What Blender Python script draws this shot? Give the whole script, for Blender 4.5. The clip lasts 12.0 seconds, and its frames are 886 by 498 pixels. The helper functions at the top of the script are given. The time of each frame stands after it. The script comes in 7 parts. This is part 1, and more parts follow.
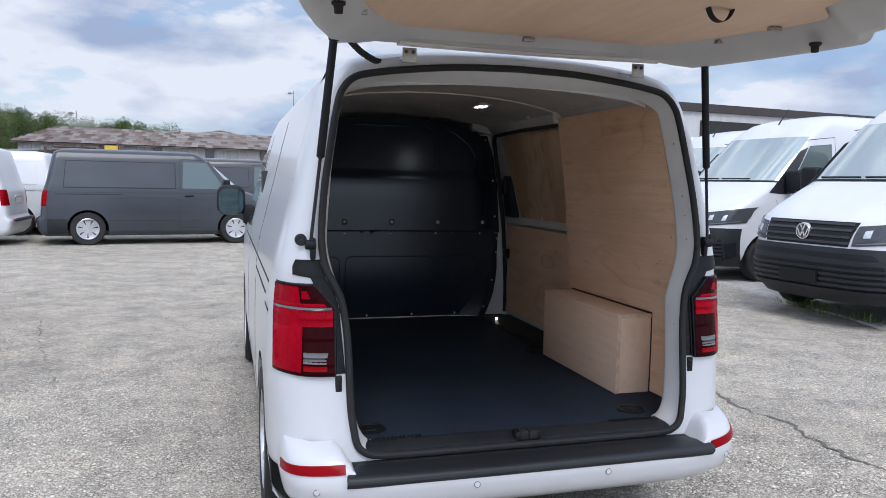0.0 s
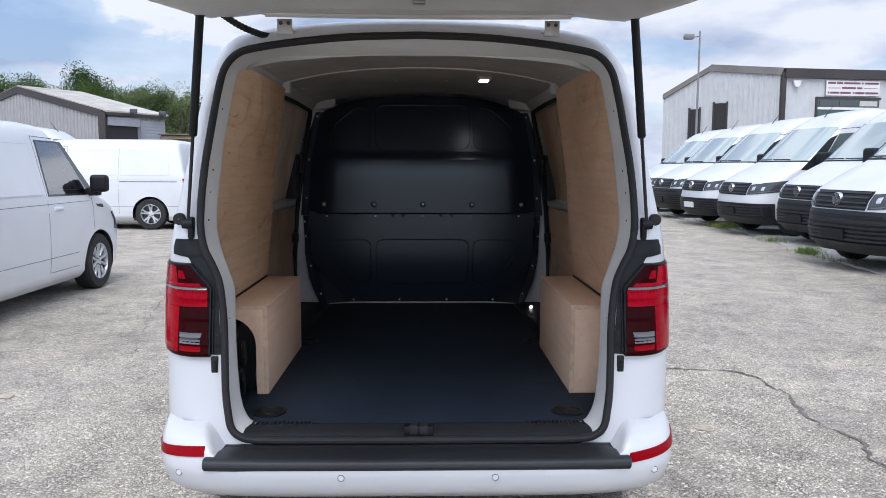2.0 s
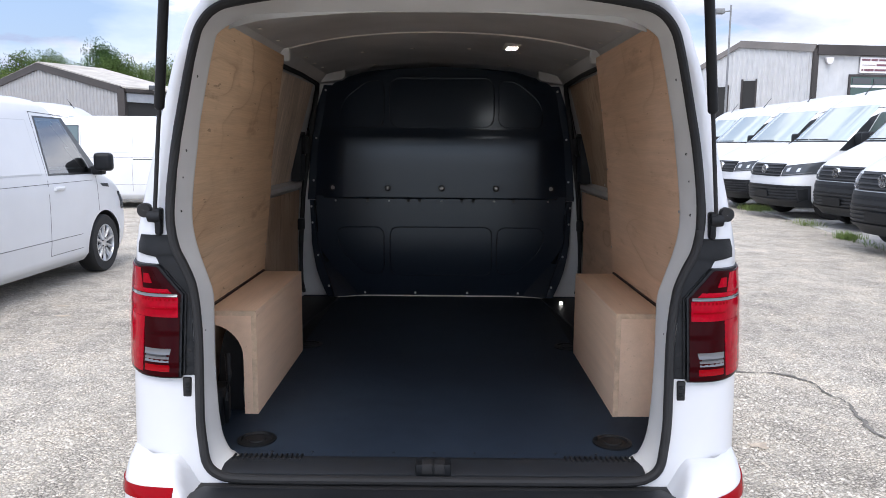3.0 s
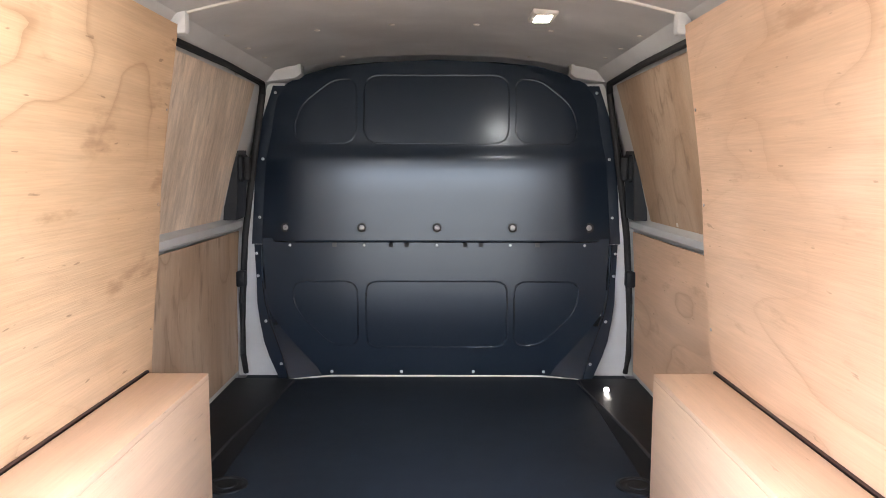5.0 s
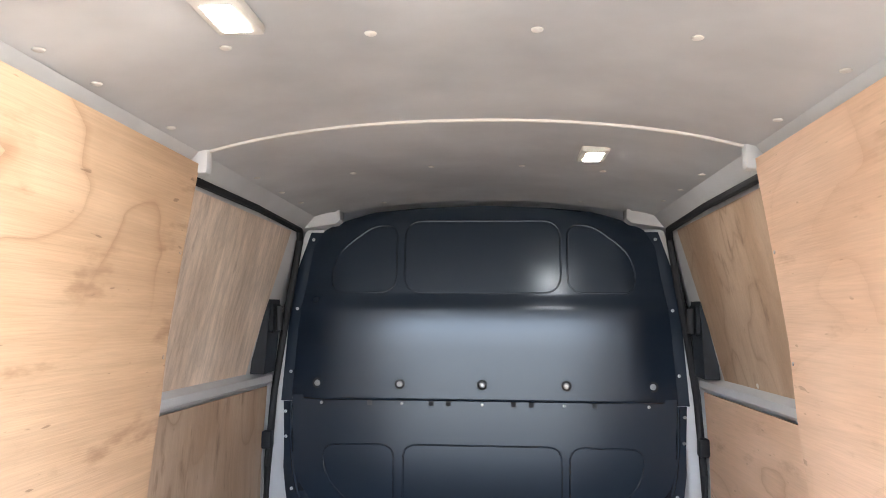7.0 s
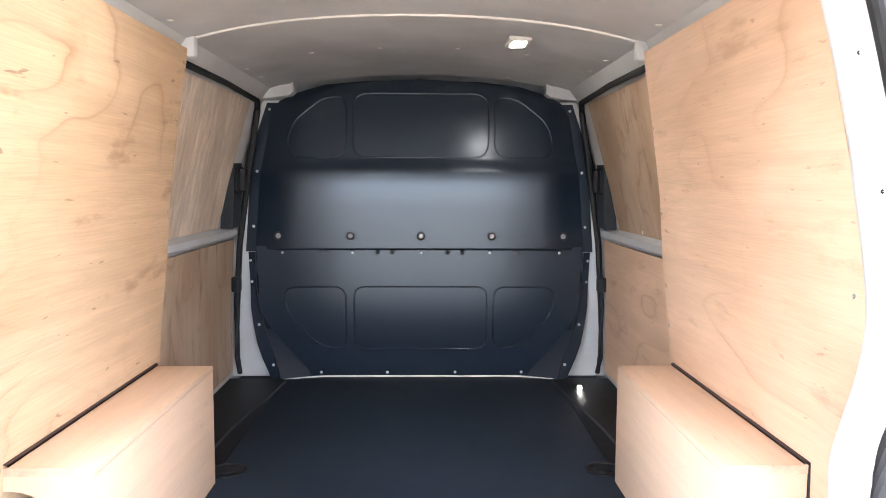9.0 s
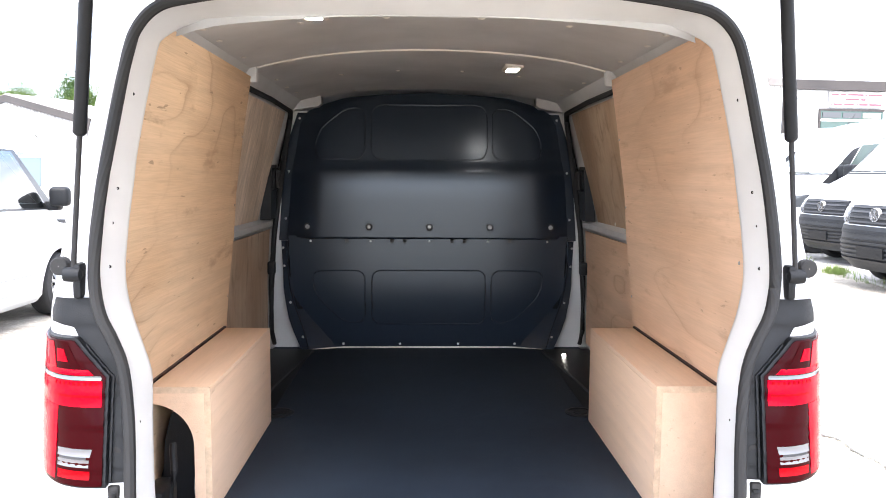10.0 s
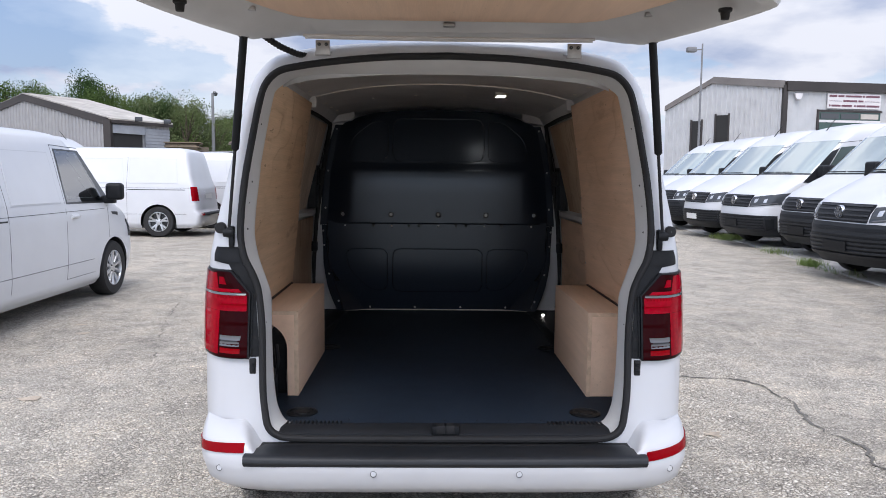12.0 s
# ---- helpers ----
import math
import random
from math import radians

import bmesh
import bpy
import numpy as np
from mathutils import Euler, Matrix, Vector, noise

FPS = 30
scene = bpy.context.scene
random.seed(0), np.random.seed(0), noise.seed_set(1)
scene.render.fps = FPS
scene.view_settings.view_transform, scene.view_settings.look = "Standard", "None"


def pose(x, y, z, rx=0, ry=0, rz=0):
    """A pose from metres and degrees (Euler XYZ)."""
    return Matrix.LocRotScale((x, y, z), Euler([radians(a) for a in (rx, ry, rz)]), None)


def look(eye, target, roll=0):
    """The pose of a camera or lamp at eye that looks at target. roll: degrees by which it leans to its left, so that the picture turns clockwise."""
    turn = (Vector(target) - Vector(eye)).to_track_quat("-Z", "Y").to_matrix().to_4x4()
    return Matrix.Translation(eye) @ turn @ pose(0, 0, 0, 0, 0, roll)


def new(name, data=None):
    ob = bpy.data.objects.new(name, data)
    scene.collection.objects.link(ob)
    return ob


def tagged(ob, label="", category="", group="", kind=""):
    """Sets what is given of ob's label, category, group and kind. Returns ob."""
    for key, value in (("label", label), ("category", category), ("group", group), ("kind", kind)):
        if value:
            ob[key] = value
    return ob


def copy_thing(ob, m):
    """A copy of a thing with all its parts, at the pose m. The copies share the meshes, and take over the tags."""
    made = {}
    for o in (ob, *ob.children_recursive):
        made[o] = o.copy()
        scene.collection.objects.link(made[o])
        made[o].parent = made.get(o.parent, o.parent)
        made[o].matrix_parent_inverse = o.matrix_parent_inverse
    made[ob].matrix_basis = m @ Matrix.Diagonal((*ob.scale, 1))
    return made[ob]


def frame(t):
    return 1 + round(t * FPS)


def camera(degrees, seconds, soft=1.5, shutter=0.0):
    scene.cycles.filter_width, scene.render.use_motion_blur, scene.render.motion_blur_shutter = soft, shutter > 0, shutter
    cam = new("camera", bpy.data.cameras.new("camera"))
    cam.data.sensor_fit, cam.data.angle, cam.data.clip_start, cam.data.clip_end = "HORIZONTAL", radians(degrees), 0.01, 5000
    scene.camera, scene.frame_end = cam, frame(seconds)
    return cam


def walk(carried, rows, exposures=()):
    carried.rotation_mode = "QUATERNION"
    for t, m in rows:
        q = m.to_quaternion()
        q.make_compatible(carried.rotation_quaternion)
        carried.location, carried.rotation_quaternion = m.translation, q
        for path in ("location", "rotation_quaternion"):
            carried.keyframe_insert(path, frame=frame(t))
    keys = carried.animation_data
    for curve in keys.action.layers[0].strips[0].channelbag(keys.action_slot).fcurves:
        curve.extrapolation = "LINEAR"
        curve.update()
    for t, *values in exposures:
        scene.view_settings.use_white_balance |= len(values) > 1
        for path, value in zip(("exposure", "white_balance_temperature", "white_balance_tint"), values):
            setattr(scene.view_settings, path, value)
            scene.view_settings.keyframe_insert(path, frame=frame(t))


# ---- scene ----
cam = camera(61.3, 12.0, soft=0.9, shutter=0.06)
PATH = [
    (0, (-1.103, -2.682, 1.517), (-0.545, -0.77, 1.341), 1.1),
    (0.5, (-0.857, -2.705, 1.502), (-0.423, -0.76, 1.331), 0.7),
    (1, (-0.557, -2.663, 1.5), (-0.276, -0.691, 1.321), 0.3),
    (1.5, (-0.256, -2.674, 1.483), (-0.108, -0.688, 1.291), 0.2),
    (2, (0.023, -2.671, 1.493), (0.07, -0.684, 1.275), 0.2),
    (2.5, (0.062, -2.502, 1.491), (0.064, -0.518, 1.244), 0.4),
    (2.7, (0.049, -2.383, 1.498), (0.042, -0.401, 1.237), 0.4),
    (4.3, (0.003, -1.249, 1.507), (0.016, 0.729, 1.216), 0.6),
    (4.5, (-0.003, -1.136, 1.515), (0.016, 0.843, 1.229), 0.4),
    (5, (0.035, -0.875, 1.502), (0.033, 1.113, 1.286), 0.1),
    (5.5, (0.046, -0.707, 1.51), (-0.027, 1.29, 1.578), 0.7),
    (6, (0.041, -0.638, 1.511), (-0.078, 1.339, 1.792), 1.3),
    (6.5, (0.053, -0.618, 1.508), (-0.1, 1.355, 1.796), 1.0),
    (7, (0.076, -0.614, 1.495), (-0.076, 1.371, 1.685), 0.4),
    (7.5, (0.085, -0.643, 1.456), (-0.011, 1.355, 1.479), 0.3),
    (7.7, (0.077, -0.677, 1.453), (0.01, 1.322, 1.422), 0.4),
    (9.3, (0.023, -1.251, 1.506), (0.076, 0.739, 1.32), 0.2),
    (9.5, (0.017, -1.371, 1.513), (0.072, 0.619, 1.323), 0.2),
    (10, (-0.043, -1.693, 1.509), (0.017, 0.297, 1.32), 0.4),
    (10.5, (-0.063, -2.007, 1.512), (-0.004, -0.016, 1.323), 0.5),
    (11, (-0.048, -2.352, 1.502), (0.006, -0.362, 1.311), 0.5),
    (11.5, (-0.085, -2.634, 1.497), (-0.036, -0.644, 1.305), 0.6),
    (12, (-0.078, -2.818, 1.507), (-0.033, -0.828, 1.314), 0.6),
]
# the clip's camera opens up as it enters the dark load space
EXPO = [(0, 0.45, 6330, 12), (1.0, 0.54, 6360, 12), (2.5, 0.60, 6380, 12), (4.3, 2.68, 7200, 17), (5.0, 3.45, 7000, 14), (5.5, 3.85, 6600, 11), (6.0, 3.36, 6600, 12), (6.5, 3.38, 6600, 12), (7.0, 3.62, 6550, 11), (7.5, 4.0, 6500, 11), (7.8, 4.0, 6550, 11),
        (9.3, 3.40, 6700, 12), (9.6, 3.18, 6750, 12), (10.0, 2.68, 6950, 13), (10.5, 2.18, 7000, 15), (11.0, 1.26, 6900, 14), (11.5, 0.72, 6650, 14), (12, 0.54, 6560, 14)]
walk(cam, [(t, look(eye, target, roll)) for t, eye, target, roll in PATH], EXPO)

# ---- world and sun ----
SUN_EL, SUN_ROT = radians(54), radians(186)
world = bpy.data.worlds.new("cloudy_sky")
scene.world = world
world.use_nodes = True
wn, wl = world.node_tree.nodes, world.node_tree.links
wn.clear()
w_out, w_bg = wn.new("ShaderNodeOutputWorld"), wn.new("ShaderNodeBackground")
w_sky = wn.new("ShaderNodeTexSky")
w_sky.sky_type, w_sky.sun_disc = "NISHITA", False
w_sky.sun_elevation, w_sky.sun_rotation = SUN_EL, SUN_ROT
w_sky.dust_density, w_sky.ozone_density = 0.8, 4.5
w_co, w_map = wn.new("ShaderNodeTexCoord"), wn.new("ShaderNodeMapping")
w_map.inputs["Scale"].default_value = (1.0, 1.0, 2.8)
w_noise = wn.new("ShaderNodeTexNoise")
w_noise.inputs["Scale"].default_value, w_noise.inputs["Detail"].default_value, w_noise.inputs["Roughness"].default_value = 3.6, 12, 0.58
w_ramp = wn.new("ShaderNodeValToRGB")
w_ramp.color_ramp.elements[0].position, w_ramp.color_ramp.elements[1].position = 0.425, 0.505
w_shade = wn.new("ShaderNodeTexNoise")
w_shade.inputs["Scale"].default_value, w_shade.inputs["Detail"].default_value = 4.0, 8
w_tone = wn.new("ShaderNodeValToRGB")
w_tone.color_ramp.elements[0].position, w_tone.color_ramp.elements[0].color = 0.38, (2.9, 3.6, 5.1, 1)
w_tone.color_ramp.elements[1].position, w_tone.color_ramp.elements[1].color = 0.54, (6.2, 6.6, 7.3, 1)
w_mix = wn.new("ShaderNodeMix")
w_mix.data_type = "RGBA"
w_bg.inputs["Strength"].default_value = 0.132
wl.new(w_co.outputs["Generated"], w_map.inputs["Vector"])
wl.new(w_map.outputs["Vector"], w_noise.inputs["Vector"])
wl.new(w_map.outputs["Vector"], w_shade.inputs["Vector"])
wl.new(w_noise.outputs["Fac"], w_ramp.inputs["Fac"])
wl.new(w_shade.outputs["Fac"], w_tone.inputs["Fac"])
w_sep, w_haze, w_max = wn.new("ShaderNodeSeparateXYZ"), wn.new("ShaderNodeMapRange"), wn.new("ShaderNodeMath")
w_haze.inputs["From Min"].default_value, w_haze.inputs["From Max"].default_value = 0.20, 0.0
w_haze.inputs["To Min"].default_value, w_haze.inputs["To Max"].default_value = 0.38, 0.85
w_max.operation = "MAXIMUM"
wl.new(w_co.outputs["Generated"], w_sep.inputs["Vector"])
wl.new(w_sep.outputs["Z"], w_haze.inputs["Value"])
wl.new(w_ramp.outputs["Color"], w_max.inputs[0])
wl.new(w_haze.outputs["Result"], w_max.inputs[1])
wl.new(w_max.outputs["Value"], w_mix.inputs["Factor"])
wl.new(w_sky.outputs["Color"], w_mix.inputs["A"])
wl.new(w_tone.outputs["Color"], w_mix.inputs["B"])
w_dot, w_glow, w_mul = wn.new("ShaderNodeVectorMath"), wn.new("ShaderNodeMapRange"), wn.new("ShaderNodeMix")
w_dot.operation = "DOT_PRODUCT"
w_dot.inputs[1].default_value = (math.sin(SUN_ROT) * math.cos(SUN_EL), math.cos(SUN_ROT) * math.cos(SUN_EL), math.sin(SUN_EL))
for k, v in (("From Min", -0.4), ("From Max", 1.0), ("To Min", 0.70), ("To Max", 1.55)):
    w_glow.inputs[k].default_value = v
w_mul.data_type, w_mul.blend_type = "RGBA", "MULTIPLY"
w_mul.inputs["Factor"].default_value = 1.0
wl.new(w_co.outputs["Generated"], w_dot.inputs[0])
wl.new(w_dot.outputs["Value"], w_glow.inputs["Value"])
wl.new(w_mix.outputs["Result"], w_mul.inputs["A"])
wl.new(w_glow.outputs["Result"], w_mul.inputs["B"])
wl.new(w_mul.outputs["Result"], w_bg.inputs["Color"])
wl.new(w_bg.outputs["Background"], w_out.inputs["Surface"])

sun = new("sun", bpy.data.lights.new("sun", "SUN"))
sun.data.energy, sun.data.angle, sun.data.color = 1.7, radians(36), (1.0, 0.98, 0.95)
sun.matrix_basis = Matrix.Translation((0, 0, 30)) @ Vector((-math.sin(SUN_ROT) * math.cos(SUN_EL), math.cos(SUN_ROT) * math.cos(SUN_EL) * -1, -math.sin(SUN_EL))).to_track_quat("-Z", "Y").to_matrix().to_4x4()


# ---- materials ----
def material(name, colour, rough=0.5, metal=0.0, grain=None, bump=0.0, bump_scale=60.0, coat=0.0, second=None, spec=0.5, transmission=0.0, stretch=(1, 1, 1)):
    """A surface with colour varied at two scales and a fine relief. grain: (scale, amount); second: another colour that large patches lean to."""
    m = bpy.data.materials.new(name)
    m.use_nodes = True
    n, l = m.node_tree.nodes, m.node_tree.links
    b = n["Principled BSDF"]
    b.inputs["Roughness"].default_value, b.inputs["Metallic"].default_value = rough, metal
    b.inputs["Coat Weight"].default_value, b.inputs["Coat Roughness"].default_value = coat, 0.06
    b.inputs["Specular IOR Level"].default_value = spec
    b.inputs["Transmission Weight"].default_value = transmission
    b.inputs["Base Color"].default_value = (*colour, 1)
    co, mp = n.new("ShaderNodeTexCoord"), n.new("ShaderNodeMapping")
    mp.inputs["Scale"].default_value = stretch
    l.new(co.outputs["Object"], mp.inputs["Vector"])
    if grain:
        small, large = n.new("ShaderNodeTexNoise"), n.new("ShaderNodeTexNoise")
        small.inputs["Scale"].default_value, small.inputs["Detail"].default_value = grain[0], 6
        large.inputs["Scale"].default_value, large.inputs["Detail"].default_value = grain[0] / 9, 4
        for t in (small, large):
            l.new(mp.outputs["Vector"], t.inputs["Vector"])
        mix, ramp, tint = n.new("ShaderNodeMix"), n.new("ShaderNodeMapRange"), n.new("ShaderNodeMix")
        mix.data_type = tint.data_type = "RGBA"
        mix.inputs["A"].default_value = (*colour, 1)
        mix.inputs["B"].default_value = (*(second or [c * 0.7 for c in colour]), 1)
        ramp.inputs["From Min"].default_value, ramp.inputs["From Max"].default_value = 0.35, 0.68
        l.new(large.outputs["Fac"], ramp.inputs["Value"])
        l.new(ramp.outputs["Result"], mix.inputs["Factor"])
        tint.blend_type = "MULTIPLY"
        tint.inputs["Factor"].default_value = grain[1]
        l.new(mix.outputs["Result"], tint.inputs["A"])
        tone = n.new("ShaderNodeMapRange")
        tone.inputs["From Min"].default_value, tone.inputs["From Max"].default_value = 0.3, 0.7
        tone.inputs["To Min"].default_value, tone.inputs["To Max"].default_value = 0.35, 1.5
        l.new(small.outputs["Fac"], tone.inputs["Value"])
        l.new(tone.outputs["Result"], tint.inputs["B"])
        l.new(tint.outputs["Result"], b.inputs["Base Color"])
    if bump:
        t, bp = n.new("ShaderNodeTexNoise"), n.new("ShaderNodeBump")
        t.inputs["Scale"].default_value, t.inputs["Detail"].default_value = bump_scale, 5
        l.new(mp.outputs["Vector"], t.inputs["Vector"])
        l.new(t.outputs["Fac"], bp.inputs["Height"])
        bp.inputs["Strength"].default_value, bp.inputs["Distance"].default_value = bump, 0.01
        l.new(bp.outputs["Normal"], b.inputs["Normal"])
    return m


def plywood(name, light, dark, scale=1.0, lines=0.8, rings=9.0, smudge=0.35, fleck=0.5, pore=0.05, second=None, run="y", seed=0.0, streaks=0.08, wander=(0.40, 2.1)):
    """Rotary-cut veneer: fine streaks along the run, thin wandering growth lines, brown smudges and short dark flecks."""
    m = bpy.data.materials.new(name)
    m.use_nodes = True
    n, l = m.node_tree.nodes, m.node_tree.links
    b = n["Principled BSDF"]
    b.inputs["Roughness"].default_value = 0.58
    b.inputs["Specular IOR Level"].default_value = 0.3
    co = n.new("ShaderNodeTexCoord")

    def stretched(source, along, across):
        mp = n.new("ShaderNodeMapping")
        v = {"y": (across, along, across), "z": (across, across, along)}[run]
        mp.inputs["Scale"].default_value = [c * scale for c in v]
        mp.inputs["Location"].default_value = (seed, seed * 1.7, seed * 0.6)
        l.new(source, mp.inputs["Vector"])
        return mp.outputs["Vector"]

    def cloud(vector, size, detail, rough=0.5):
        t = n.new("ShaderNodeTexNoise")
        t.inputs["Scale"].default_value, t.inputs["Detail"].default_value, t.inputs["Roughness"].default_value = size, detail, rough
        l.new(vector, t.inputs["Vector"])
        return t

    def ranged(source, a, c, lo, hi):
        r = n.new("ShaderNodeMapRange")
        r.interpolation_type = "SMOOTHSTEP"
        for k, v in (("From Min", a), ("From Max", c), ("To Min", lo), ("To Max", hi)):
            r.inputs[k].default_value = v
        l.new(source, r.inputs["Value"])
        return r.outputs["Result"]

    def blend(kind, fac, a, c):
        x = n.new("ShaderNodeMix")
        x.data_type, x.blend_type = "RGBA", kind
        for sock, v in ((x.inputs["Factor"], fac), (x.inputs["A"], a), (x.inputs["B"], c)):
            if isinstance(v, float):
                sock.default_value = v
            elif isinstance(v, tuple):
                sock.default_value = (*v, 1)
            else:
                l.new(v, sock)
        return x.outputs["Result"]

    def maths(kind, a, c):
        x = n.new("ShaderNodeMath")
        x.operation = kind
        l.new(a, x.inputs[0])
        if isinstance(c, float):
            x.inputs[1].default_value = c
        else:
            l.new(c, x.inputs[1])
        return x.outputs["Value"]

    ragged = cloud(stretched(co.outputs["Object"], 9.0, 26.0), 1.0, 4)
    field = cloud(stretched(co.outputs["Object"], *wander), 1.7, 1.6, 0.42)
    level = maths("ADD", maths("MULTIPLY", field.outputs["Fac"], rings), maths("MULTIPLY", ragged.outputs["Fac"], 0.12))
    wrap = n.new("ShaderNodeMath")
    wrap.operation = "FRACT"
    l.new(level, wrap.inputs[0])
    figure = n.new("ShaderNodeValToRGB")
    e = figure.color_ramp.elements
    e[0].position, e[0].color = 0.0, (1, 1, 1, 1)
    e[1].position, e[1].color = 1.0, (0.55, 0.55, 0.55, 1)
    for p, v in ((0.03, 0.75), (0.09, 0.32), (0.28, 0.0), (0.80, 0.0), (0.95, 0.18)):
        e.new(p).color = (v, v, v, 1)
    l.new(wrap.outputs["Value"], figure.inputs["Fac"])
    where = ranged(cloud(stretched(co.outputs["Object"], 0.9, 1.4), 1.3, 2).outputs["Fac"], 0.40, 0.62, 0.12 * lines, lines)
    broad = ranged(cloud(stretched(co.outputs["Object"], 0.8, 1.9), 1.6, 3).outputs["Fac"], 0.35, 0.65, 0.0, 1.0)
    c = blend("MIX", broad, light, second or tuple(0.86 * a + 0.14 * d for a, d in zip(light, dark)))
    streak = ranged(cloud(stretched(co.outputs["Object"], 1.2, 30.0), 1.0, 5, 0.6).outputs["Fac"], 0.25, 0.75, 1 - streaks, 1 + 0.6 * streaks)
    c = blend("MULTIPLY", 1.0, c, streak)
    c = blend("MIX", maths("MULTIPLY", figure.outputs["Color"], where), c, dark)
    smear = ranged(cloud(stretched(co.outputs["Object"], 2.2, 8.0), 1.4, 5, 0.6).outputs["Fac"], 0.58, 0.74, 0.0, smudge)
    c = blend("MIX", smear, c, tuple(0.9 * d for d in dark))
    dots = cloud(stretched(co.outputs["Object"], 13.0, 62.0), 1.0, 2).outputs["Fac"]
    c = blend("MIX", ranged(dots, 0.70, 0.76, 0.0, fleck), c, tuple(0.6 * d for d in dark))
    fine = cloud(stretched(co.outputs["Object"], 9.0, 240.0), 1.0, 3)
    c = blend("MULTIPLY", 1.0, c, ranged(fine.outputs["Fac"], 0.25, 0.75, 1 - pore, 1 + pore))
    l.new(c, b.inputs["Base Color"])
    bp = n.new("ShaderNodeBump")
    bp.inputs["Strength"].default_value, bp.inputs["Distance"].default_value = 0.25, 0.003
    l.new(fine.outputs["Fac"], bp.inputs["Height"])
    l.new(bp.outputs["Normal"], b.inputs["Normal"])
    return m


WHITE = material("white_paint", (0.545, 0.555, 0.575), 0.28, coat=0.40, grain=(3, 0.04), second=(0.62, 0.63, 0.65))
PRIMER = material("white_inner_paint", (0.63, 0.63, 0.62), 0.5, grain=(8, 0.08), bump=0.03, bump_scale=300)
GREY = material("grey_paint", (0.040, 0.048, 0.060), 0.32, coat=0.3, grain=(4, 0.05), spec=0.4)
GROOVE = material("shaded_white_paint_groove", (0.50, 0.51, 0.53), 0.5)
BLACKP = material("dark_paint", (0.02, 0.022, 0.025), 0.3, coat=0.6)
PLASTIC = material("black_plastic", (0.0085, 0.0098, 0.012), 0.5, spec=0.25, grain=(60, 0.2), bump=0.15, bump_scale=500)
GREYPL = material("grey_plastic", (0.030, 0.032, 0.037), 0.55, grain=(40, 0.2), bump=0.12, bump_scale=400)
RUBBER = material("black_rubber", (0.012, 0.012, 0.013), 0.75, grain=(30, 0.2), bump=0.1, bump_scale=300)
MAT = material("rubber_floor_mat", (0.024, 0.035, 0.052), 0.62, spec=0.10, grain=(14, 0.15), bump=0.25, bump_scale=420)
STEELBLK = material("black_painted_steel", (0.0098, 0.0155, 0.0250), 0.23, spec=0.58)
STEELBLK.node_tree.nodes["Principled BSDF"].inputs["Specular Tint"].default_value = (0.80, 0.91, 1.0, 1)
CEIL = material("grey_ceiling_board", (0.585, 0.58, 0.57), 0.5, grain=(20, 0.02), bump=0.02)
CREAM = material("cream_edge", (0.75, 0.71, 0.64), 0.5, grain=(9, 0.05))
PLY_L = plywood("plywood_yellow", (0.67, 0.475, 0.310), (0.42, 0.262, 0.155), 1.0, 1.1, 8.0, 0.85, 0.7, 0.05, second=(0.58, 0.385, 0.235), streaks=0.10, wander=(0.75, 1.9))
PLY_R = plywood("plywood_pink", (0.73, 0.495, 0.34), (0.46, 0.265, 0.155), 1.0, 0.6, 5.0, 0.55, 0.45, 0.04, second=(0.65, 0.42, 0.275), seed=3.3, wander=(0.6, 1.9))
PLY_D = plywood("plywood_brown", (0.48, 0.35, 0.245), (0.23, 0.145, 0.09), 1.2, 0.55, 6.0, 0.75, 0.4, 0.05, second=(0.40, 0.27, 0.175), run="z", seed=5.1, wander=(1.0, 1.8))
PLY_BOX = plywood("plywood_box", (0.76, 0.55, 0.395), (0.60, 0.39, 0.265), 1.2, 0.15, 4.0, 0.12, 0.3, 0.03, second=(0.72, 0.51, 0.36), seed=7.7, streaks=0.05)
PLY_S = plywood("plywood_straight", (0.76, 0.62, 0.49), (0.40, 0.29, 0.21), 1.2, 0.3, 5.0, 0.6, 0.2, 0.06, second=(0.60, 0.47, 0.355), run="z", seed=1.4, streaks=0.22, wander=(0.2, 5.0))
PLY_EDGE = material("plywood_edge", (0.70, 0.51, 0.355), 0.7, grain=(60, 0.10), stretch=(4, 1, 4))
BROWNRUB = material("brown_edging", (0.060, 0.030, 0.026), 0.6, grain=(20, 0.2))
CABGREY = material("pale_grey_trim", (0.55, 0.56, 0.57), 0.6, grain=(20, 0.08))
CLOTH = material("grey_seat_cloth", (0.085, 0.09, 0.10), 0.9, grain=(50, 0.25), bump=0.2, bump_scale=300)
CHROME = material("bright_metal", (0.75, 0.75, 0.76), 0.18, metal=1.0)
ALLOY = material("silver_alloy", (0.62, 0.63, 0.65), 0.3, metal=0.8, grain=(20, 0.05))
ZINC = material("zinc_steel", (0.5, 0.5, 0.49), 0.4, metal=0.8, grain=(40, 0.15))
RED = material("red_lens", (0.33, 0.0, 0.010), 0.12, spec=0.08, grain=(60, 0.25))
DARKRED = material("smoked_red_lens", (0.022, 0.0004, 0.0015), 0.08, spec=0.06)
STRIP = material("red_reflector", (0.22, 0.0005, 0.004), 0.15, spec=0.08)
CLEAR = material("clear_lens", (0.10, 0.10, 0.108), 0.18, coat=0.6)
DARKGLASS = material("tinted_side_glass", (0.085, 0.115, 0.110), 0.04, metal=0.2, coat=0.5, spec=0.6)
# pale base and part metal: sky reflection put into the glass colour
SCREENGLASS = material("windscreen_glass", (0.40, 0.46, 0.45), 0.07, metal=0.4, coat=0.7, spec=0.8)
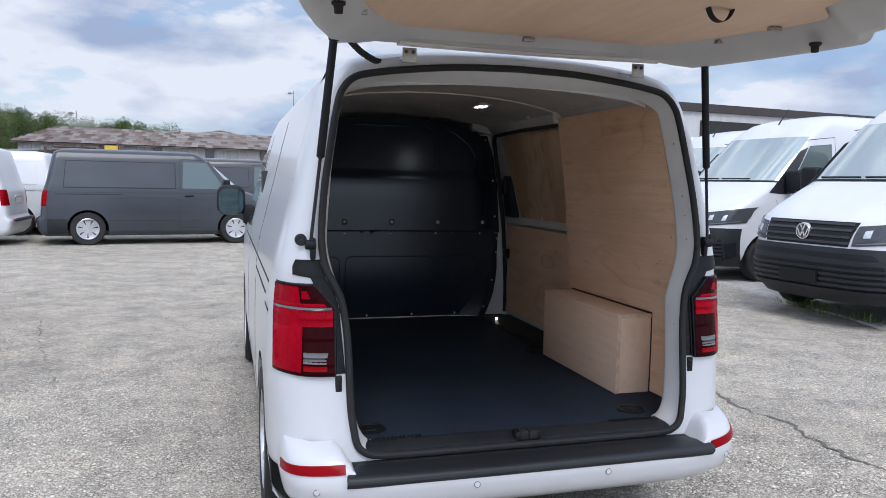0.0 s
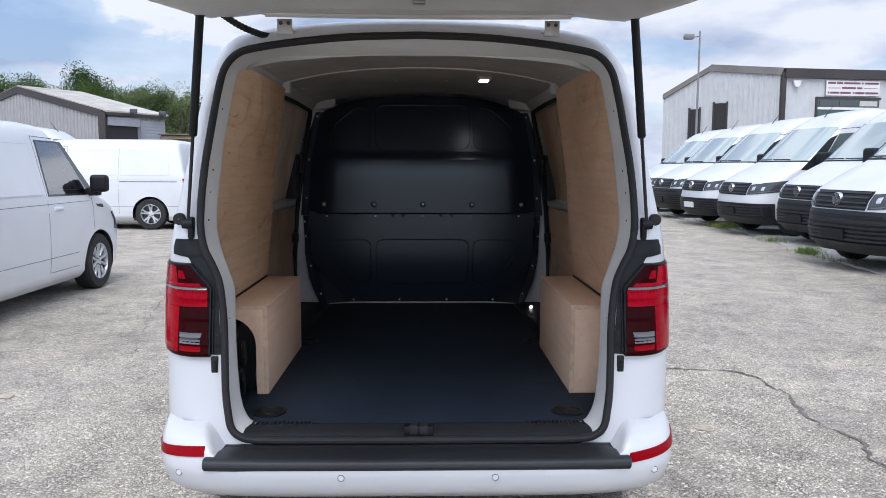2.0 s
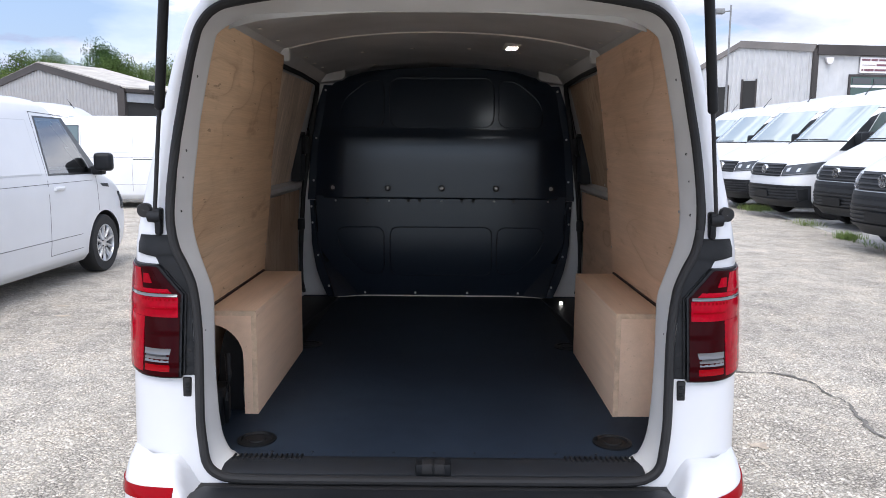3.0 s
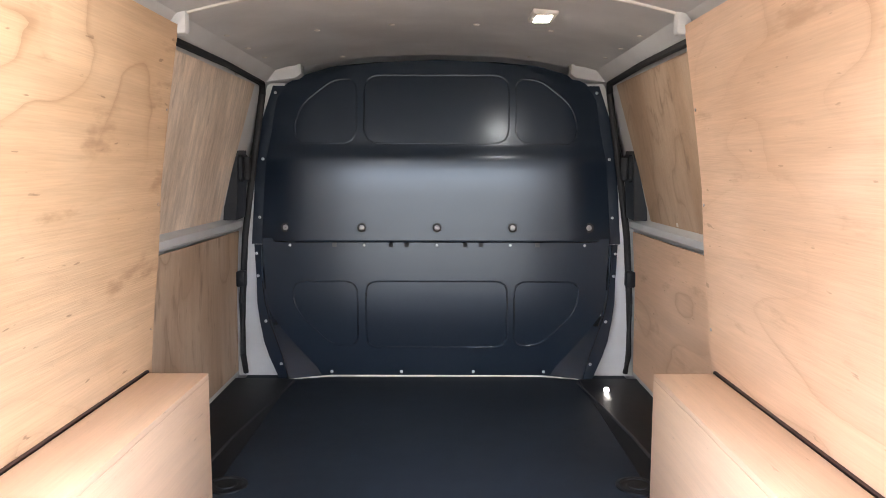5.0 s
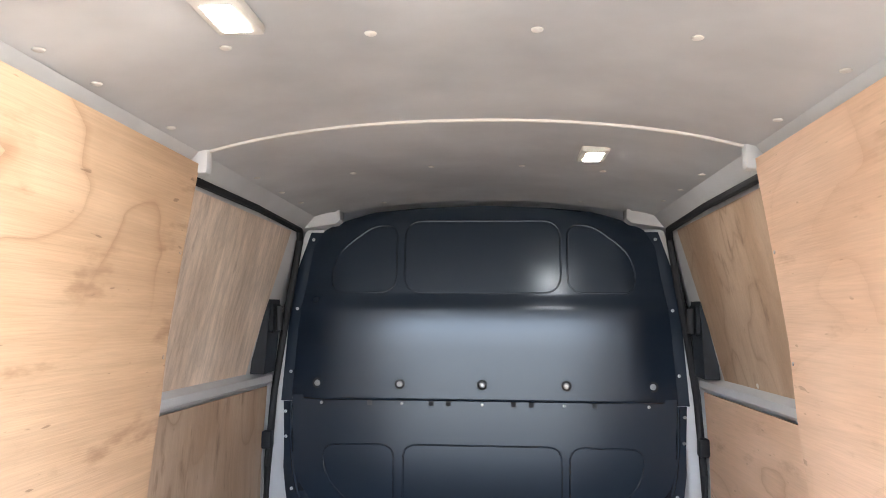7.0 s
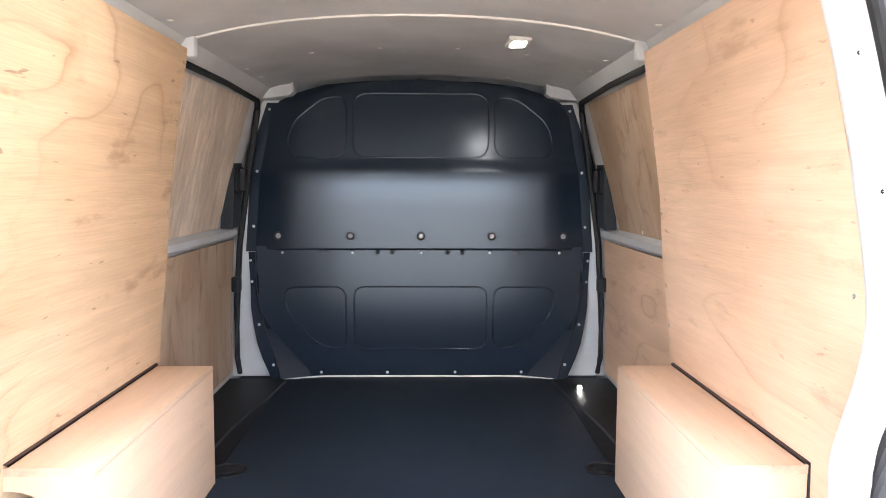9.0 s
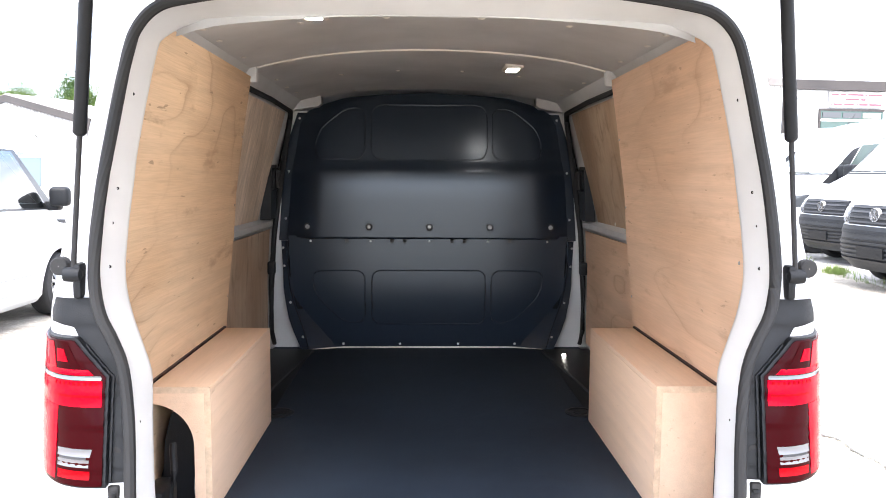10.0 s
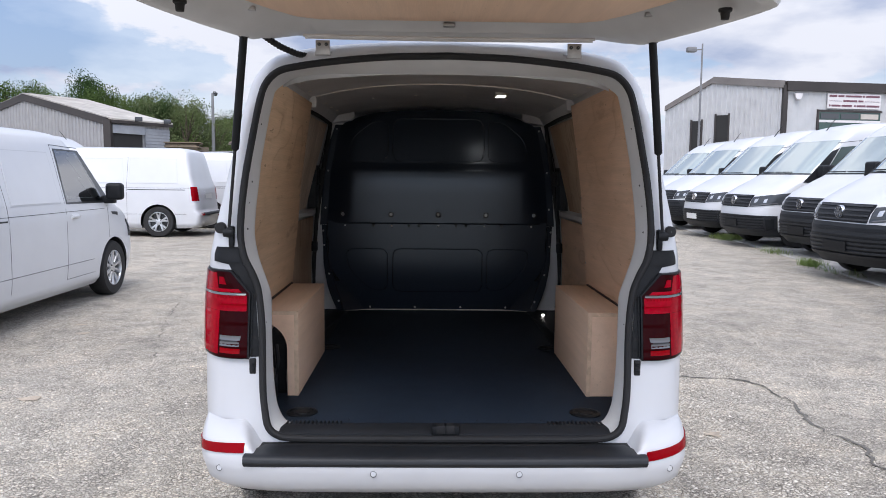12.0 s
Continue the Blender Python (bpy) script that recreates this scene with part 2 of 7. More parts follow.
BUMPER = material("dark_bumper_plastic", (0.0145, 0.017, 0.021), 0.5, spec=0.4, grain=(30, 0.2), bump=0.08, bump_scale=300)
REFLECT = material("headlamp_reflector", (0.55, 0.56, 0.58), 0.15, metal=0.6)
LAMPDARK = material("headlamp_dark", (0.045, 0.05, 0.056), 0.12, coat=0.25, spec=0.4)
TYRE = material("tyre_rubber", (0.016, 0.016, 0.017), 0.8, grain=(40, 0.3), bump=0.2, bump_scale=120)
PLATE_W = material("plate_white", (0.75, 0.75, 0.72), 0.4)
# dark teal base: the dim reflected surroundings are put into the colour
MIRROR = material("mirror_glass", (0.10, 0.16, 0.20), 0.03, metal=1.0)
GLASS = bpy.data.materials.new("clear_green_glass")
GLASS.use_nodes = True
g_n, g_l = GLASS.node_tree.nodes, GLASS.node_tree.links
g_n.remove(g_n["Principled BSDF"])
g_clear, g_gloss, g_mix, g_fres = g_n.new("ShaderNodeBsdfTransparent"), g_n.new("ShaderNodeBsdfGlossy"), g_n.new("ShaderNodeMixShader"), g_n.new("ShaderNodeFresnel")
g_clear.inputs["Color"].default_value, g_gloss.inputs["Roughness"].default_value = (0.74, 0.86, 0.83, 1), 0.02
g_fres.inputs["IOR"].default_value = 2.3
g_add = g_n.new("ShaderNodeMath")
g_add.use_clamp, g_add.inputs[1].default_value = True, 0.28
g_l.new(g_fres.outputs["Fac"], g_add.inputs[0])
g_l.new(g_add.outputs["Value"], g_mix.inputs["Fac"])
g_l.new(g_clear.outputs["BSDF"], g_mix.inputs[1])
g_l.new(g_gloss.outputs["BSDF"], g_mix.inputs[2])
g_l.new(g_mix.outputs["Shader"], g_n["Material Output"].inputs["Surface"])
GLOW = bpy.data.materials.new("led_diffuser")
GLOW.use_nodes = True
GLOW.node_tree.nodes["Principled BSDF"].inputs["Emission Color"].default_value = (1, 0.96, 0.92, 1)
GLOW.node_tree.nodes["Principled BSDF"].inputs["Emission Strength"].default_value = 16.0

GLOW_LOW = GLOW.copy()
GLOW_LOW.node_tree.nodes["Principled BSDF"].inputs["Emission Strength"].default_value = 3.0


# ---- building helpers ----
def part(name, bm, mat, parent=None, label="", smooth=True, sharp=35):
    """Links a bmesh as one mesh object, under parent if one is given."""
    bmesh.ops.recalc_face_normals(bm, faces=bm.faces)
    me = bpy.data.meshes.new(name)
    if smooth:
        for f in bm.faces:
            f.smooth = True
        for e in bm.edges:
            if len(e.link_faces) == 2 and e.calc_face_angle(0) > radians(sharp):
                e.smooth = False
    bm.to_mesh(me)
    bm.free()
    me.materials.append(mat)
    ob = new(name, me)
    if parent:
        ob.parent = parent
    return tagged(ob, label) if label else ob


def thing(name, label, category, group="", at=None):
    ob = tagged(new(name), label, category, group)
    ob.empty_display_size = 0.1
    if at is not None:
        ob.matrix_basis = at
    return ob


def box(x0, x1, y0, y1, z0, z1, bevel=0.0, bm=None, seg=2):
    bm = bm or bmesh.new()
    r = bmesh.ops.create_cube(bm, size=1.0)["verts"]
    for v in r:
        v.co = ((x0 + x1) / 2 + v.co.x * (x1 - x0), (y0 + y1) / 2 + v.co.y * (y1 - y0), (z0 + z1) / 2 + v.co.z * (z1 - z0))
    if bevel:
        edges = list({e for v in r for e in v.link_edges})
        bmesh.ops.bevel(bm, geom=edges, offset=bevel, segments=seg, profile=0.5, affect="EDGES")
    return bm


def grid(rows, bm=None, close=False):
    """Quads between rows of points; close joins each row's end to its start."""
    bm = bm or bmesh.new()
    vs = [[bm.verts.new(p) for p in r] for r in rows]
    for a, b in zip(vs, vs[1:]):
        n = len(a)
        for i in range(n if close else n - 1):
            j = (i + 1) % n
            if len({a[i], a[j], b[j], b[i]}) == 4:
                bm.faces.new((a[i], a[j], b[j], b[i]))
    return bm


def slab(rows, depth):
    """A curved sheet of rows of points, thickened by depth along the given vector."""
    d = Vector(depth)
    bm = bmesh.new()
    top = [[bm.verts.new(p) for p in r] for r in rows]
    low = [[bm.verts.new(Vector(p) + d) for p in r] for r in rows]
    m, n = len(rows), len(rows[0])
    for i in range(m - 1):
        for j in range(n - 1):
            bm.faces.new((top[i][j], top[i][j + 1], top[i + 1][j + 1], top[i + 1][j]))
            bm.faces.new((low[i][j], low[i + 1][j], low[i + 1][j + 1], low[i][j + 1]))
    for i in range(m - 1):
        for j in (0, n - 1):
            bm.faces.new((top[i][j], top[i + 1][j], low[i + 1][j], low[i][j]))
    for j in range(n - 1):
        for i in (0, m - 1):
            bm.faces.new((top[i][j], top[i][j + 1], low[i][j + 1], low[i][j]))
    return bm


def tube(points, radius, sides=10, bm=None, caps=True):
    bm = bm or bmesh.new()
    pts = [Vector(p) for p in points]
    rings = []
    up = Vector((0.13, 0.21, 0.97)).normalized()
    for i, p in enumerate(pts):
        d = (pts[min(i + 1, len(pts) - 1)] - pts[max(i - 1, 0)]).normalized()
        a = d.cross(up).normalized()
        b = d.cross(a)
        r = radius[i] if isinstance(radius, (list, tuple)) else radius
        rings.append([bm.verts.new(p + r * (math.cos(t) * a + math.sin(t) * b)) for t in [2 * math.pi * k / sides for k in range(sides)]])
    for a, b in zip(rings, rings[1:]):
        for i in range(sides):
            bm.faces.new((a[i], a[(i + 1) % sides], b[(i + 1) % sides], b[i]))
    if caps:
        bm.faces.new(rings[0]), bm.faces.new(rings[-1])
    return bm


def lathe(profile, axis="x", sides=32, at=(0, 0, 0), bm=None):
    """Turns (r, h) pairs about an axis through at; h runs along the axis."""
    rows = []
    for r, h in profile:
        row = []
        for k in range(sides):
            t = 2 * math.pi * k / sides
            c, s = r * math.cos(t), r * math.sin(t)
            p = {"x": (h, c, s), "y": (c, h, s), "z": (c, s, h)}[axis]
            row.append(Vector(p) + Vector(at))
        rows.append(row)
    return grid(rows, bm, close=True)


def prism(outline, y0, y1, axis="y", bm=None):
    """A closed outline of (a, b) pairs extruded along an axis."""
    bm = bm or bmesh.new()
    def at(a, b, h):
        return {"x": (h, a, b), "y": (a, h, b), "z": (a, b, h)}[axis]
    lo, hi = [bm.verts.new(at(a, b, y0)) for a, b in outline], [bm.verts.new(at(a, b, y1)) for a, b in outline]
    n = len(outline)
    bm.faces.new(lo), bm.faces.new(hi[::-1])
    for i in range(n):
        bm.faces.new((lo[i], lo[(i + 1) % n], hi[(i + 1) % n], hi[i]))
    return bm


def curve(pairs, x):
    """Piecewise smooth reading of a short table of (x, value)."""
    if x <= pairs[0][0]:
        return pairs[0][1]
    for (a, u), (b, v) in zip(pairs, pairs[1:]):
        if x <= b:
            return u + (v - u) * (x - a) / (b - a)
    return pairs[-1][1]


def rounded(x0, x1, z0, z1, r, n=5):
    """The outline of a rectangle with round corners."""
    out = []
    for cx, cz, a0 in ((x1 - r, z1 - r, 0), (x0 + r, z1 - r, 90), (x0 + r, z0 + r, 180), (x1 - r, z0 + r, 270)):
        out += [(cx + r * math.cos(radians(a0 + 90 * k / n)), cz + r * math.sin(radians(a0 + 90 * k / n))) for k in range(n + 1)]
    return out


def smooth_path(pts, n=6):
    """A Catmull-Rom path through the points."""
    p = [Vector(q) for q in pts]
    p = [2 * p[0] - p[1]] + p + [2 * p[-1] - p[-2]]
    out = []
    for i in range(1, len(p) - 2):
        for k in range(n):
            t = k / n
            out.append(0.5 * ((2 * p[i]) + (p[i + 1] - p[i - 1]) * t + (2 * p[i - 1] - 5 * p[i] + 4 * p[i + 1] - p[i + 2]) * t * t + (3 * p[i] - p[i - 1] - 3 * p[i + 1] + p[i + 2]) * t ** 3))
    return out + [p[-2]]


# ---- ground ----
def ground_material():
    m = bpy.data.materials.new("worn_tarmac")
    m.use_nodes = True
    n, l = m.node_tree.nodes, m.node_tree.links
    b = n["Principled BSDF"]
    b.inputs["Roughness"].default_value = 0.85
    b.inputs["Specular IOR Level"].default_value = 0.25
    co = n.new("ShaderNodeTexCoord")
    def noise_tex(scale, detail, rough=0.5):
        t = n.new("ShaderNodeTexNoise")
        t.inputs["Scale"].default_value, t.inputs["Detail"].default_value, t.inputs["Roughness"].default_value = scale, detail, rough
        l.new(co.outputs["Object"], t.inputs["Vector"])
        return t
    def ramp(src, stops):
        r = n.new("ShaderNodeValToRGB")
        e = r.color_ramp.elements
        e[0].position, e[0].color = stops[0][0], (*stops[0][1], 1)
        e[1].position, e[1].color = stops[-1][0], (*stops[-1][1], 1)
        for p, c in stops[1:-1]:
            e.new(p).color = (*c, 1)
        l.new(src, r.inputs["Fac"])
        return r
    def mix(kind, fac, a, b2):
        x = n.new("ShaderNodeMix")
        x.data_type, x.blend_type = "RGBA", kind
        for sock, v in ((x.inputs["Factor"], fac), (x.inputs["A"], a), (x.inputs["B"], b2)):
            if isinstance(v, (int, float)):
                sock.default_value = v
            elif isinstance(v, tuple):
                sock.default_value = (*v, 1)
            else:
                l.new(v, sock)
        return x.outputs["Result"]
    large, mid, small = noise_tex(0.35, 5, 0.6), noise_tex(2.2, 6, 0.65), noise_tex(70, 4, 0.7)
    tone = ramp(large.outputs["Fac"], [(0.3, (0.50, 0.459, 0.396)), (0.5, (0.585, 0.539, 0.467)), (0.72, (0.66, 0.611, 0.53))])
    patchy = ramp(mid.outputs["Fac"], [(0.32, (0.66, 0.665, 0.68)), (0.5, (0.94, 0.94, 0.94)), (0.68, (1.12, 1.09, 1.05))])
    c = mix("MULTIPLY", 0.85, tone.outputs["Color"], patchy.outputs["Color"])

    def stones(scale, feature):
        t = n.new("ShaderNodeTexVoronoi")
        t.feature = feature
        t.inputs["Scale"].default_value = scale
        l.new(co.outputs["Object"], t.inputs["Vector"])
        return t
    v, gap = stones(50, "F1"), stones(50, "DISTANCE_TO_EDGE")
    stone = ramp(v.outputs["Color"], [(0.1, (0.62, 0.61, 0.60)), (0.5, (0.96, 0.95, 0.93)), (0.85, (1.25, 1.23, 1.19)), (0.97, (1.75, 1.72, 1.66))])
    c = mix("MULTIPLY", 0.62, c, stone.outputs["Color"])
    joint = ramp(gap.outputs["Distance"], [(0.0, (0.30, 0.29, 0.28)), (0.10, (0.80, 0.80, 0.80)), (0.22, (1.08, 1.08, 1.08))])
    worn = ramp(noise_tex(5.0, 5, 0.6).outputs["Fac"], [(0.36, (0.45, 0.45, 0.45)), (0.58, (1, 1, 1))])
    c = mix("MULTIPLY", worn.outputs["Color"], c, joint.outputs["Color"])
    grit = ramp(small.outputs["Fac"], [(0.36, (0.62, 0.62, 0.62)), (0.5, (1, 1, 1)), (0.64, (1.28, 1.26, 1.23))])
    c = mix("MULTIPLY", 0.6, c, grit.outputs["Color"])
    damp = ramp(noise_tex(0.9, 6, 0.7).outputs["Fac"], [(0.30, (0.72, 0.73, 0.75)), (0.42, (1, 1, 1))])
    c = mix("MULTIPLY", 0.8, c, damp.outputs["Color"])
    l.new(c, b.inputs["Base Color"])
    bp = n.new("ShaderNodeBump")
    bp.inputs["Strength"].default_value, bp.inputs["Distance"].default_value = 1.0, 0.02
    add = n.new("ShaderNodeMath")
    l.new(gap.outputs["Distance"], add.inputs[0])
    l.new(small.outputs["Fac"], add.inputs[1])
    l.new(add.outputs["Value"], bp.inputs["Height"])
    l.new(bp.outputs["Normal"], b.inputs["Normal"])
    return m


TARMAC = ground_material()
CONCRETE = material("pale_concrete", (0.42, 0.40, 0.37), 0.85, grain=(9, 0.35), bump=0.3, bump_scale=60)
CRACK = material("crack_dirt", (0.15, 0.14, 0.125), 0.95, grain=(20, 0.4))
PATCH = material("pale_repair", (0.5, 0.42, 0.33), 0.9, grain=(30, 0.4))

g = bmesh.new()
rows = []
for j in range(61):
    y = -20 + 1.0 * j if j <= 60 else 0
    rows.append([(x * 1.0, y, 0.012 * noise.noise(Vector((x * 0.35, y * 0.35, 0)))) for x in range(-30, 31)])
grid(rows, g)
for (x0, x1, y0, y1) in ((-900, -30, -900, 1500), (30, 900, -900, 1500), (-30, 30, -900, -20), (-30, 30, 40, 1500)):
    g.faces.new([g.verts.new(p) for p in ((x0, y0, 0), (x1, y0, 0), (x1, y1, 0), (x0, y1, 0))])
tagged(part("ground", g, TARMAC), "worn grey gravelly tarmac yard with patches", "ground", kind="structure")


def gravel(count, seed):
    """Chippings set in the tarmac round the open van: low faceted stones, too many to count."""
    rnd = random.Random(seed)
    verts, faces = [], []
    while len(faces) < count * 6:
        y = -0.4 + 6.0 * rnd.random() ** 1.5
        x = rnd.choice((-1, 1)) * (0.93 + 3.6 * rnd.random())
        if noise.noise(Vector((x * 1.3, y * 1.3, 5.0))) + 0.5 * noise.noise(Vector((x * 4.0, y * 4.0, 9.0))) < rnd.uniform(-0.9, 0.35):
            continue
        r, z = rnd.uniform(0.0035, 0.0095) + 0.004 * (rnd.random() ** 6), 0.012 * noise.noise(Vector((x * 0.35, y * 0.35, 0)))
        i, a0 = len(verts), rnd.uniform(0, 6.28)
        for k in range(6):
            a, q = a0 + k * math.pi / 3, r * rnd.uniform(0.7, 1.2)
            verts.append((x + q * math.cos(a), y + q * math.sin(a), z - 0.001))
        verts.append((x + rnd.uniform(-0.3, 0.3) * r, y + rnd.uniform(-0.3, 0.3) * r, z + r * rnd.uniform(0.3, 0.65)))
        faces += [(i + k, i + (k + 1) % 6, i + 6) for k in range(6)]
    me = bpy.data.meshes.new("gravel")
    me.from_pydata(verts, [], faces)
    m = bpy.data.materials.new("stone_chippings")
    m.use_nodes = True
    n, l = m.node_tree.nodes, m.node_tree.links
    geo, shade = n.new("ShaderNodeNewGeometry"), n.new("ShaderNodeValToRGB")
    e = shade.color_ramp.elements
    e[0].color, e[1].color = (0.28, 0.26, 0.23, 1), (0.68, 0.637, 0.565, 1)
    e.new(0.35).color = (0.43, 0.40, 0.346, 1)
    e.new(0.8).color = (0.56, 0.52, 0.456, 1)
    l.new(geo.outputs["Random Per Island"], shade.inputs["Fac"])
    l.new(shade.outputs["Color"], n["Principled BSDF"].inputs["Base Color"])
    n["Principled BSDF"].inputs["Roughness"].default_value = 0.8
    me.materials.append(m)
    tagged(new("gravel", me), "pale stone chippings set in the worn tarmac", "gravel", kind="stuff")


gravel(48000, 12)


# ---- the vans' common shapes ----
def power(c, e):
    return math.copysign(abs(c) ** e, c)


class Shape:
    """A vehicle's skin as plan outlines stacked in z: half width, front and rear by height."""

    def __init__(self, width, front, rear, nose=((0.9, 0.55), (1.2, 0.32), (1.8, 0.24)), e=0.55, e2=0.75):
        self.width, self.front, self.rear, self.nose, self.e, self.e2 = width, front, rear, nose, e, e2

    def side(self, s):
        return lambda y, z: Vector((s * curve(self.width, z), y, z))

    def bow(self, a, z):
        w, f, k = curve(self.width, z), curve(self.front, z), curve(self.nose, z)
        return Vector((w * power(math.cos(a), self.e), f - k + k * power(math.sin(a), self.e2), z))

    def shell(self, levels, open_rear, wheels, radius, step=0.055, tail=0.12, holes=()):
        length = curve(self.front, 0.6) - curve(self.rear, 0.6)
        m = int(length / step)
        rows = []
        for z in levels:
            w, f, r = curve(self.width, z), curve(self.front, z) - curve(self.nose, z), curve(self.rear, z)
            t = 0 if open_rear else min(tail, w * 0.5)
            row = []
            if not open_rear:
                row += [Vector((w * power(math.sin(a), 0.35), r + t - t * power(math.cos(a), 0.7), z)) for a in [k * math.pi / 2 / 8 for k in range(8)]]
            row += [Vector((w, r + t + (f - r - t) * k / m, z)) for k in range(m)]
            row += [self.bow(a, z) for a in [math.pi * k / 28 for k in range(29)]]
            row += [Vector((-p.x, p.y, p.z)) for p in row[m - 1 + (0 if open_rear else 8)::-1]]
            rows.append(row)
        bm = bmesh.new()
        vs = [[bm.verts.new(p) for p in r] for r in rows]
        n = len(vs[0])
        for a, b in zip(vs, vs[1:]):
            for i in range(n - 1):
                q = (a[i], a[i + 1], b[i + 1], b[i])
                c = sum((v.co for v in q), Vector()) / 4
                if abs(c.x) > 0.5 and any((c.y - w) ** 2 + (c.z - wz) ** 2 < radius ** 2 for w, wz in wheels):
                    continue
                if any(h(c) for h in holes):
                    continue
                bm.faces.new(q)
        half = n // 2
        for i in range(half):
            try:
                bm.faces.new((vs[-1][i], vs[-1][i + 1], vs[-1][n - 2 - i], vs[-1][n - 1 - i]))
            except ValueError:
                pass
        bmesh.ops.delete(bm, geom=[v for v in bm.verts if not v.link_faces], context="VERTS")
        for v in bm.verts:
            for w, wz in wheels:
                d = math.hypot(v.co.y - w, v.co.z - wz)
                if v.is_boundary and abs(v.co.x) > 0.5 and d < radius * 1.25 and v.co.z > levels[0] + 0.01:
                    v.co.y, v.co.z = w + (v.co.y - w) * radius / d, wz + (v.co.z - wz) * radius / d
        bmesh.ops.remove_doubles(bm, verts=bm.verts, dist=0.0005)
        return bm


def patch(fn, corners, n=8, m=6, off=0.004, depth=0.006, bulge=0.0, middle=2.0):
    """A plate on a skin, between four corners (u, v) of it."""
    (a, b, c, d) = corners
    rows, deep = [], []
    for j in range(m + 1):
        t = j / m
        row, low = [], []
        for i in range(n + 1):
            s = i / n
            u = (a[0] * (1 - s) + b[0] * s) * (1 - t) + (d[0] * (1 - s) + c[0] * s) * t
            v = (a[1] * (1 - s) + b[1] * s) * (1 - t) + (d[1] * (1 - s) + c[1] * s) * t
            p = fn(u, v)
            k = (fn(u + 0.004, v) - fn(u - 0.004, v)).cross(fn(u, v + 0.004) - fn(u, v - 0.004))
            k = k.normalized() if k.length > 0 else Vector((0, 0, 1))
            if k.dot(p - Vector((0, middle, p.z - 0.3))) < 0:
                k = -k
            edge = 1 if 0 < i < n and 0 < j < m else 0
            row.append(p + k * (off + bulge * edge))
            low.append(p + k * (off - depth))
        rows.append(row), deep.append(low)
    bm = bmesh.new()
    vs = [[bm.verts.new(p) for p in r] for r in rows]
    lo = [[bm.verts.new(p) for p in r] for r in deep]
    for j in range(m):
        for i in range(n):
            bm.faces.new((vs[j][i], vs[j][i + 1], vs[j + 1][i + 1], vs[j + 1][i]))
    for i in range(n):
        bm.faces.new((vs[0][i], lo[0][i], lo[0][i + 1], vs[0][i + 1]))
        bm.faces.new((vs[m][i], vs[m][i + 1], lo[m][i + 1], lo[m][i]))
    for j in range(m):
        bm.faces.new((vs[j][0], vs[j + 1][0], lo[j + 1][0], lo[j][0]))
        bm.faces.new((vs[j][n], lo[j][n], lo[j + 1][n], vs[j + 1][n]))
    return bm


def seam(fn, a, b, w=0.006, n=12, middle=2.0):
    """A shut line from a to b on a skin, also used for crease shade: a dark slim strip."""
    d = (Vector(b) - Vector(a)).normalized()
    p = Vector((-d.y, d.x)) * w / 2
    a, b = Vector(a), Vector(b)
    return patch(fn, (a - p, b - p, b + p, a + p), n=n, m=1, off=0.0012, depth=0.003, middle=middle)


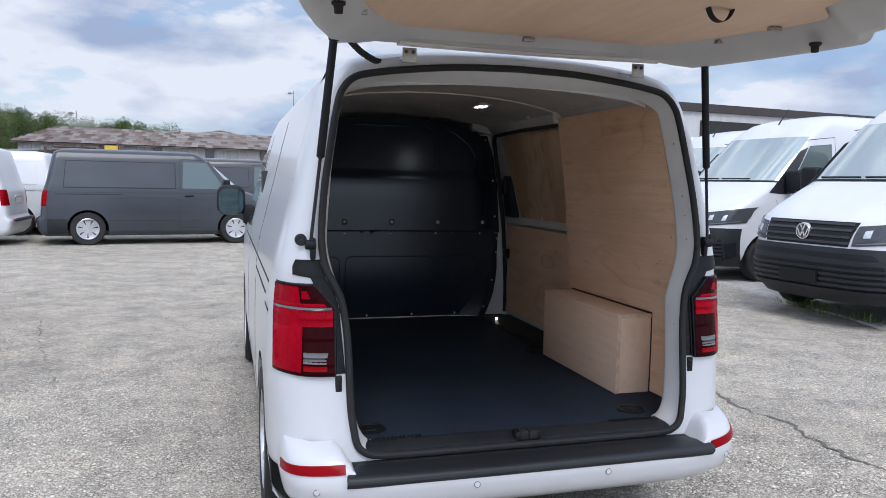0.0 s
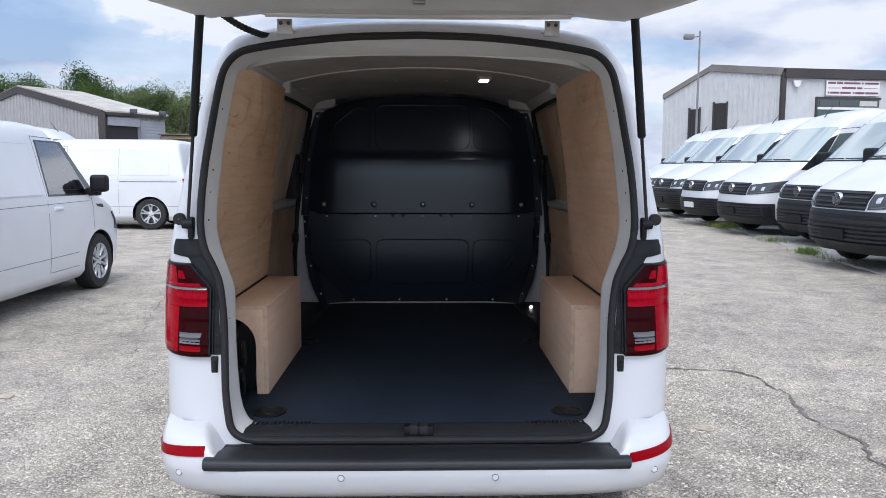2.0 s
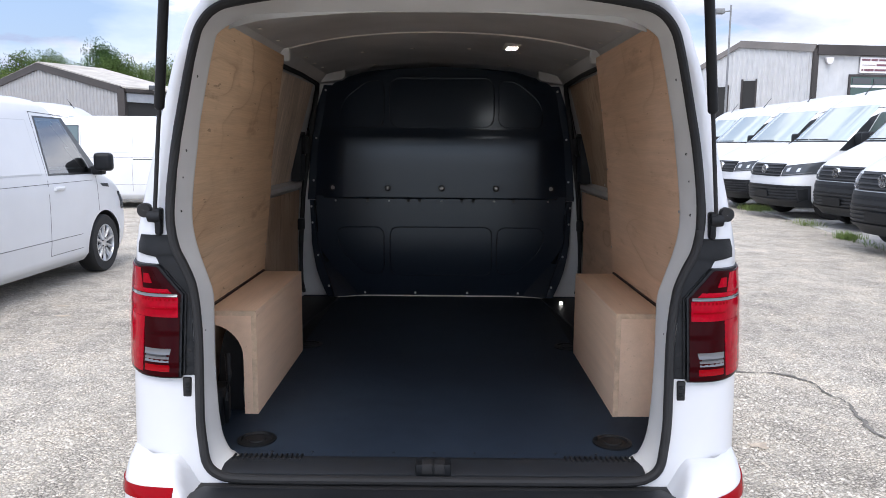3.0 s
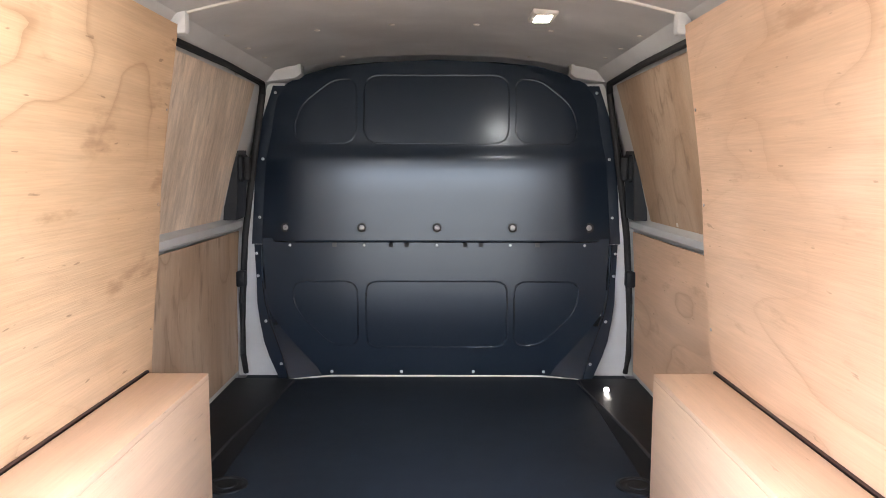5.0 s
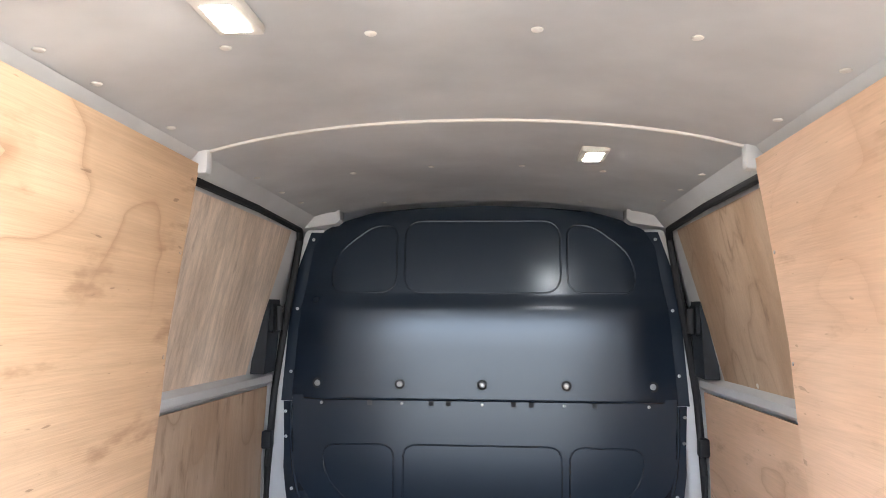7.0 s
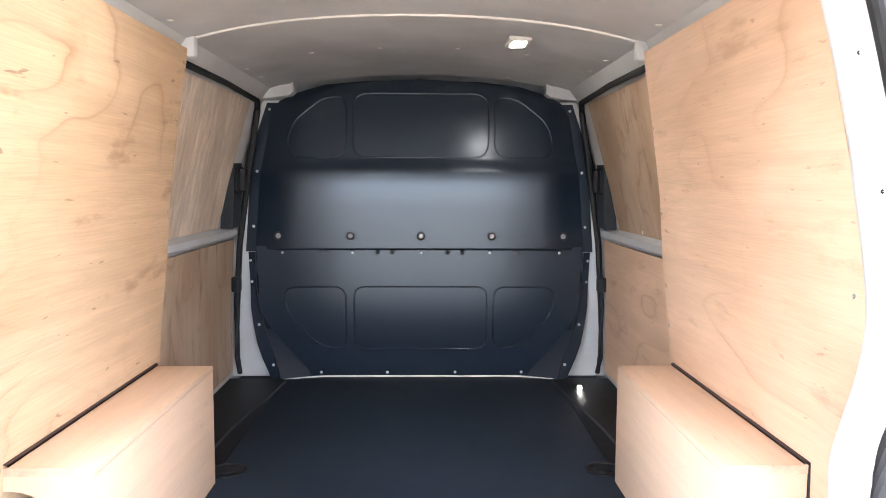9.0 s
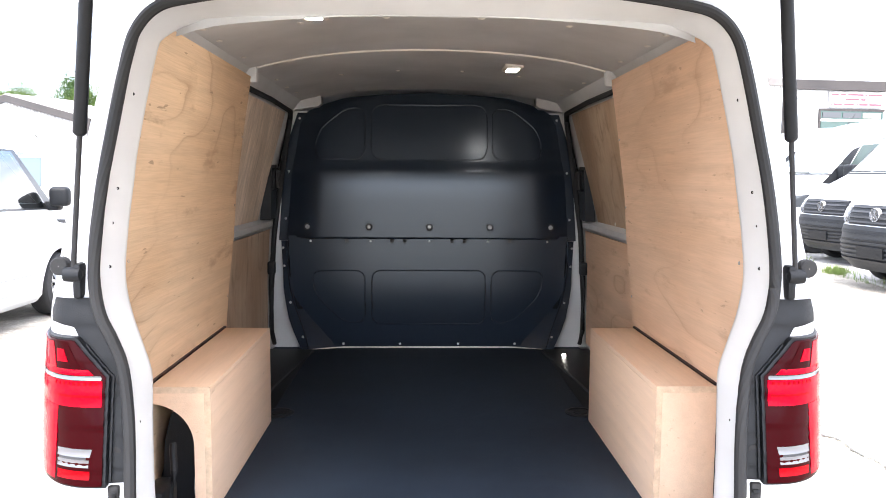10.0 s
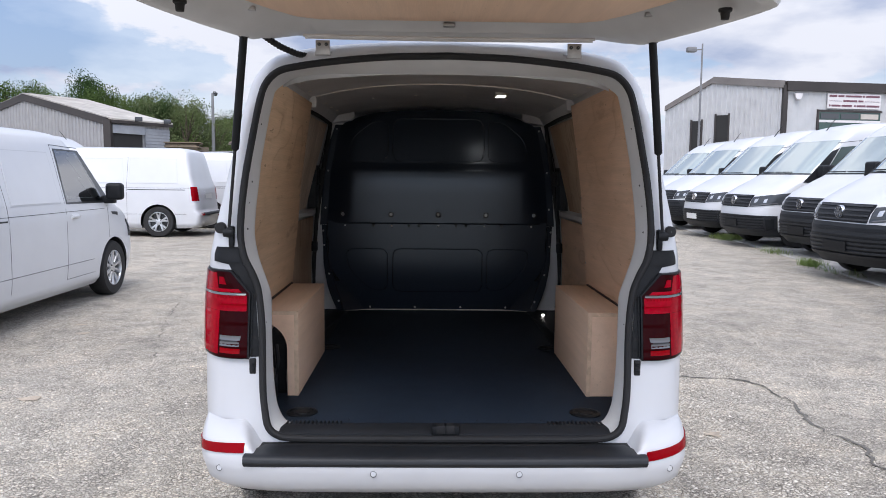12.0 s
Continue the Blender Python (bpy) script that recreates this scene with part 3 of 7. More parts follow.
def wheel(van, x, y, z=0.345, r=0.347, rim=0.222, style="alloy"):
    s = 1 if x > 0 else -1
    w = 0.105
    ty = lathe([(rim * 0.98, -w * 0.8), (rim * 1.03, -w), (r * 0.93, -w), (r * 0.985, -w * 0.8), (r, -w * 0.5), (r, w * 0.5), (r * 0.985, w * 0.8), (r * 0.93, w), (rim * 1.03, w), (rim * 0.98, w * 0.8)], "x", 40, (x, y, z))
    t = part("tyre", ty, TYRE, van)
    if style == "trim":
        bm = lathe([(rim, s * w * 0.92), (rim * 0.95, s * w * 0.97), (rim * 0.88, s * w * 0.90), (rim * 0.5, s * w * 0.99), (rim * 0.2, s * w * 0.95), (0.001, s * w * 0.95)], "x", 36, (x, y, z))
        trim = part("wheel_trim", bm, ALLOY, t, "silver plastic wheel trim with slots")
        for k in range(7):
            a = 2 * math.pi * k / 7 + 0.2
            c, sn = math.cos(a), math.sin(a)
            q = [(y + rr * c - ww * sn, z + rr * sn + ww * c) for rr, ww in ((rim * 0.42, 0.005), (rim * 0.86, 0.015), (rim * 0.86, -0.015), (rim * 0.42, -0.005))]
            part("slot", prism(q, x + s * w * 0.8, x + s * w * 1.005, "x"), RUBBER, trim, smooth=False)
        return t
    metal = ALLOY if style != "steel" else PLASTIC
    part("rim", lathe([(rim * 1.01, s * w * 0.86), (rim * 1.0, s * w * 0.97), (rim * 0.965, s * w * 0.98), (rim * 0.945, s * w * 0.90), (rim * 0.93, s * w * 0.3)], "x", 40, (x, y, z)), metal, t)
    # dark backing disc, so the gaps between spokes read as shade
    part("spoke_gap_backing", lathe([(rim * 0.94, s * w * 0.12), (rim * 0.70, s * w * 0.12), (rim * 0.68, s * w * 0.2), (rim * 0.3, s * w * 0.2), (0.001, s * w * 0.2)], "x", 28, (x, y, z)), LAMPDARK, t, "dark backing disc that shades the gaps between the spokes")
    bm = bmesh.new()
    spokes = {"alloy": [(k, o) for k in range(5) for o in (-0.20, 0.20)], "ten": [(k / 2, 0.0) for k in range(10)], "steel": [(k * 5 / 7, 0.0) for k in range(7)]}[style]
    wo, wi = {"alloy": (0.021, 0.017), "ten": (0.019, 0.014), "steel": (0.062, 0.03)}[style]
    for k, off in spokes:
        a = 2 * math.pi * k / 5 + 0.3
        rows = []
        for f, rr in ((0.0, rim * 0.24), (0.5, rim * 0.6), (1.0, rim * 0.955)):
            b = a + off * (0.45 + 0.55 * f)
            c, sn = math.cos(b), math.sin(b)
            ww, h = wi + (wo - wi) * f, w * (0.78 + 0.13 * f)
            rows.append([(x + s * hh, y + rr * c - q * ww * sn, z + rr * sn + q * ww * c) for q, hh in ((-1.15, h - 0.022), (-0.75, h), (0.75, h), (1.15, h - 0.022))])
        grid(rows, bm)
    part("spokes", bm, metal, t, smooth=False)
    part("hub_cap", lathe([(rim * 0.34, s * w * 0.6), (rim * 0.33, s * w * 0.78), (rim * 0.2, s * w * 0.84), (0.001, s * w * 0.84)], "x", 20, (x, y, z)), metal, t)
    for k in range(5):
        a = 2 * math.pi * k / 5
        part("wheel_nut", lathe([(0.010, s * w * 0.80), (0.009, s * w * 0.90), (0.001, s * w * 0.90)], "x", 8, (x, y + rim * 0.25 * math.cos(a), z + rim * 0.25 * math.sin(a))), LAMPDARK, t)
    return t


def arch(van, x, y, z, r, mat, depth=0.42):
    """The dark inner well over a wheel, and the lip of the opening."""
    s = 1 if x > 0 else -1
    a = [radians(-12 + 204 * k / 24) for k in range(25)]
    outer = [(x, y + r * math.cos(t), z + r * math.sin(t)) for t in a]
    inner = [(x - s * depth, p[1], p[2]) for p in outer]
    bm = grid([outer, inner])
    bm.faces.new([bm.verts.new(p) for p in inner])
    part("wheel_well", bm, RUBBER, van)


T6_W = [(0.20, 0.86), (0.28, 0.93), (0.5, 0.953), (0.8, 0.955), (1.05, 0.950), (1.2, 0.932), (1.3, 0.908), (1.5, 0.858), (1.7, 0.81), (1.85, 0.770), (1.93, 0.732), (1.975, 0.665), (2.005, 0.55), (2.028, 0.32), (2.036, 0.02)]
T6_F = [(0.20, 4.5), (0.35, 4.6), (0.6, 4.63), (0.85, 4.58), (1.0, 4.42), (1.1, 4.22), (1.17, 4.0), (1.2, 3.92), (1.82, 3.20), (1.92, 3.09), (1.975, 3.0), (2.005, 2.90), (2.028, 2.74), (2.036, 2.55)]
T6_R = [(0.20, -0.1), (0.3, -0.2), (0.52, -0.25), (0.58, -0.17), (1.1, -0.12), (1.3, -0.05), (1.85, 0.07), (1.93, 0.10), (1.98, 0.17), (2.01, 0.27), (2.036, 0.48)]
LEVELS = [0.20, 0.24] + [0.28 + 0.05 * k for k in range(33)] + [1.91, 1.93, 1.955, 1.975, 1.99, 2.005, 2.018, 2.028, 2.036]


def small_van(name, label, paint, at, group="", longer=0.0, style="alloy", plate=False, size=1.05, squat=1.0, cabin=False):
    """A closed mid-size panel van; y runs from its tail to its nose."""
    shape = Shape(T6_W, [(z, y + longer) for z, y in T6_F], T6_R)
    van = thing(name, label, "van", group, at)
    van.scale = (size, size, size * squat)
    f, rear = 3.73 + longer, 0.73
    y0 = 2.58 + longer
    side_hole = lambda c: abs(c.x) > 0.5 and 1.24 < c.z < 1.775 and y0 + 0.04 + 0.04 * (c.z - 1.2) < c.y < y0 + 0.89 - 0.66 * (c.z - 1.2)
    front_hole = lambda c: 1.25 < c.z < 1.78 and abs(c.x) < 0.64 and c.y > y0
    part("body", shape.shell(LEVELS, False, [(rear, 0.34), (f, 0.34)], 0.40, step=0.05 if not cabin else 0.025, holes=(side_hole, front_hole) if cabin else ()), paint, van, sharp=50)
    if cabin:
        part("cab_wall", prism([(-0.84, 0.5), (0.84, 0.5), (0.82, 1.2), (0.70, 1.84), (-0.70, 1.84), (-0.82, 1.2)], y0 - 0.06, y0 - 0.03), CABGREY, van, "pale grey cab rear wall")
        part("cab_floor", box(-0.85, 0.85, y0 - 0.03, 3.9, 0.42, 0.5), RUBBER, van)
        part("dashboard", prism([(3.30, 0.85), (3.34, 1.10), (3.42, 1.19), (3.78, 1.17), (3.80, 0.7)], -0.86, 0.86, "x"), PLASTIC, van, "dark moulded dashboard")
        for x, w in ((0.42, 0.24), (-0.30, 0.42)):
            seat = part("seat", box(x - w, x + w, y0 + 0.10, y0 + 0.55, 0.80, 0.95, 0.05), CLOTH, van, "dark grey cloth cab seat")
            part("backrest", box(x - w, x + w, y0 + 0.02, y0 + 0.15, 0.95, 1.48, 0.05), CLOTH, seat)
            part("headrest", box(x - 0.13, x + 0.13, y0 + 0.03, y0 + 0.12, 1.52, 1.70, 0.04), CLOTH, seat)
        ring = [(0.42 + 0.19 * math.cos(a), 3.20 - 0.07 * math.sin(a), 1.15 + 0.18 * math.sin(a)) for a in [2 * math.pi * k / 28 for k in range(29)]]
        part("steering_wheel", tube(ring, 0.016, 8), RUBBER, van)
    part("underside", box(-0.85, 0.85, 0.0, 4.3 + longer, 0.2, 0.3), RUBBER, van)
    for s in (1, -1):
        sd = shape.side(s)
        for y in (rear, f):
            wheel(van, s * 0.845, y, style=style)
            arch(van, s * 0.93, y, 0.34, 0.405, RUBBER)
        w = part("door_window", patch(sd, ((y0 + 0.01, 1.215), (y0 + 0.92, 1.205), (y0 + 0.53, 1.785), (y0 + 0.05, 1.79)), off=0.006), GLASS if cabin else DARKGLASS, van, "green tinted side window glass")
        if cabin:
            lo, li = [(y0 - 0.01, 1.195), (y0 + 1.10, 1.18), (y0 + 0.60, 1.805), (y0 + 0.03, 1.81)], [(y0 + 0.055, 1.255), (y0 + 0.86, 1.250), (y0 + 0.515, 1.765), (y0 + 0.085, 1.77)]
            for k in range(4):
                part("window_surround", patch(sd, (lo[k], lo[(k + 1) % 4], li[(k + 1) % 4], li[k]), n=6, m=2, off=0.003), BLACKP, van)
        else:
            part("window_surround", patch(sd, ((y0 - 0.01, 1.195), (y0 + 1.10, 1.18), (y0 + 0.60, 1.805), (y0 + 0.03, 1.81)), off=0.003), BLACKP, van)
        # the two long level lines are body creases, their shade drawn dark
        for a, b in (((y0 - 0.06, 0.36), (y0 - 0.02, 1.85)), ((y0 - 0.02, 1.85), (y0 + 0.60, 1.83)), ((y0 + 1.02, 0.75), (y0 + 1.00, 1.15)), ((y0 + 0.62, 0.36), (y0 - 0.06, 0.36)), *((((1.42, 0.36), (1.42, 1.80)),) if paint is WHITE else ()), ((-0.02, 1.11), (3.5 + longer, 1.11)), ((0.1, 0.52), (y0 + 0.6, 0.52))):
            part("shut_crease_line", seam(sd, a, b, 0.005), RUBBER if paint is not WHITE else GREYPL, van)
        for ya, yb in ((0.30, 1.36), (1.50, y0 - 0.14)) if paint is WHITE else ((0.30, y0 - 0.14),):
            part("side_panel_press", patch(sd, ((ya, 1.22), (yb, 1.22), (yb, 1.75), (ya + 0.05, 1.75)), n=16, off=0.006, depth=0.01), paint, van)
            # shade round the pressed panel, drawn as slim darker strips
            for a, b in (((ya - 0.012, 1.208), (yb + 0.012, 1.208)), ((yb + 0.012, 1.208), (yb + 0.012, 1.762)), ((yb + 0.012, 1.762), (ya + 0.038, 1.762)), ((ya + 0.038, 1.762), (ya - 0.012, 1.208))):
                part("press_groove_shade", seam(sd, a, b, 0.007 if paint is WHITE else 0.012), GROOVE if paint is WHITE else RUBBER, van)
        part("slide_rail", seam(sd, (0.12, 1.07), (1.40, 1.07), 0.016), RUBBER, van)
        part("door_handle", patch(sd, ((y0 + 0.06, 1.035), (y0 + 0.24, 1.035), (y0 + 0.24, 1.075), (y0 + 0.06, 1.075)), n=4, m=3, off=0.02, depth=0.03, bulge=0.01), paint if paint is WHITE else PLASTIC, van)
        m = part("mirror", box(0.0, 0.20, -0.05, 0.08, -0.105, 0.105, 0.045, seg=4), PLASTIC, van, "black plastic door mirror")
        m.matrix_basis = Matrix.Translation((s * 0.97 if s > 0 else -1.17, y0 + 0.92, 1.32))
        part("mirror_foot", box(s * 0.90 - 0.05, s * 0.90 + 0.1 * s + 0.05, y0 + 0.93, y0 + 1.05, 1.17, 1.27, 0.02), PLASTIC, van)
        part("tail_lamp", patch(lambda a, z: Vector((s * curve(T6_W, z) * power(math.sin(a), 0.35), curve(T6_R, z) + 0.12 - 0.12 * power(math.cos(a), 0.7), z)), ((0.5, 0.82), (1.56, 0.82), (1.56, 1.14), (0.62, 1.14)), n=12, m=6, off=0.006, bulge=0.004), STRIP, van, "dark red tail lamp")
        part("indicator_trim", patch(sd, ((f - 0.02, 1.03), (f + 0.14, 1.01), (f + 0.12, 1.055), (f - 0.06, 1.065)), n=4, m=2, off=0.004), GREYPL, van)
        part("headlamp", patch(shape.bow, ((0.12 if s > 0 else math.pi - 0.12, 0.72), (0.75 if s > 0 else math.pi - 0.75, 0.74), (0.8 if s > 0 else math.pi - 0.8, 0.92), (0.16 if s > 0 else math.pi - 0.16, 0.95)), off=0.006), LAMPDARK, van)
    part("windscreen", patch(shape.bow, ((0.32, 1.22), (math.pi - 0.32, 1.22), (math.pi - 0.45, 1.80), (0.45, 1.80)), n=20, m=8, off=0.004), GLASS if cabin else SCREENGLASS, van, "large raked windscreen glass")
    part("grille", patch(shape.bow, ((0.85, 0.74), (math.pi - 0.85, 0.74), (math.pi - 0.85, 0.9), (0.85, 0.9)), n=12, m=4, off=0.006), BLACKP, van)
    tail = lambda x, z: Vector((x, curve(T6_R, z), z))
    part("rear_step", patch(tail, ((-0.7, 0.49), (0.7, 0.49), (0.7, 0.54), (-0.7, 0.54)), off=0.02, depth=0.04), GREYPL, van)
    part("rear_reflector", patch(tail, ((-0.93, 0.505), (-0.72, 0.505), (-0.72, 0.54), (-0.93, 0.54)), n=4, m=2, off=0.012), STRIP, van)
    part("rear_reflector", patch(tail, ((0.72, 0.505), (0.93, 0.505), (0.93, 0.54), (0.72, 0.54)), n=4, m=2, off=0.012), STRIP, van)
    if paint is not WHITE:
        for s in (1, -1):
            part("corner_bumper", patch(shape.side(s), ((-0.02, 0.26), (0.36, 0.26), (0.33, 0.56), (-0.02, 0.56)), n=6, m=4, off=0.035, depth=0.05, bulge=0.01), BUMPER, van, "black plastic rear bumper corner")
    if plate:
        part("plate_handle", patch(tail, ((-0.30, 0.985), (0.30, 0.985), (0.30, 1.02), (-0.30, 1.02)), n=4, m=2, off=0.025, depth=0.03), paint, van)
        part("number_plate", patch(tail, ((-0.26, 0.86), (0.26, 0.86), (0.26, 0.97), (-0.26, 0.97)), n=4, m=2, off=0.02), PLATE_W, van, "blank number plate with plain bars")
    return van


CR_W = [(0.25, 0.92), (0.4, 0.99), (0.7, 1.01), (1.2, 1.02), (1.5, 1.0), (1.8, 0.965), (2.2, 0.915), (2.38, 0.88), (2.48, 0.82), (2.54, 0.72), (2.58, 0.5), (2.595, 0.25), (2.6, 0.02)]
CR_F = [(0.25, -0.16), (0.4, -0.03), (0.7, 0.0), (1.0, -0.05), (1.14, -0.13), (1.27, -0.35), (1.45, -0.78), (1.55, -1.02), (2.23, -1.85), (2.34, -2.03), (2.46, -2.25), (2.53, -2.5), (2.58, -2.85), (2.6, -3.3)]
CR_R = [(0.25, -5.9), (2.5, -5.85), (2.58, -5.6), (2.6, -5.2)]
CR_LEVELS = [0.25, 0.3] + [0.36 + 0.055 * k for k in range(38)] + [2.46, 2.5, 2.54, 2.56, 2.58, 2.595, 2.6]


def taller(table):
    return [(z if z < 1.2 else 1.2 + (z - 1.2) * 1.14, v) for z, v in table]


CR_W, CR_F, CR_R = taller(CR_W), taller(CR_F), taller(CR_R)
CR_LEVELS = [z for z, v in taller([(z, 0) for z in CR_LEVELS])]


def large_van(name, label, at, white_bumper=False, plate=False, group=""):
    """A tall white panel van; its nose is at y = 0 and its tail behind."""
    shape = Shape(CR_W, CR_F, CR_R, nose=((1.05, 0.80), (1.5, 0.46), (2.2, 0.34)), e=0.6, e2=0.62)
    def up(z):
        return z if z < 1.2 else 1.2 + (z - 1.2) * 1.14
    def bow(a, z):
        return shape.bow(math.acos(power(math.cos(a), 0.5 / 0.6)), up(z))
    van = thing(name, label, "van", group, at)
    part("body", shape.shell(CR_LEVELS, False, [(-1.02, 0.35), (-4.66, 0.35)], 0.43, step=0.075), WHITE, van, sharp=50)
    part("underside", box(-0.9, 0.9, -5.7, -0.6, 0.24, 0.34), RUBBER, van)
    pi = math.pi
    plate_on = lambda *a, **k: patch(*a, middle=-3.0, **k)
    top = 0.70 if white_bumper else 0.86
    part("bumper", plate_on(bow, ((0.23, 0.25), (pi - 0.23, 0.25), (pi - 0.23, top), (0.23, top)), n=36, m=6, off=0.012, depth=0.03), BUMPER, van, "dark grey plastic front bumper")
    part("intake", plate_on(bow, ((0.62, 0.36), (pi - 0.62, 0.36), (pi - 0.70, 0.68), (0.70, 0.68)), n=24, m=4, off=0.018, depth=0.02), PLASTIC, van)
    if not white_bumper:
        part("upper_slot", plate_on(bow, ((0.78, 0.745), (pi - 0.78, 0.745), (pi - 0.90, 0.80), (0.90, 0.80)), n=24, m=2, off=0.018, depth=0.02), PLASTIC, van)
    for z in (0.375, 0.435, 0.495, 0.555, 0.615):
        part("lower_grille_bar", plate_on(bow, ((0.66, z), (pi - 0.66, z), (pi - 0.66, z + 0.030), (0.66, z + 0.030)), n=24, m=1, off=0.034, depth=0.03), BUMPER, van)
    part("blank_plate", plate_on(bow, ((1.506, 0.45), (pi - 1.506, 0.45), (pi - 1.506, 0.59), (1.506, 0.59)), n=6, m=2, off=0.055, depth=0.03), PLATE_W if plate else PLASTIC, van)
    part("grille", plate_on(bow, ((1.26, 0.875), (pi - 1.26, 0.875), (pi - 1.20, 1.14), (1.20, 1.14)), n=24, m=4, off=0.008), PLASTIC, van)
    for z in (0.90, 0.965, 1.035, 1.10):
        part("grille_bar", plate_on(bow, ((1.25, z), (pi - 1.25, z), (pi - 1.25, z + 0.026), (1.25, z + 0.026)), n=24, m=1, off=0.02, depth=0.02), GREYPL, van)
    c = bow(pi / 2, 1.02)
    badge = part("badge", lathe([(0.080, 0.040), (0.082, 0.050), (0.092, 0.050), (0.096, 0.04), (0.096, 0.0)], "y", 28, (0, c.y, 1.02)), CHROME, van, "round bright metal badge")
    part("badge_disc", lathe([(0.001, 0.042), (0.082, 0.042), (0.082, 0.0)], "y", 28, (0, c.y, 1.02)), BLACKP, badge)
    for (xa, za, xb, zb) in ((-0.030, 0.072, 0, 0.006), (0.030, 0.072, 0, 0.006), (-0.072, 0.030, -0.032, -0.066), (0.072, 0.030, 0.032, -0.066), (-0.032, -0.066, 0, 0.0), (0.032, -0.066, 0, 0.0)):
        d = Vector((xb - xa, 0, zb - za)).normalized()
        k = Vector((-d.z, 0, d.x)) * 0.009
        a, b = Vector((xa, 1.02 + za)), Vector((xb, 1.02 + zb))
        part("badge_bar", prism([(a.x - k.x, a.y - k.z), (b.x - k.x, b.y - k.z), (b.x + k.x, b.y + k.z), (a.x + k.x, a.y + k.z)], c.y + 0.040, c.y + 0.050), CHROME, badge, smooth=False)
    for s in (1, -1):
        flank = shape.side(s)
        sd = lambda y, z, flank=flank: flank(y, up(z))
        h = (lambda a: a) if s > 0 else (lambda a: pi - a)
        lamp = part("headlamp", plate_on(bow, ((h(0.16), 0.95), (h(1.22), 0.885), (h(1.19), 1.10), (h(0.04), 1.20)), n=10, m=5, off=0.010, bulge=0.004), LAMPDARK, van, "dark framed headlamp with clear reflectors")
        for a in (0.98, 0.66):
            part("reflector", plate_on(bow, ((h(a), 0.985), (h(a + 0.10), 0.975), (h(a + 0.10), 1.05), (h(a), 1.065)), n=4, m=3, off=0.018, bulge=0.004), REFLECT, lamp)
        part("running_light", plate_on(bow, ((h(0.30), 0.965), (h(1.15), 0.90), (h(1.15), 0.915), (h(0.30), 0.985)), n=8, m=1, off=0.018), CLEAR, lamp)
        part("fog_recess", plate_on(bow, ((h(0.32), 0.42), (h(0.58), 0.38), (h(0.62), 0.62), (h(0.32), 0.64)), n=6, m=3, off=0.020, depth=0.02), PLASTIC, van)
        for y in (-1.02, -4.66):
            wheel(van, s * 0.9, y, 0.345, 0.345, 0.21, "steel")
            arch(van, s * 0.99, y, 0.35, 0.435, RUBBER)
        part("door_window", plate_on(sd, ((-2.42, 1.44), (-1.42, 1.40), (-1.94, 2.08), (-2.42, 2.12)), off=0.004), DARKGLASS, van)
        part("window_corner", plate_on(sd, ((-1.40, 1.38), (-1.04, 1.40), (-1.72, 2.0), (-1.90, 2.06)), off=0.004), BLACKP, van)
        for a, b in (((-2.50, 0.45), (-2.50, 2.22)), ((-2.50, 2.22), (-1.86, 2.16)), ((-3.6, 0.45), (-3.6, 2.2)), ((-1.28, 0.8), (-1.2, 1.3))):
            part("shut_crease_line", seam(sd, a, b, 0.009, middle=-3.0), GREYPL, van)
        part("side_moulding", plate_on(sd, ((-5.6, 0.55), (-5.15, 0.55), (-5.15, 0.75), (-5.6, 0.75)), off=0.014, depth=0.03), GREYPL, van)
        part("side_moulding", plate_on(sd, ((-4.15, 0.55), (-1.5, 0.55), (-1.5, 0.75), (-4.15, 0.75)), off=0.014, depth=0.03), GREYPL, van)
        m = part("mirror", box(-0.14, 0.14, -0.07, 0.09, -0.17, 0.17, 0.05, seg=4), PLASTIC, van, "tall black plastic door mirror")
        m.matrix_basis = Matrix.Translation((s * 1.16, -1.42, 1.63))
        part("mirror_arm", box(min(s * 0.95, s * 1.15), max(s * 0.95, s * 1.15), -1.44, -1.36, 1.42, 1.52, 0.02), PLASTIC, van)
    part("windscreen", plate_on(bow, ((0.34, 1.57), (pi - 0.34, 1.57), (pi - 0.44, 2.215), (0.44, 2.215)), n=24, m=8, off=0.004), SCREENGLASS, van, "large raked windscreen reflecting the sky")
    part("scuttle", plate_on(bow, ((0.34, 1.545), (pi - 0.34, 1.545), (pi - 0.34, 1.57), (0.34, 1.57)), n=24, m=1, off=0.01), PLASTIC, van)
    for x0, x1 in ((-0.55, 0.05), (0.12, 0.72)):
        p = [bow(math.acos(min(0.999, abs(x) / 0.98) ** 2) if x > 0 else pi - math.acos(min(0.999, abs(x) / 0.98) ** 2), 1.59) + Vector((0, 0.03, 0.01)) for x in (x0, (x0 + x1) / 2, x1)]
        part("wiper", tube(p, 0.011, 6), PLASTIC, van)
    part("aerial", tube([(0.0, -2.2, 2.62), (0.0, -2.42, 2.90)], [0.012, 0.006], 6), PLASTIC, van)
    return van


# ---- the open van ----
HERO = Shape(T6_W, T6_F, [(0, 0.24), (3, 0.24)])
hero = thing("panel_van", "white panel van with its tailgate open and a ply-lined load space", "van")
part("body_shell", HERO.shell(LEVELS, True, [(0.73, 0.34), (3.73, 0.34)], 0.40, step=0.045), WHITE, hero, "glossy white painted body", sharp=50)
part("underside", box(-0.80, 0.80, 0.25, 4.2, 0.26, 0.34), RUBBER, hero)


def seal_y(z):
    return -0.11 + 0.152 * (z - 0.55)


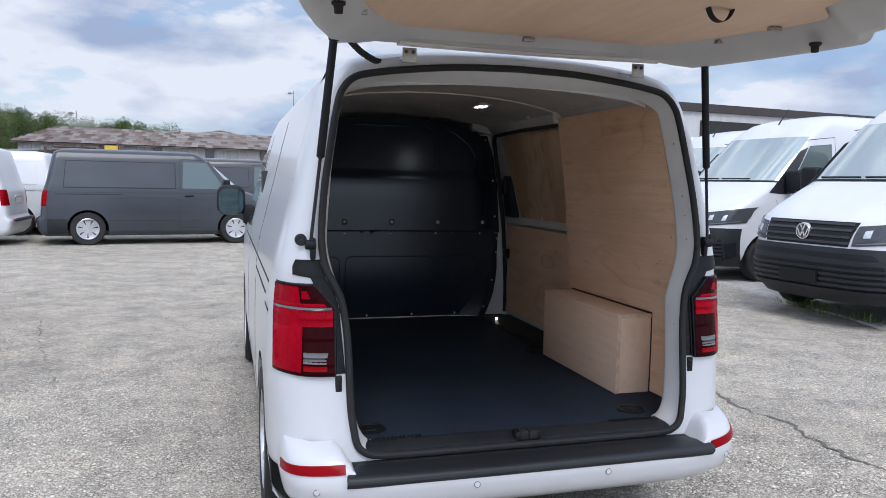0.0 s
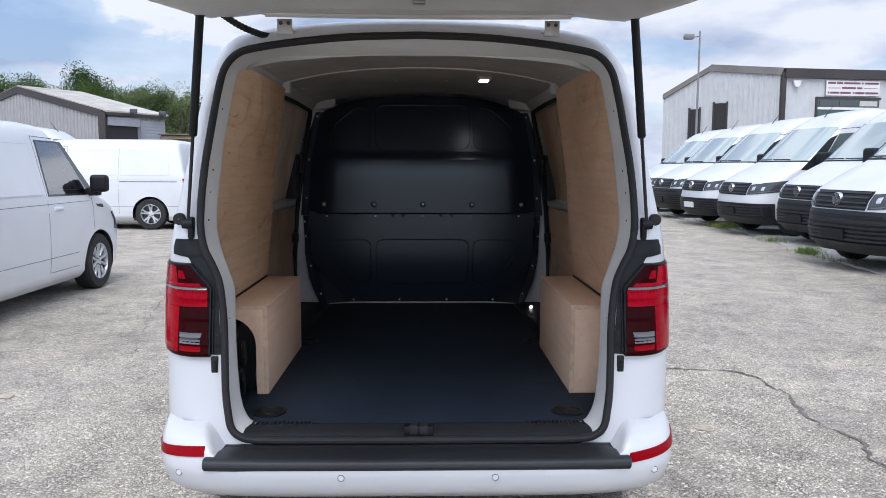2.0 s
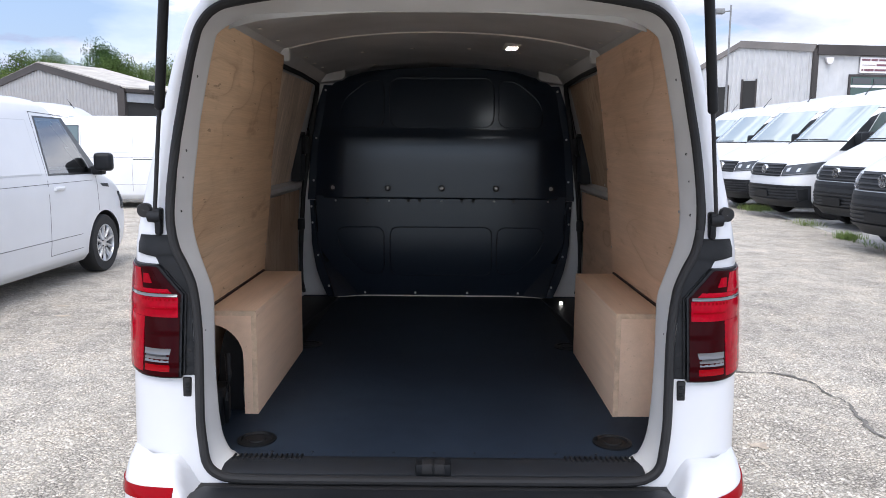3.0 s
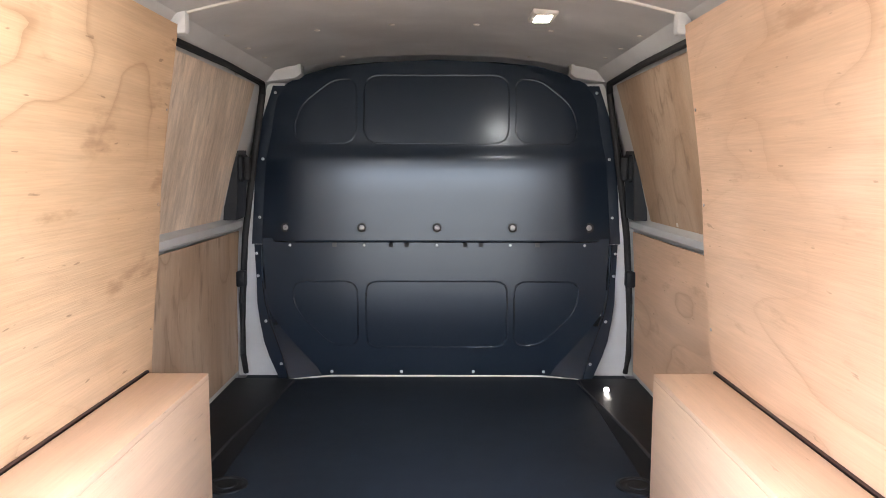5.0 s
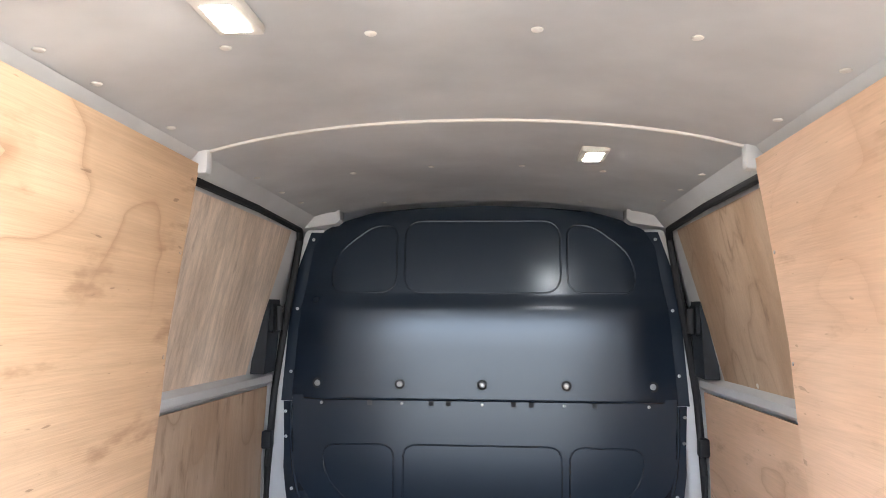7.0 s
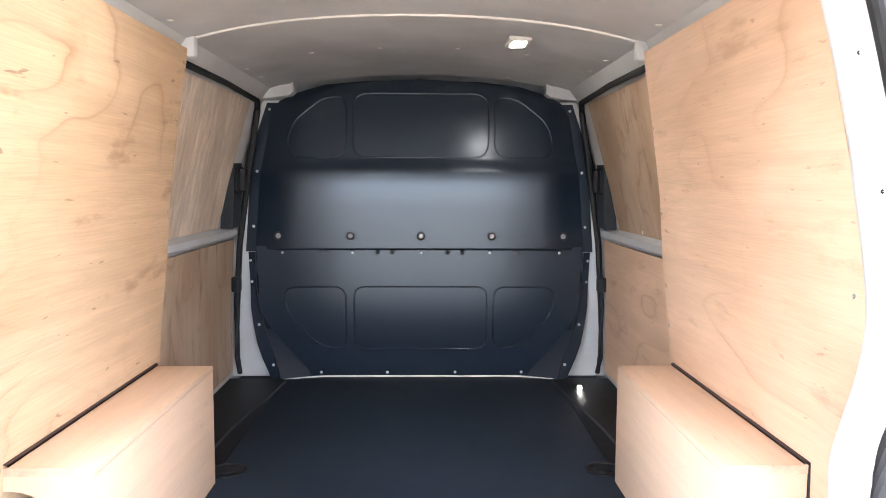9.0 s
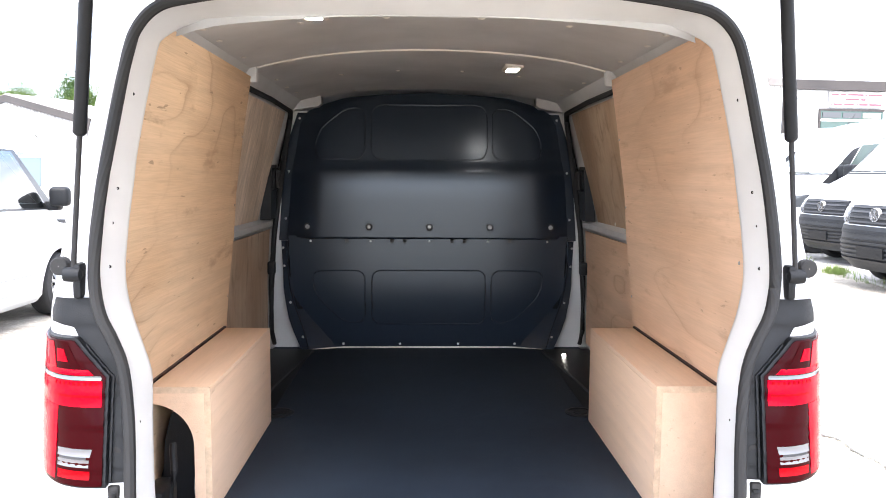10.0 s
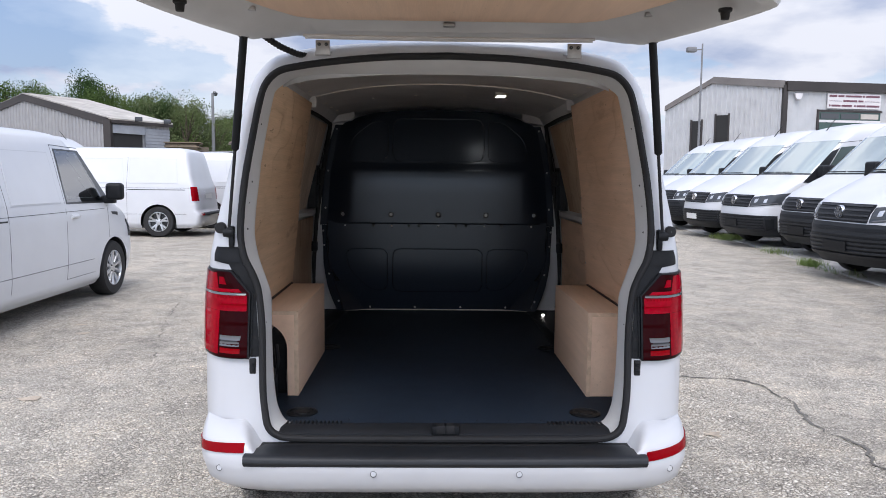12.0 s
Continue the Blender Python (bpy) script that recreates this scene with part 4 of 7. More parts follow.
SEAL = [(0.30, 0.524), (0.55, 0.526), (0.625, 0.54), (0.668, 0.585), (0.688, 0.68), (0.694, 0.80), (0.697, 0.90), (0.703, 0.99), (0.717, 1.083), (0.741, 1.143), (0.771, 1.202), (0.786, 1.282), (0.784, 1.38), (0.773, 1.496), (0.757, 1.60), (0.725, 1.784), (0.698, 1.86), (0.65, 1.910), (0.58, 1.930), (0.45, 1.950), (0.25, 1.970), (0.0, 1.978)]
OUTER_Z = [0.45, 0.47, 0.50, 0.56, 0.66, 0.79, 0.90, 0.99, 1.083, 1.15, 1.21, 1.29, 1.385, 1.50, 1.605, 1.795, 1.88]


def outer(i):
    if i < len(OUTER_Z):
        return (curve(T6_W, OUTER_Z[i]), OUTER_Z[i])
    x = SEAL[i][0] * 1.06
    return (x, curve([(w, z) for z, w in T6_W[::-1]], x))


rim_in = smooth_path([(-x, seal_y(z), z) for x, z in SEAL], 4)
rim_in += [Vector((-p.x, p.y, p.z)) for p in rim_in[-2::-1]]
rim_out = smooth_path([(-outer(i)[0], 0.24, outer(i)[1]) for i in range(len(SEAL))], 4)
rim_out = [Vector((max(p.x, -curve(T6_W, p.z)), p.y, p.z)) for p in rim_out]
rim_out += [Vector((-p.x, p.y, p.z)) for p in rim_out[-2::-1]]


def rear_skin(s, u):
    """The rear pillars and header: s runs round the opening (0 to 1), u from the seal out to the side."""
    k = s * (len(rim_in) - 1)
    i = max(0, min(int(k), len(rim_in) - 2))
    a, b = rim_in[i].lerp(rim_in[i + 1], k - i), rim_out[i].lerp(rim_out[i + 1], k - i)
    low = a.z < 1.13
    back = a.y - (0.035 if a.z < 1.75 else 0.0)
    c1 = Vector((a.x + (b.x - a.x) * 0.78, back, a.z + (b.z - a.z) * 0.8))
    c2 = Vector((b.x - (b.x - a.x) * 0.02, a.y + (b.y - a.y) * 0.38, b.z))
    v = 1 - u
    return a * v ** 3 + c1 * 3 * v * v * u + c2 * 3 * v * u * u + b * u ** 3


N = len(rim_in) - 1
part("rear_frame", grid([[rear_skin(i / N, k / 12) for i in range(N + 1)] for k in range(13)]), WHITE, hero, "white painted rear pillars and header", sharp=60)


def s_of(z, right=False):
    """Where on the opening's way round the seal reaches the height z, below its shoulder."""
    for i in range(12, N // 2):
        if rim_in[i].z >= z:
            return 1 - i / N if right else i / N
    return 0.5


# rubber seal round the opening, then the painted flange that turns inward
def seal_shift(p):
    """Half the seal's width, inward from the opening's outer line."""
    up, low = max(0.0, min(1.0, (p.z - 1.80) / 0.12)), max(0.0, min(1.0, (0.62 - p.z) / 0.09))
    return Vector((-math.copysign(0.0125 * (1 - 0.55 * up) * (1 - low), p.x) if abs(p.x) > 0.2 else 0, -0.012, 0.0125 * (low - up)))


ring = [p + seal_shift(p) for p in rim_in]
part("door_seal", tube([p for p in ring] + [Vector((0, ring[0].y, ring[0].z))] + [ring[0]], 0.0135, 10), RUBBER, hero, "black rubber seal round the opening")
FLANGE = [(0.30, 0.556), (0.55, 0.556), (0.585, 0.560), (0.618, 0.581), (0.645, 0.64), (0.660, 0.75), (0.668, 0.87), (0.672, 0.98), (0.676, 1.051), (0.697, 1.112), (0.727, 1.194), (0.743, 1.276), (0.740, 1.379), (0.729, 1.496), (0.720, 1.585), (0.685, 1.793), (0.664, 1.845), (0.60, 1.888), (0.54, 1.897), (0.42, 1.902), (0.24, 1.905), (0.0, 1.906)]
fl = smooth_path([(-x, seal_y(z) + 0.08 + 0.06 * max(0.0, min(1.0, (z - 1.84) / 0.05)), z + 0.008 * max(0.0, min(1.0, (z - 1.84) / 0.05))) for x, z in FLANGE], 4)
fl += [Vector((-p.x, p.y, p.z)) for p in fl[-2::-1]]
mid = [a.lerp(b, 0.45) + Vector((0, -0.012, 0)) for a, b in zip(rim_in, fl)]
back = [p + Vector((math.copysign(0.03, p.x) if abs(p.x) > 0.55 else 0, 0.05, 0.02 if p.z > 1.85 else 0)) for p in fl]
part("inner_flange", grid([[p + Vector((0, -0.004, 0)) for p in rim_in], mid, fl, [p + Vector((0, 0.012, 0)) for p in fl], back]), PRIMER, hero, "white painted inner flange with fixing holes", sharp=50)
for s in (-1, 1):
    for x, z in ((0.705, 1.70), (0.735, 1.48), (0.745, 1.40), (0.748, 1.30), (0.725, 1.16), (0.672, 0.95)):
        part("fixing_hole", lathe([(0.0038, -0.002), (0.003, -0.003), (0.001, -0.003)], "y", 8, (s * (x + 0.012), seal_y(z) + 0.042, z)), RUBBER, hero)

# black bumper step, sill trim and white bumper
BW = [(0.338, 0.84), (0.36, 0.882), (0.40, 0.910), (0.48, 0.926), (0.54, 0.925), (0.575, 0.922), (0.60, 0.918)]
BR = [(0.338, -0.10), (0.36, -0.19), (0.40, -0.245), (0.47, -0.275), (0.53, -0.27), (0.575, -0.235), (0.60, -0.17)]


def bumper_skin(a, z):
    w, r = curve(BW, z), curve(BR, z)
    x, y = -w * power(math.cos(a), 0.36), 0.34 + (r - 0.34) * power(math.sin(a), 0.30)
    return Vector((x, y, z))


def bumper_cut(p):
    """Between the corners the bumper stops under the loading step."""
    k = max(0.0, min(1.0, (abs(p.x) - 0.650) / 0.10))
    k = k * k * (3 - 2 * k)
    top = 0.497 + (0.61 - 0.497) * k
    return Vector((p.x, p.y, min(p.z, top)))


part("bumper", grid([[bumper_cut(bumper_skin(math.pi * k / 96, z)) for k in range(97)] for z in (0.338, 0.348, 0.36, 0.38, 0.40, 0.43, 0.46, 0.48, 0.51, 0.54, 0.56, 0.58, 0.592, 0.60)]
     + [[bumper_cut(Vector((p.x * 0.97, max(p.y, -0.10), 0.603))) for p in [bumper_skin(math.pi * k / 96, 0.60) for k in range(97)]]]), WHITE, hero, "white painted rear bumper with parking sensors", sharp=50)
step = []
for y, z in ((-0.150, 0.512), (-0.158, 0.524), (-0.165, 0.5265), (-0.262, 0.5265), (-0.278, 0.5235), (-0.287, 0.514), (-0.288, 0.502), (-0.283, 0.495), (-0.26, 0.493)):
    step.append([(x * curve([(0.15, 0.652), (0.24, 0.706), (0.27, 0.716), (0.3, 0.714)], -y), y + 0.012 * abs(x) ** 4, z) for x in [-1 + k / 20 for k in range(41)]])
part("bumper_step", slab(step, (0, 0.012, -0.012)), BUMPER, hero, "ribbed black plastic loading step", sharp=40)
for a0, a1 in ((0.20, 1.055), (math.pi - 1.055, math.pi - 0.20)):
    part("rear_reflector", patch(bumper_skin, ((a0, 0.500), (a1, 0.528), (a1, 0.556), (a0, 0.532)), n=24, m=2, off=0.004), STRIP, hero, "red reflector strip")
for a in (0.795, 1.542, math.pi - 1.542, math.pi - 0.795):
    c = bumper_skin(a, 0.462)
    d = Vector((c.x * 0.25, -1, 0)).normalized()
    bm = lathe([(0.001, 0.002), (0.0095, 0.002), (0.0098, -0.001), (0.0108, -0.002), (0.011, 0.002), (0.0118, 0.002), (0.012, -0.01)], "z", 20)
    o = part("parking_sensor", bm, WHITE, hero)
    o.matrix_basis = Matrix.Translation(c) @ d.to_track_quat("Z", "Y").to_matrix().to_4x4()
    o2 = part("sensor_gap", lathe([(0.0098, 0.0026), (0.0116, 0.0026), (0.0118, 0.0)], "z", 24), LAMPDARK, o)

# tail lamps
for right in (False, True):
    def u_at(sv, x):
        """How far out on the skin the half width x is reached; past the corner, 1 + u is taken as it is."""
        if x > 1:
            return x - 1
        lo, hi = 0.0, 0.7
        for _ in range(24):
            m = (lo + hi) / 2
            lo, hi = (m, hi) if abs(rear_skin(sv, m).x) < x else (lo, m)
        return lo
    def lens(rows, off, mat, name, parent, label="", n=12, depth=0.012, bulge=0.0):
        """Rows of (z, inner half width, outer half width) make a plate that wraps the corner."""
        pts = []
        for (z0, i0, o0), (z1, i1, o1) in zip(rows, rows[1:]):
            steps = max(2, int((z1 - z0) / 0.010))
            pts += [(z0 + (z1 - z0) * k / steps, i0 + (i1 - i0) * k / steps, o0 + (o1 - o0) * k / steps) for k in range(steps)]
        pts.append(rows[-1])
        front, rearm = [], []
        for j, (z, xi, xo) in enumerate(pts):
            sv = s_of(z, right)
            ui, uo = u_at(sv, xi), u_at(sv, xo)
            f, r = [], []
            for k in range(n + 1):
                u = ui + (uo - ui) * k / n
                p = rear_skin(sv, u)
                p.z = z
                d = (rear_skin(sv, u + 0.02) - rear_skin(sv, max(0.0, u - 0.02))).cross(Vector((0, 0, 1))).normalized()
                d = -d if d.dot(p - Vector((0, 2, p.z))) < 0 else d
                k2 = max(0.0, min(1.0, (u - 0.12) / 0.40))
                sink = 0.019 * k2 * k2 * (3 - 2 * k2) if off > 0.015 else 0.0
                e = bulge if 0 < j < len(pts) - 1 and 0 < k < n else 0.0
                f.append(p + d * (off + e - sink))
                r.append(p + d * (off - depth - sink))
            front.append(f)
            rearm.append(r)
        bm = grid(front)
        edge_f = front[0] + [r[-1] for r in front[1:]] + front[-1][::-1][1:] + [r[0] for r in front[::-1][1:]]
        edge_r = rearm[0] + [r[-1] for r in rearm[1:]] + rearm[-1][::-1][1:] + [r[0] for r in rearm[::-1][1:]]
        grid([edge_f, edge_r], bm)
        return part(name, bm, mat, parent, label)
    lamp = lens([(0.828, 0.732, 1.70), (1.068, 0.732, 1.70), (1.148, 0.796, 1.70), (1.152, 0.802, 1.70)], 0.024, PLASTIC, "tail_lamp", hero, "red and smoked tail lamp cluster", 18, 0.05)
    lens([(0.832, 0.739, 1.69), (0.836, 0.738, 1.695), (1.066, 0.738, 1.695), (1.144, 0.802, 1.695), (1.147, 0.808, 1.69)], 0.0275, DARKRED, "smoked_lens", lamp, "", 18, 0.012, 0.001)
    lens([(1.003, 0.743, 1.685), (1.060, 0.743, 1.685)], 0.0295, RED, "brake_lens", lamp, "", 16, 0.006, 0.001)
    for k in range(9):
        lens([(1.050, 0.752 + 0.011 * k, 0.757 + 0.011 * k), (1.057, 0.752 + 0.011 * k, 0.757 + 0.011 * k)], 0.0312, STRIP, "lens_rib", lamp, "", 2, 0.003)
    lens([(1.024, 0.748, 0.835), (1.029, 0.748, 0.835)], 0.0312, STRIP, "brake_ridge", lamp, "", 8, 0.003)
    lens([(1.0615, 0.745, 1.66), (1.070, 0.747, 1.66)], 0.0300, CLEAR, "light_bar", lamp, "pale light guide bar", 14, 0.006)
    lens([(1.0715, 0.760, 1.685), (1.084, 0.772, 1.685)], 0.0295, RED, "corner_lens", lamp, "", 14, 0.006)
    lens([(1.0845, 0.842, 1.685), (1.142, 0.848, 1.685)], 0.0295, RED, "corner_lens", lamp, "", 12, 0.006)
    lens([(1.088, 0.787, 0.834), (1.134, 0.812, 0.838)], 0.0292, DARKRED, "upper_lens", lamp, "", 8, 0.006)
    lens([(1.100, 0.812, 0.838), (1.128, 0.822, 0.838)], 0.0305, RED, "upper_lens", lamp, "", 6, 0.003)
    lens([(0.842, 0.842, 1.685), (1.002, 0.836, 1.685)], 0.0295, RED, "side_lens", lamp, "", 14, 0.006, 0.001)
    lens([(0.896, 0.762, 0.834), (0.913, 0.758, 0.834)], 0.0295, CLEAR, "reversing_lens", lamp, "clear reversing lens", 8, 0.006)
    lens([(0.874, 0.764, 0.834), (0.890, 0.764, 0.834)], 0.0295, CLEAR, "reversing_lens", lamp, "clear reversing lens", 8, 0.006)
    lens([(0.890, 0.770, 0.830), (0.896, 0.770, 0.830)], 0.0290, GREYPL, "reversing_bar", lamp, "", 8, 0.006)
    lens([(0.848, 0.762, 0.834), (0.866, 0.762, 0.834)], 0.0292, STRIP, "fog_lens", lamp, "", 8, 0.005)
    rim = [(z, min(curve([(q, w) for w, q in SEAL[3:17]], z) + 0.001, 0.79), o) for z, o in ((0.832, 0.742), (1.068, 0.742), (1.11, 0.772), (1.148, 0.802), (1.172, 0.815), (1.182, 0.872), (1.21, 0.872), (1.236, 0.862))]
    lens(rim, 0.006, PLASTIC, "lamp_surround", hero, "dark grey plastic lamp surround", 8, 0.02)
    lens([(0.838, 0.724, 0.728), (1.064, 0.724, 0.728), (1.135, 0.782, 0.786)], 0.014, PLASTIC, "surround_rib", hero, "", 2, 0.01)
    for z in (0.90, 1.055):
        sv = s_of(z, right)
        c = rear_skin(sv, u_at(sv, 0.7155))
        part("surround_hole", lathe([(0.010, -0.0075), (0.008, -0.008), (0.001, -0.008)], "y", 14, (c.x, c.y, z)), RUBBER, hero)
    x = 1 if right else -1
    sv = s_of(0.795, right)
    c = rear_skin(sv, u_at(sv, 0.720))
    cup = part("striker", box(c.x - 0.012, c.x + 0.012, c.y - 0.006, c.y + 0.02, 0.768, 0.826, 0.004), RUBBER, hero, "black rubber guide block")
    for z in (0.782, 0.803):
        part("striker_lug", box(c.x - 0.004 - 0.010 * x, c.x + 0.004 - 0.010 * x + 0.012 * x, c.y - 0.012, c.y, z, z + 0.010, 0.002) if x < 0 else box(c.x - 0.010, c.x + 0.004, c.y - 0.012, c.y, z, z + 0.010, 0.002), PLASTIC, cup)
    c = rear_skin(s_of(1.28, right), 0.55)
    part("body_plug", lathe([(0.001, -0.012), (0.018, -0.012), (0.021, -0.008), (0.021, 0.01)], "y", 24, (x * 0.848, -0.005, 1.307)), RUBBER, hero, "round black plug on the pillar")
    part("strut_bracket", box(x * 0.806 - 0.010, x * 0.806 + 0.010, -0.028, 0.02, 1.235, 1.315, 0.008), PLASTIC, hero)
    top, foot = Vector((x * 0.74, -0.05, 2.015)), Vector((x * 0.815, -0.02, 1.29))
    st = part("gas_strut", tube([top, top.lerp(foot, 0.57), top.lerp(foot, 0.575), top.lerp(foot, 0.58)], [0.0145, 0.0145, 0.012, 0.008], 14), PLASTIC, hero, "black gas strut")
    part("strut_rod", tube([top.lerp(foot, 0.57), foot], 0.006, 10), RUBBER, st)
    part("strut_end", lathe([(0.001, -0.02), (0.016, -0.018), (0.018, 0.0), (0.016, 0.018), (0.001, 0.02)], "x", 14, tuple(foot)), PLASTIC, st)
    part("strut_end", lathe([(0.001, -0.02), (0.016, -0.018), (0.018, 0.0), (0.016, 0.018), (0.001, 0.02)], "x", 14, tuple(top)), PLASTIC, st)
    hinge = part("hinge", box(x * 0.463 - 0.026, x * 0.463 + 0.026, -0.014, -0.008, 1.948, 1.999, 0.002), ZINC, hero, "bare zinc tailgate hinge")
    part("hinge_knuckle", tube([(x * 0.463 - 0.028, -0.006, 1.952), (x * 0.463 + 0.028, -0.006, 1.952)], 0.007, 10), ZINC, hinge)
    part("hinge_foot", slab([[(x * 0.463 - 0.02, y, z), (x * 0.463 + 0.02, y, z)] for y, z in ((-0.01, 1.95), (0.06, 1.965), (0.16, 1.985))], (0, 0, 0.006)), ZINC, hinge)
    for dx in (-0.013, 0.013):
        part("hinge_bolt", lathe([(0.001, -0.006), (0.006, -0.005), (0.007, 0.0)], "y", 8, (x * 0.463 + dx, -0.014, 1.984)), LAMPDARK, hinge)
    for y in (0.73, 3.73):
        wheel(hero, x * 0.845, y)
        arch(hero, x * 0.93, y, 0.34, 0.405, RUBBER, 0.27)
    sd = HERO.side(x)
    # the long line at 1.12 is the waist crease's shade, drawn dark
    for a, b in (((1.40, 0.36), (1.40, 1.82)), ((2.54, 0.36), (2.54, 1.82)), ((0.3, 1.12), (3.4, 1.12)), ((0.22, 1.02), (0.42, 1.02)), ((0.42, 1.06), (1.38, 1.06))):
        part("shut_crease_line", seam(sd, a, b, 0.01), RUBBER, hero)
    part("door_window", patch(sd, ((2.64, 1.20), (3.64, 1.18), (3.24, 1.70), (2.68, 1.72)), off=0.003), DARKGLASS, hero)
    m = part("mirror", box(0.0, 0.22, -0.06, 0.10, -0.12, 0.12, 0.072, seg=6), PLASTIC, hero, "black door mirror")
    m.matrix_basis = Matrix.Translation((x * 0.94 if x > 0 else -1.17, 3.52, 1.35))
    g2 = part("mirror_glass", prism(rounded(0.016, 0.204, -0.104, 0.104, 0.062), -0.066, -0.058), MIRROR, m)
    g2.matrix_basis = pose(0, 0, -0.004, 7, 0, 0)
    part("mirror_foot", box(x * 0.92 - 0.05, x * 0.92 + 0.05, 3.5, 3.6, 1.16, 1.32, 0.02), PLASTIC, hero)

part("windscreen", patch(HERO.bow, ((0.32, 1.22), (math.pi - 0.32, 1.22), (math.pi - 0.45, 1.80), (0.45, 1.80)), n=20, m=8, off=0.004), SCREENGLASS, hero, "large raked windscreen glass")

# tailgate
GATE = [(0.0, 0.62), (0.06, 0.70), (0.2, 0.765), (0.4, 0.835), (0.6, 0.89), (0.72, 0.918), (0.80, 0.922), (0.86, 0.88), (0.95, 0.80), (1.2, 0.75), (1.34, 0.73), (1.40, 0.66)]
gate = thing("tailgate", "", "")
gate.parent = hero
gate.matrix_basis = pose(0, 0.13, 2.0, 0.2, 0, 0)
ds = [0.0, 0.02, 0.06, 0.12, 0.2, 0.3, 0.4, 0.5, 0.6, 0.68, 0.75, 0.79, 0.82, 0.86, 0.90, 0.95, 1.0, 1.1, 1.2, 1.28, 1.34, 1.38, 1.40]


def gate_ring(inset, z, crown=0.0):
    d0, d1 = inset, 1.40 - inset
    left = [(-(curve(GATE, d) - inset), d) for d in ds]
    pts = []
    for x, d in left:
        dd = d0 + (d1 - d0) * d / 1.40
        pts.append(Vector((x, -dd, z + 0.05 * max(0.0, 1 - dd / 0.13))))
    loop = [Vector((pts[0].x + (-2 * pts[0].x) * k / 8, pts[0].y, pts[0].z)) for k in range(8, 0, -1)]
    return pts + [Vector((pts[-1].x - 2 * pts[-1].x * k / 8, pts[-1].y, z)) for k in range(1, 8)] + [Vector((-p.x, p.y, p.z)) for p in pts[::-1]] + loop[1:]


rings = [gate_ring(0.0, 0.03), gate_ring(0.0, 0.012), gate_ring(0.008, 0.0), gate_ring(0.05, 0.0), gate_ring(0.075, 0.02), gate_ring(0.10, 0.03), gate_ring(0.135, 0.075), gate_ring(0.16, 0.085), gate_ring(0.20, 0.09)]
bm = grid(rings, close=True)
bm.faces.new([bm.verts.new(p) for p in gate_ring(0.20, 0.09)])
part("inner_frame", bm, PRIMER, gate, "white painted tailgate inner frame", sharp=40)
bm = grid([gate_ring(0.0, 0.03), gate_ring(0.0, 0.05), gate_ring(0.03, 0.10), gate_ring(0.10, 0.14), gate_ring(0.3, 0.165)], close=True)
bm.faces.new([bm.verts.new(p) for p in gate_ring(0.3, 0.165)])
part("outer_skin", bm, WHITE, gate, "glossy white tailgate skin")
bm = bmesh.new()
rr = gate_ring(0.150, 0.080)
lo, hi = [bm.verts.new(p) for p in rr], [bm.verts.new(p + Vector((0, 0, -0.008))) for p in rr]
bm.faces.new(hi), bm.faces.new(lo)
for i in range(len(rr)):
    bm.faces.new((lo[i], lo[(i + 1) % len(rr)], hi[(i + 1) % len(rr)], hi[i]))
part("ply_panel", bm, PLY_BOX, gate, "plain plywood tailgate lining", smooth=False)
for x, d in ((0.0, 0.13), (0.68, 0.36), (-0.68, 0.36), (0.70, 0.62), (-0.70, 0.62)):
    part("panel_clip", box(x - 0.022, x + 0.022, -d - 0.012, -d + 0.012, 0.055, 0.07, 0.003), ZINC, gate)
for x in (-0.80, 0.80):
    part("rubber_stop", lathe([(0.001, -0.022), (0.012, -0.02), (0.014, 0.0), (0.02, 0.004), (0.02, 0.012)], "z", 14, (x, -0.70, 0.0)), RUBBER, gate)
for d, h in ((0.165, 0.0), (0.205, -0.001)):
    part("pressed_ridge", tube([(x, -d - 0.03 * (abs(x) / 0.6) ** 2, 0.002 + h) for x in [-0.52 + 1.04 * k / 24 for k in range(25)]], 0.006, 8), PRIMER, gate)
strap = [Vector((0.365 + 0.045 * math.cos(t), -0.78, 0.085 + 0.055 * math.sin(t))) for t in [radians(100 + 340 * k / 20) for k in range(21)]]
part("pull_strap", slab([[p + Vector((0, -0.012, 0)) for p in strap], [p + Vector((0, 0.012, 0)) for p in strap]], (0.002, 0, 0.002)), RUBBER, gate, "black pull strap loop")
gaiter = smooth_path([(-0.70, -0.02, 2.03), (-0.68, 0.0, 2.015), (-0.63, 0.05, 1.985), (-0.57, 0.10, 1.965), (-0.53, 0.13, 1.962)], 12)
part("wiring_gaiter", tube(gaiter, [0.013 if k % 2 else 0.0105 for k in range(len(gaiter))], 10), RUBBER, hero, "black corrugated wiring gaiter")

# ---- load space ----
FLOOR = 0.56
part("floor_mat", box(-0.86, 0.86, -0.03, 2.46, FLOOR - 0.03, FLOOR, 0.004), MAT, hero, "black rubber load floor mat")
sill = [[(x, y, z) for x in [-0.62 + 1.24 * k / 24 for k in range(25)]] for y, z in ((-0.02, 0.563), (-0.036, 0.567), (-0.045, 0.566), (-0.100, 0.557), (-0.112, 0.550), (-0.114, 0.53))]
part("sill_trim", slab(sill, (0, 0.02, -0.03)), BUMPER, hero, "black plastic sill trim")
for sx in (-1, 1):
    for k in range(14):
        part("sill_rib", box(sx * 0.40 + sx * 0.0155 * k - 0.004, sx * 0.40 + sx * 0.0155 * k + 0.004, -0.048, -0.012, 0.560, 0.5695, 0.002), PLASTIC, hero)
# black box over the white skin, standing for the shade in the gap
part("sill_gap_shade", box(-0.685, 0.685, -0.170, -0.10, 0.47, 0.5215, 0.004), RUBBER, hero)
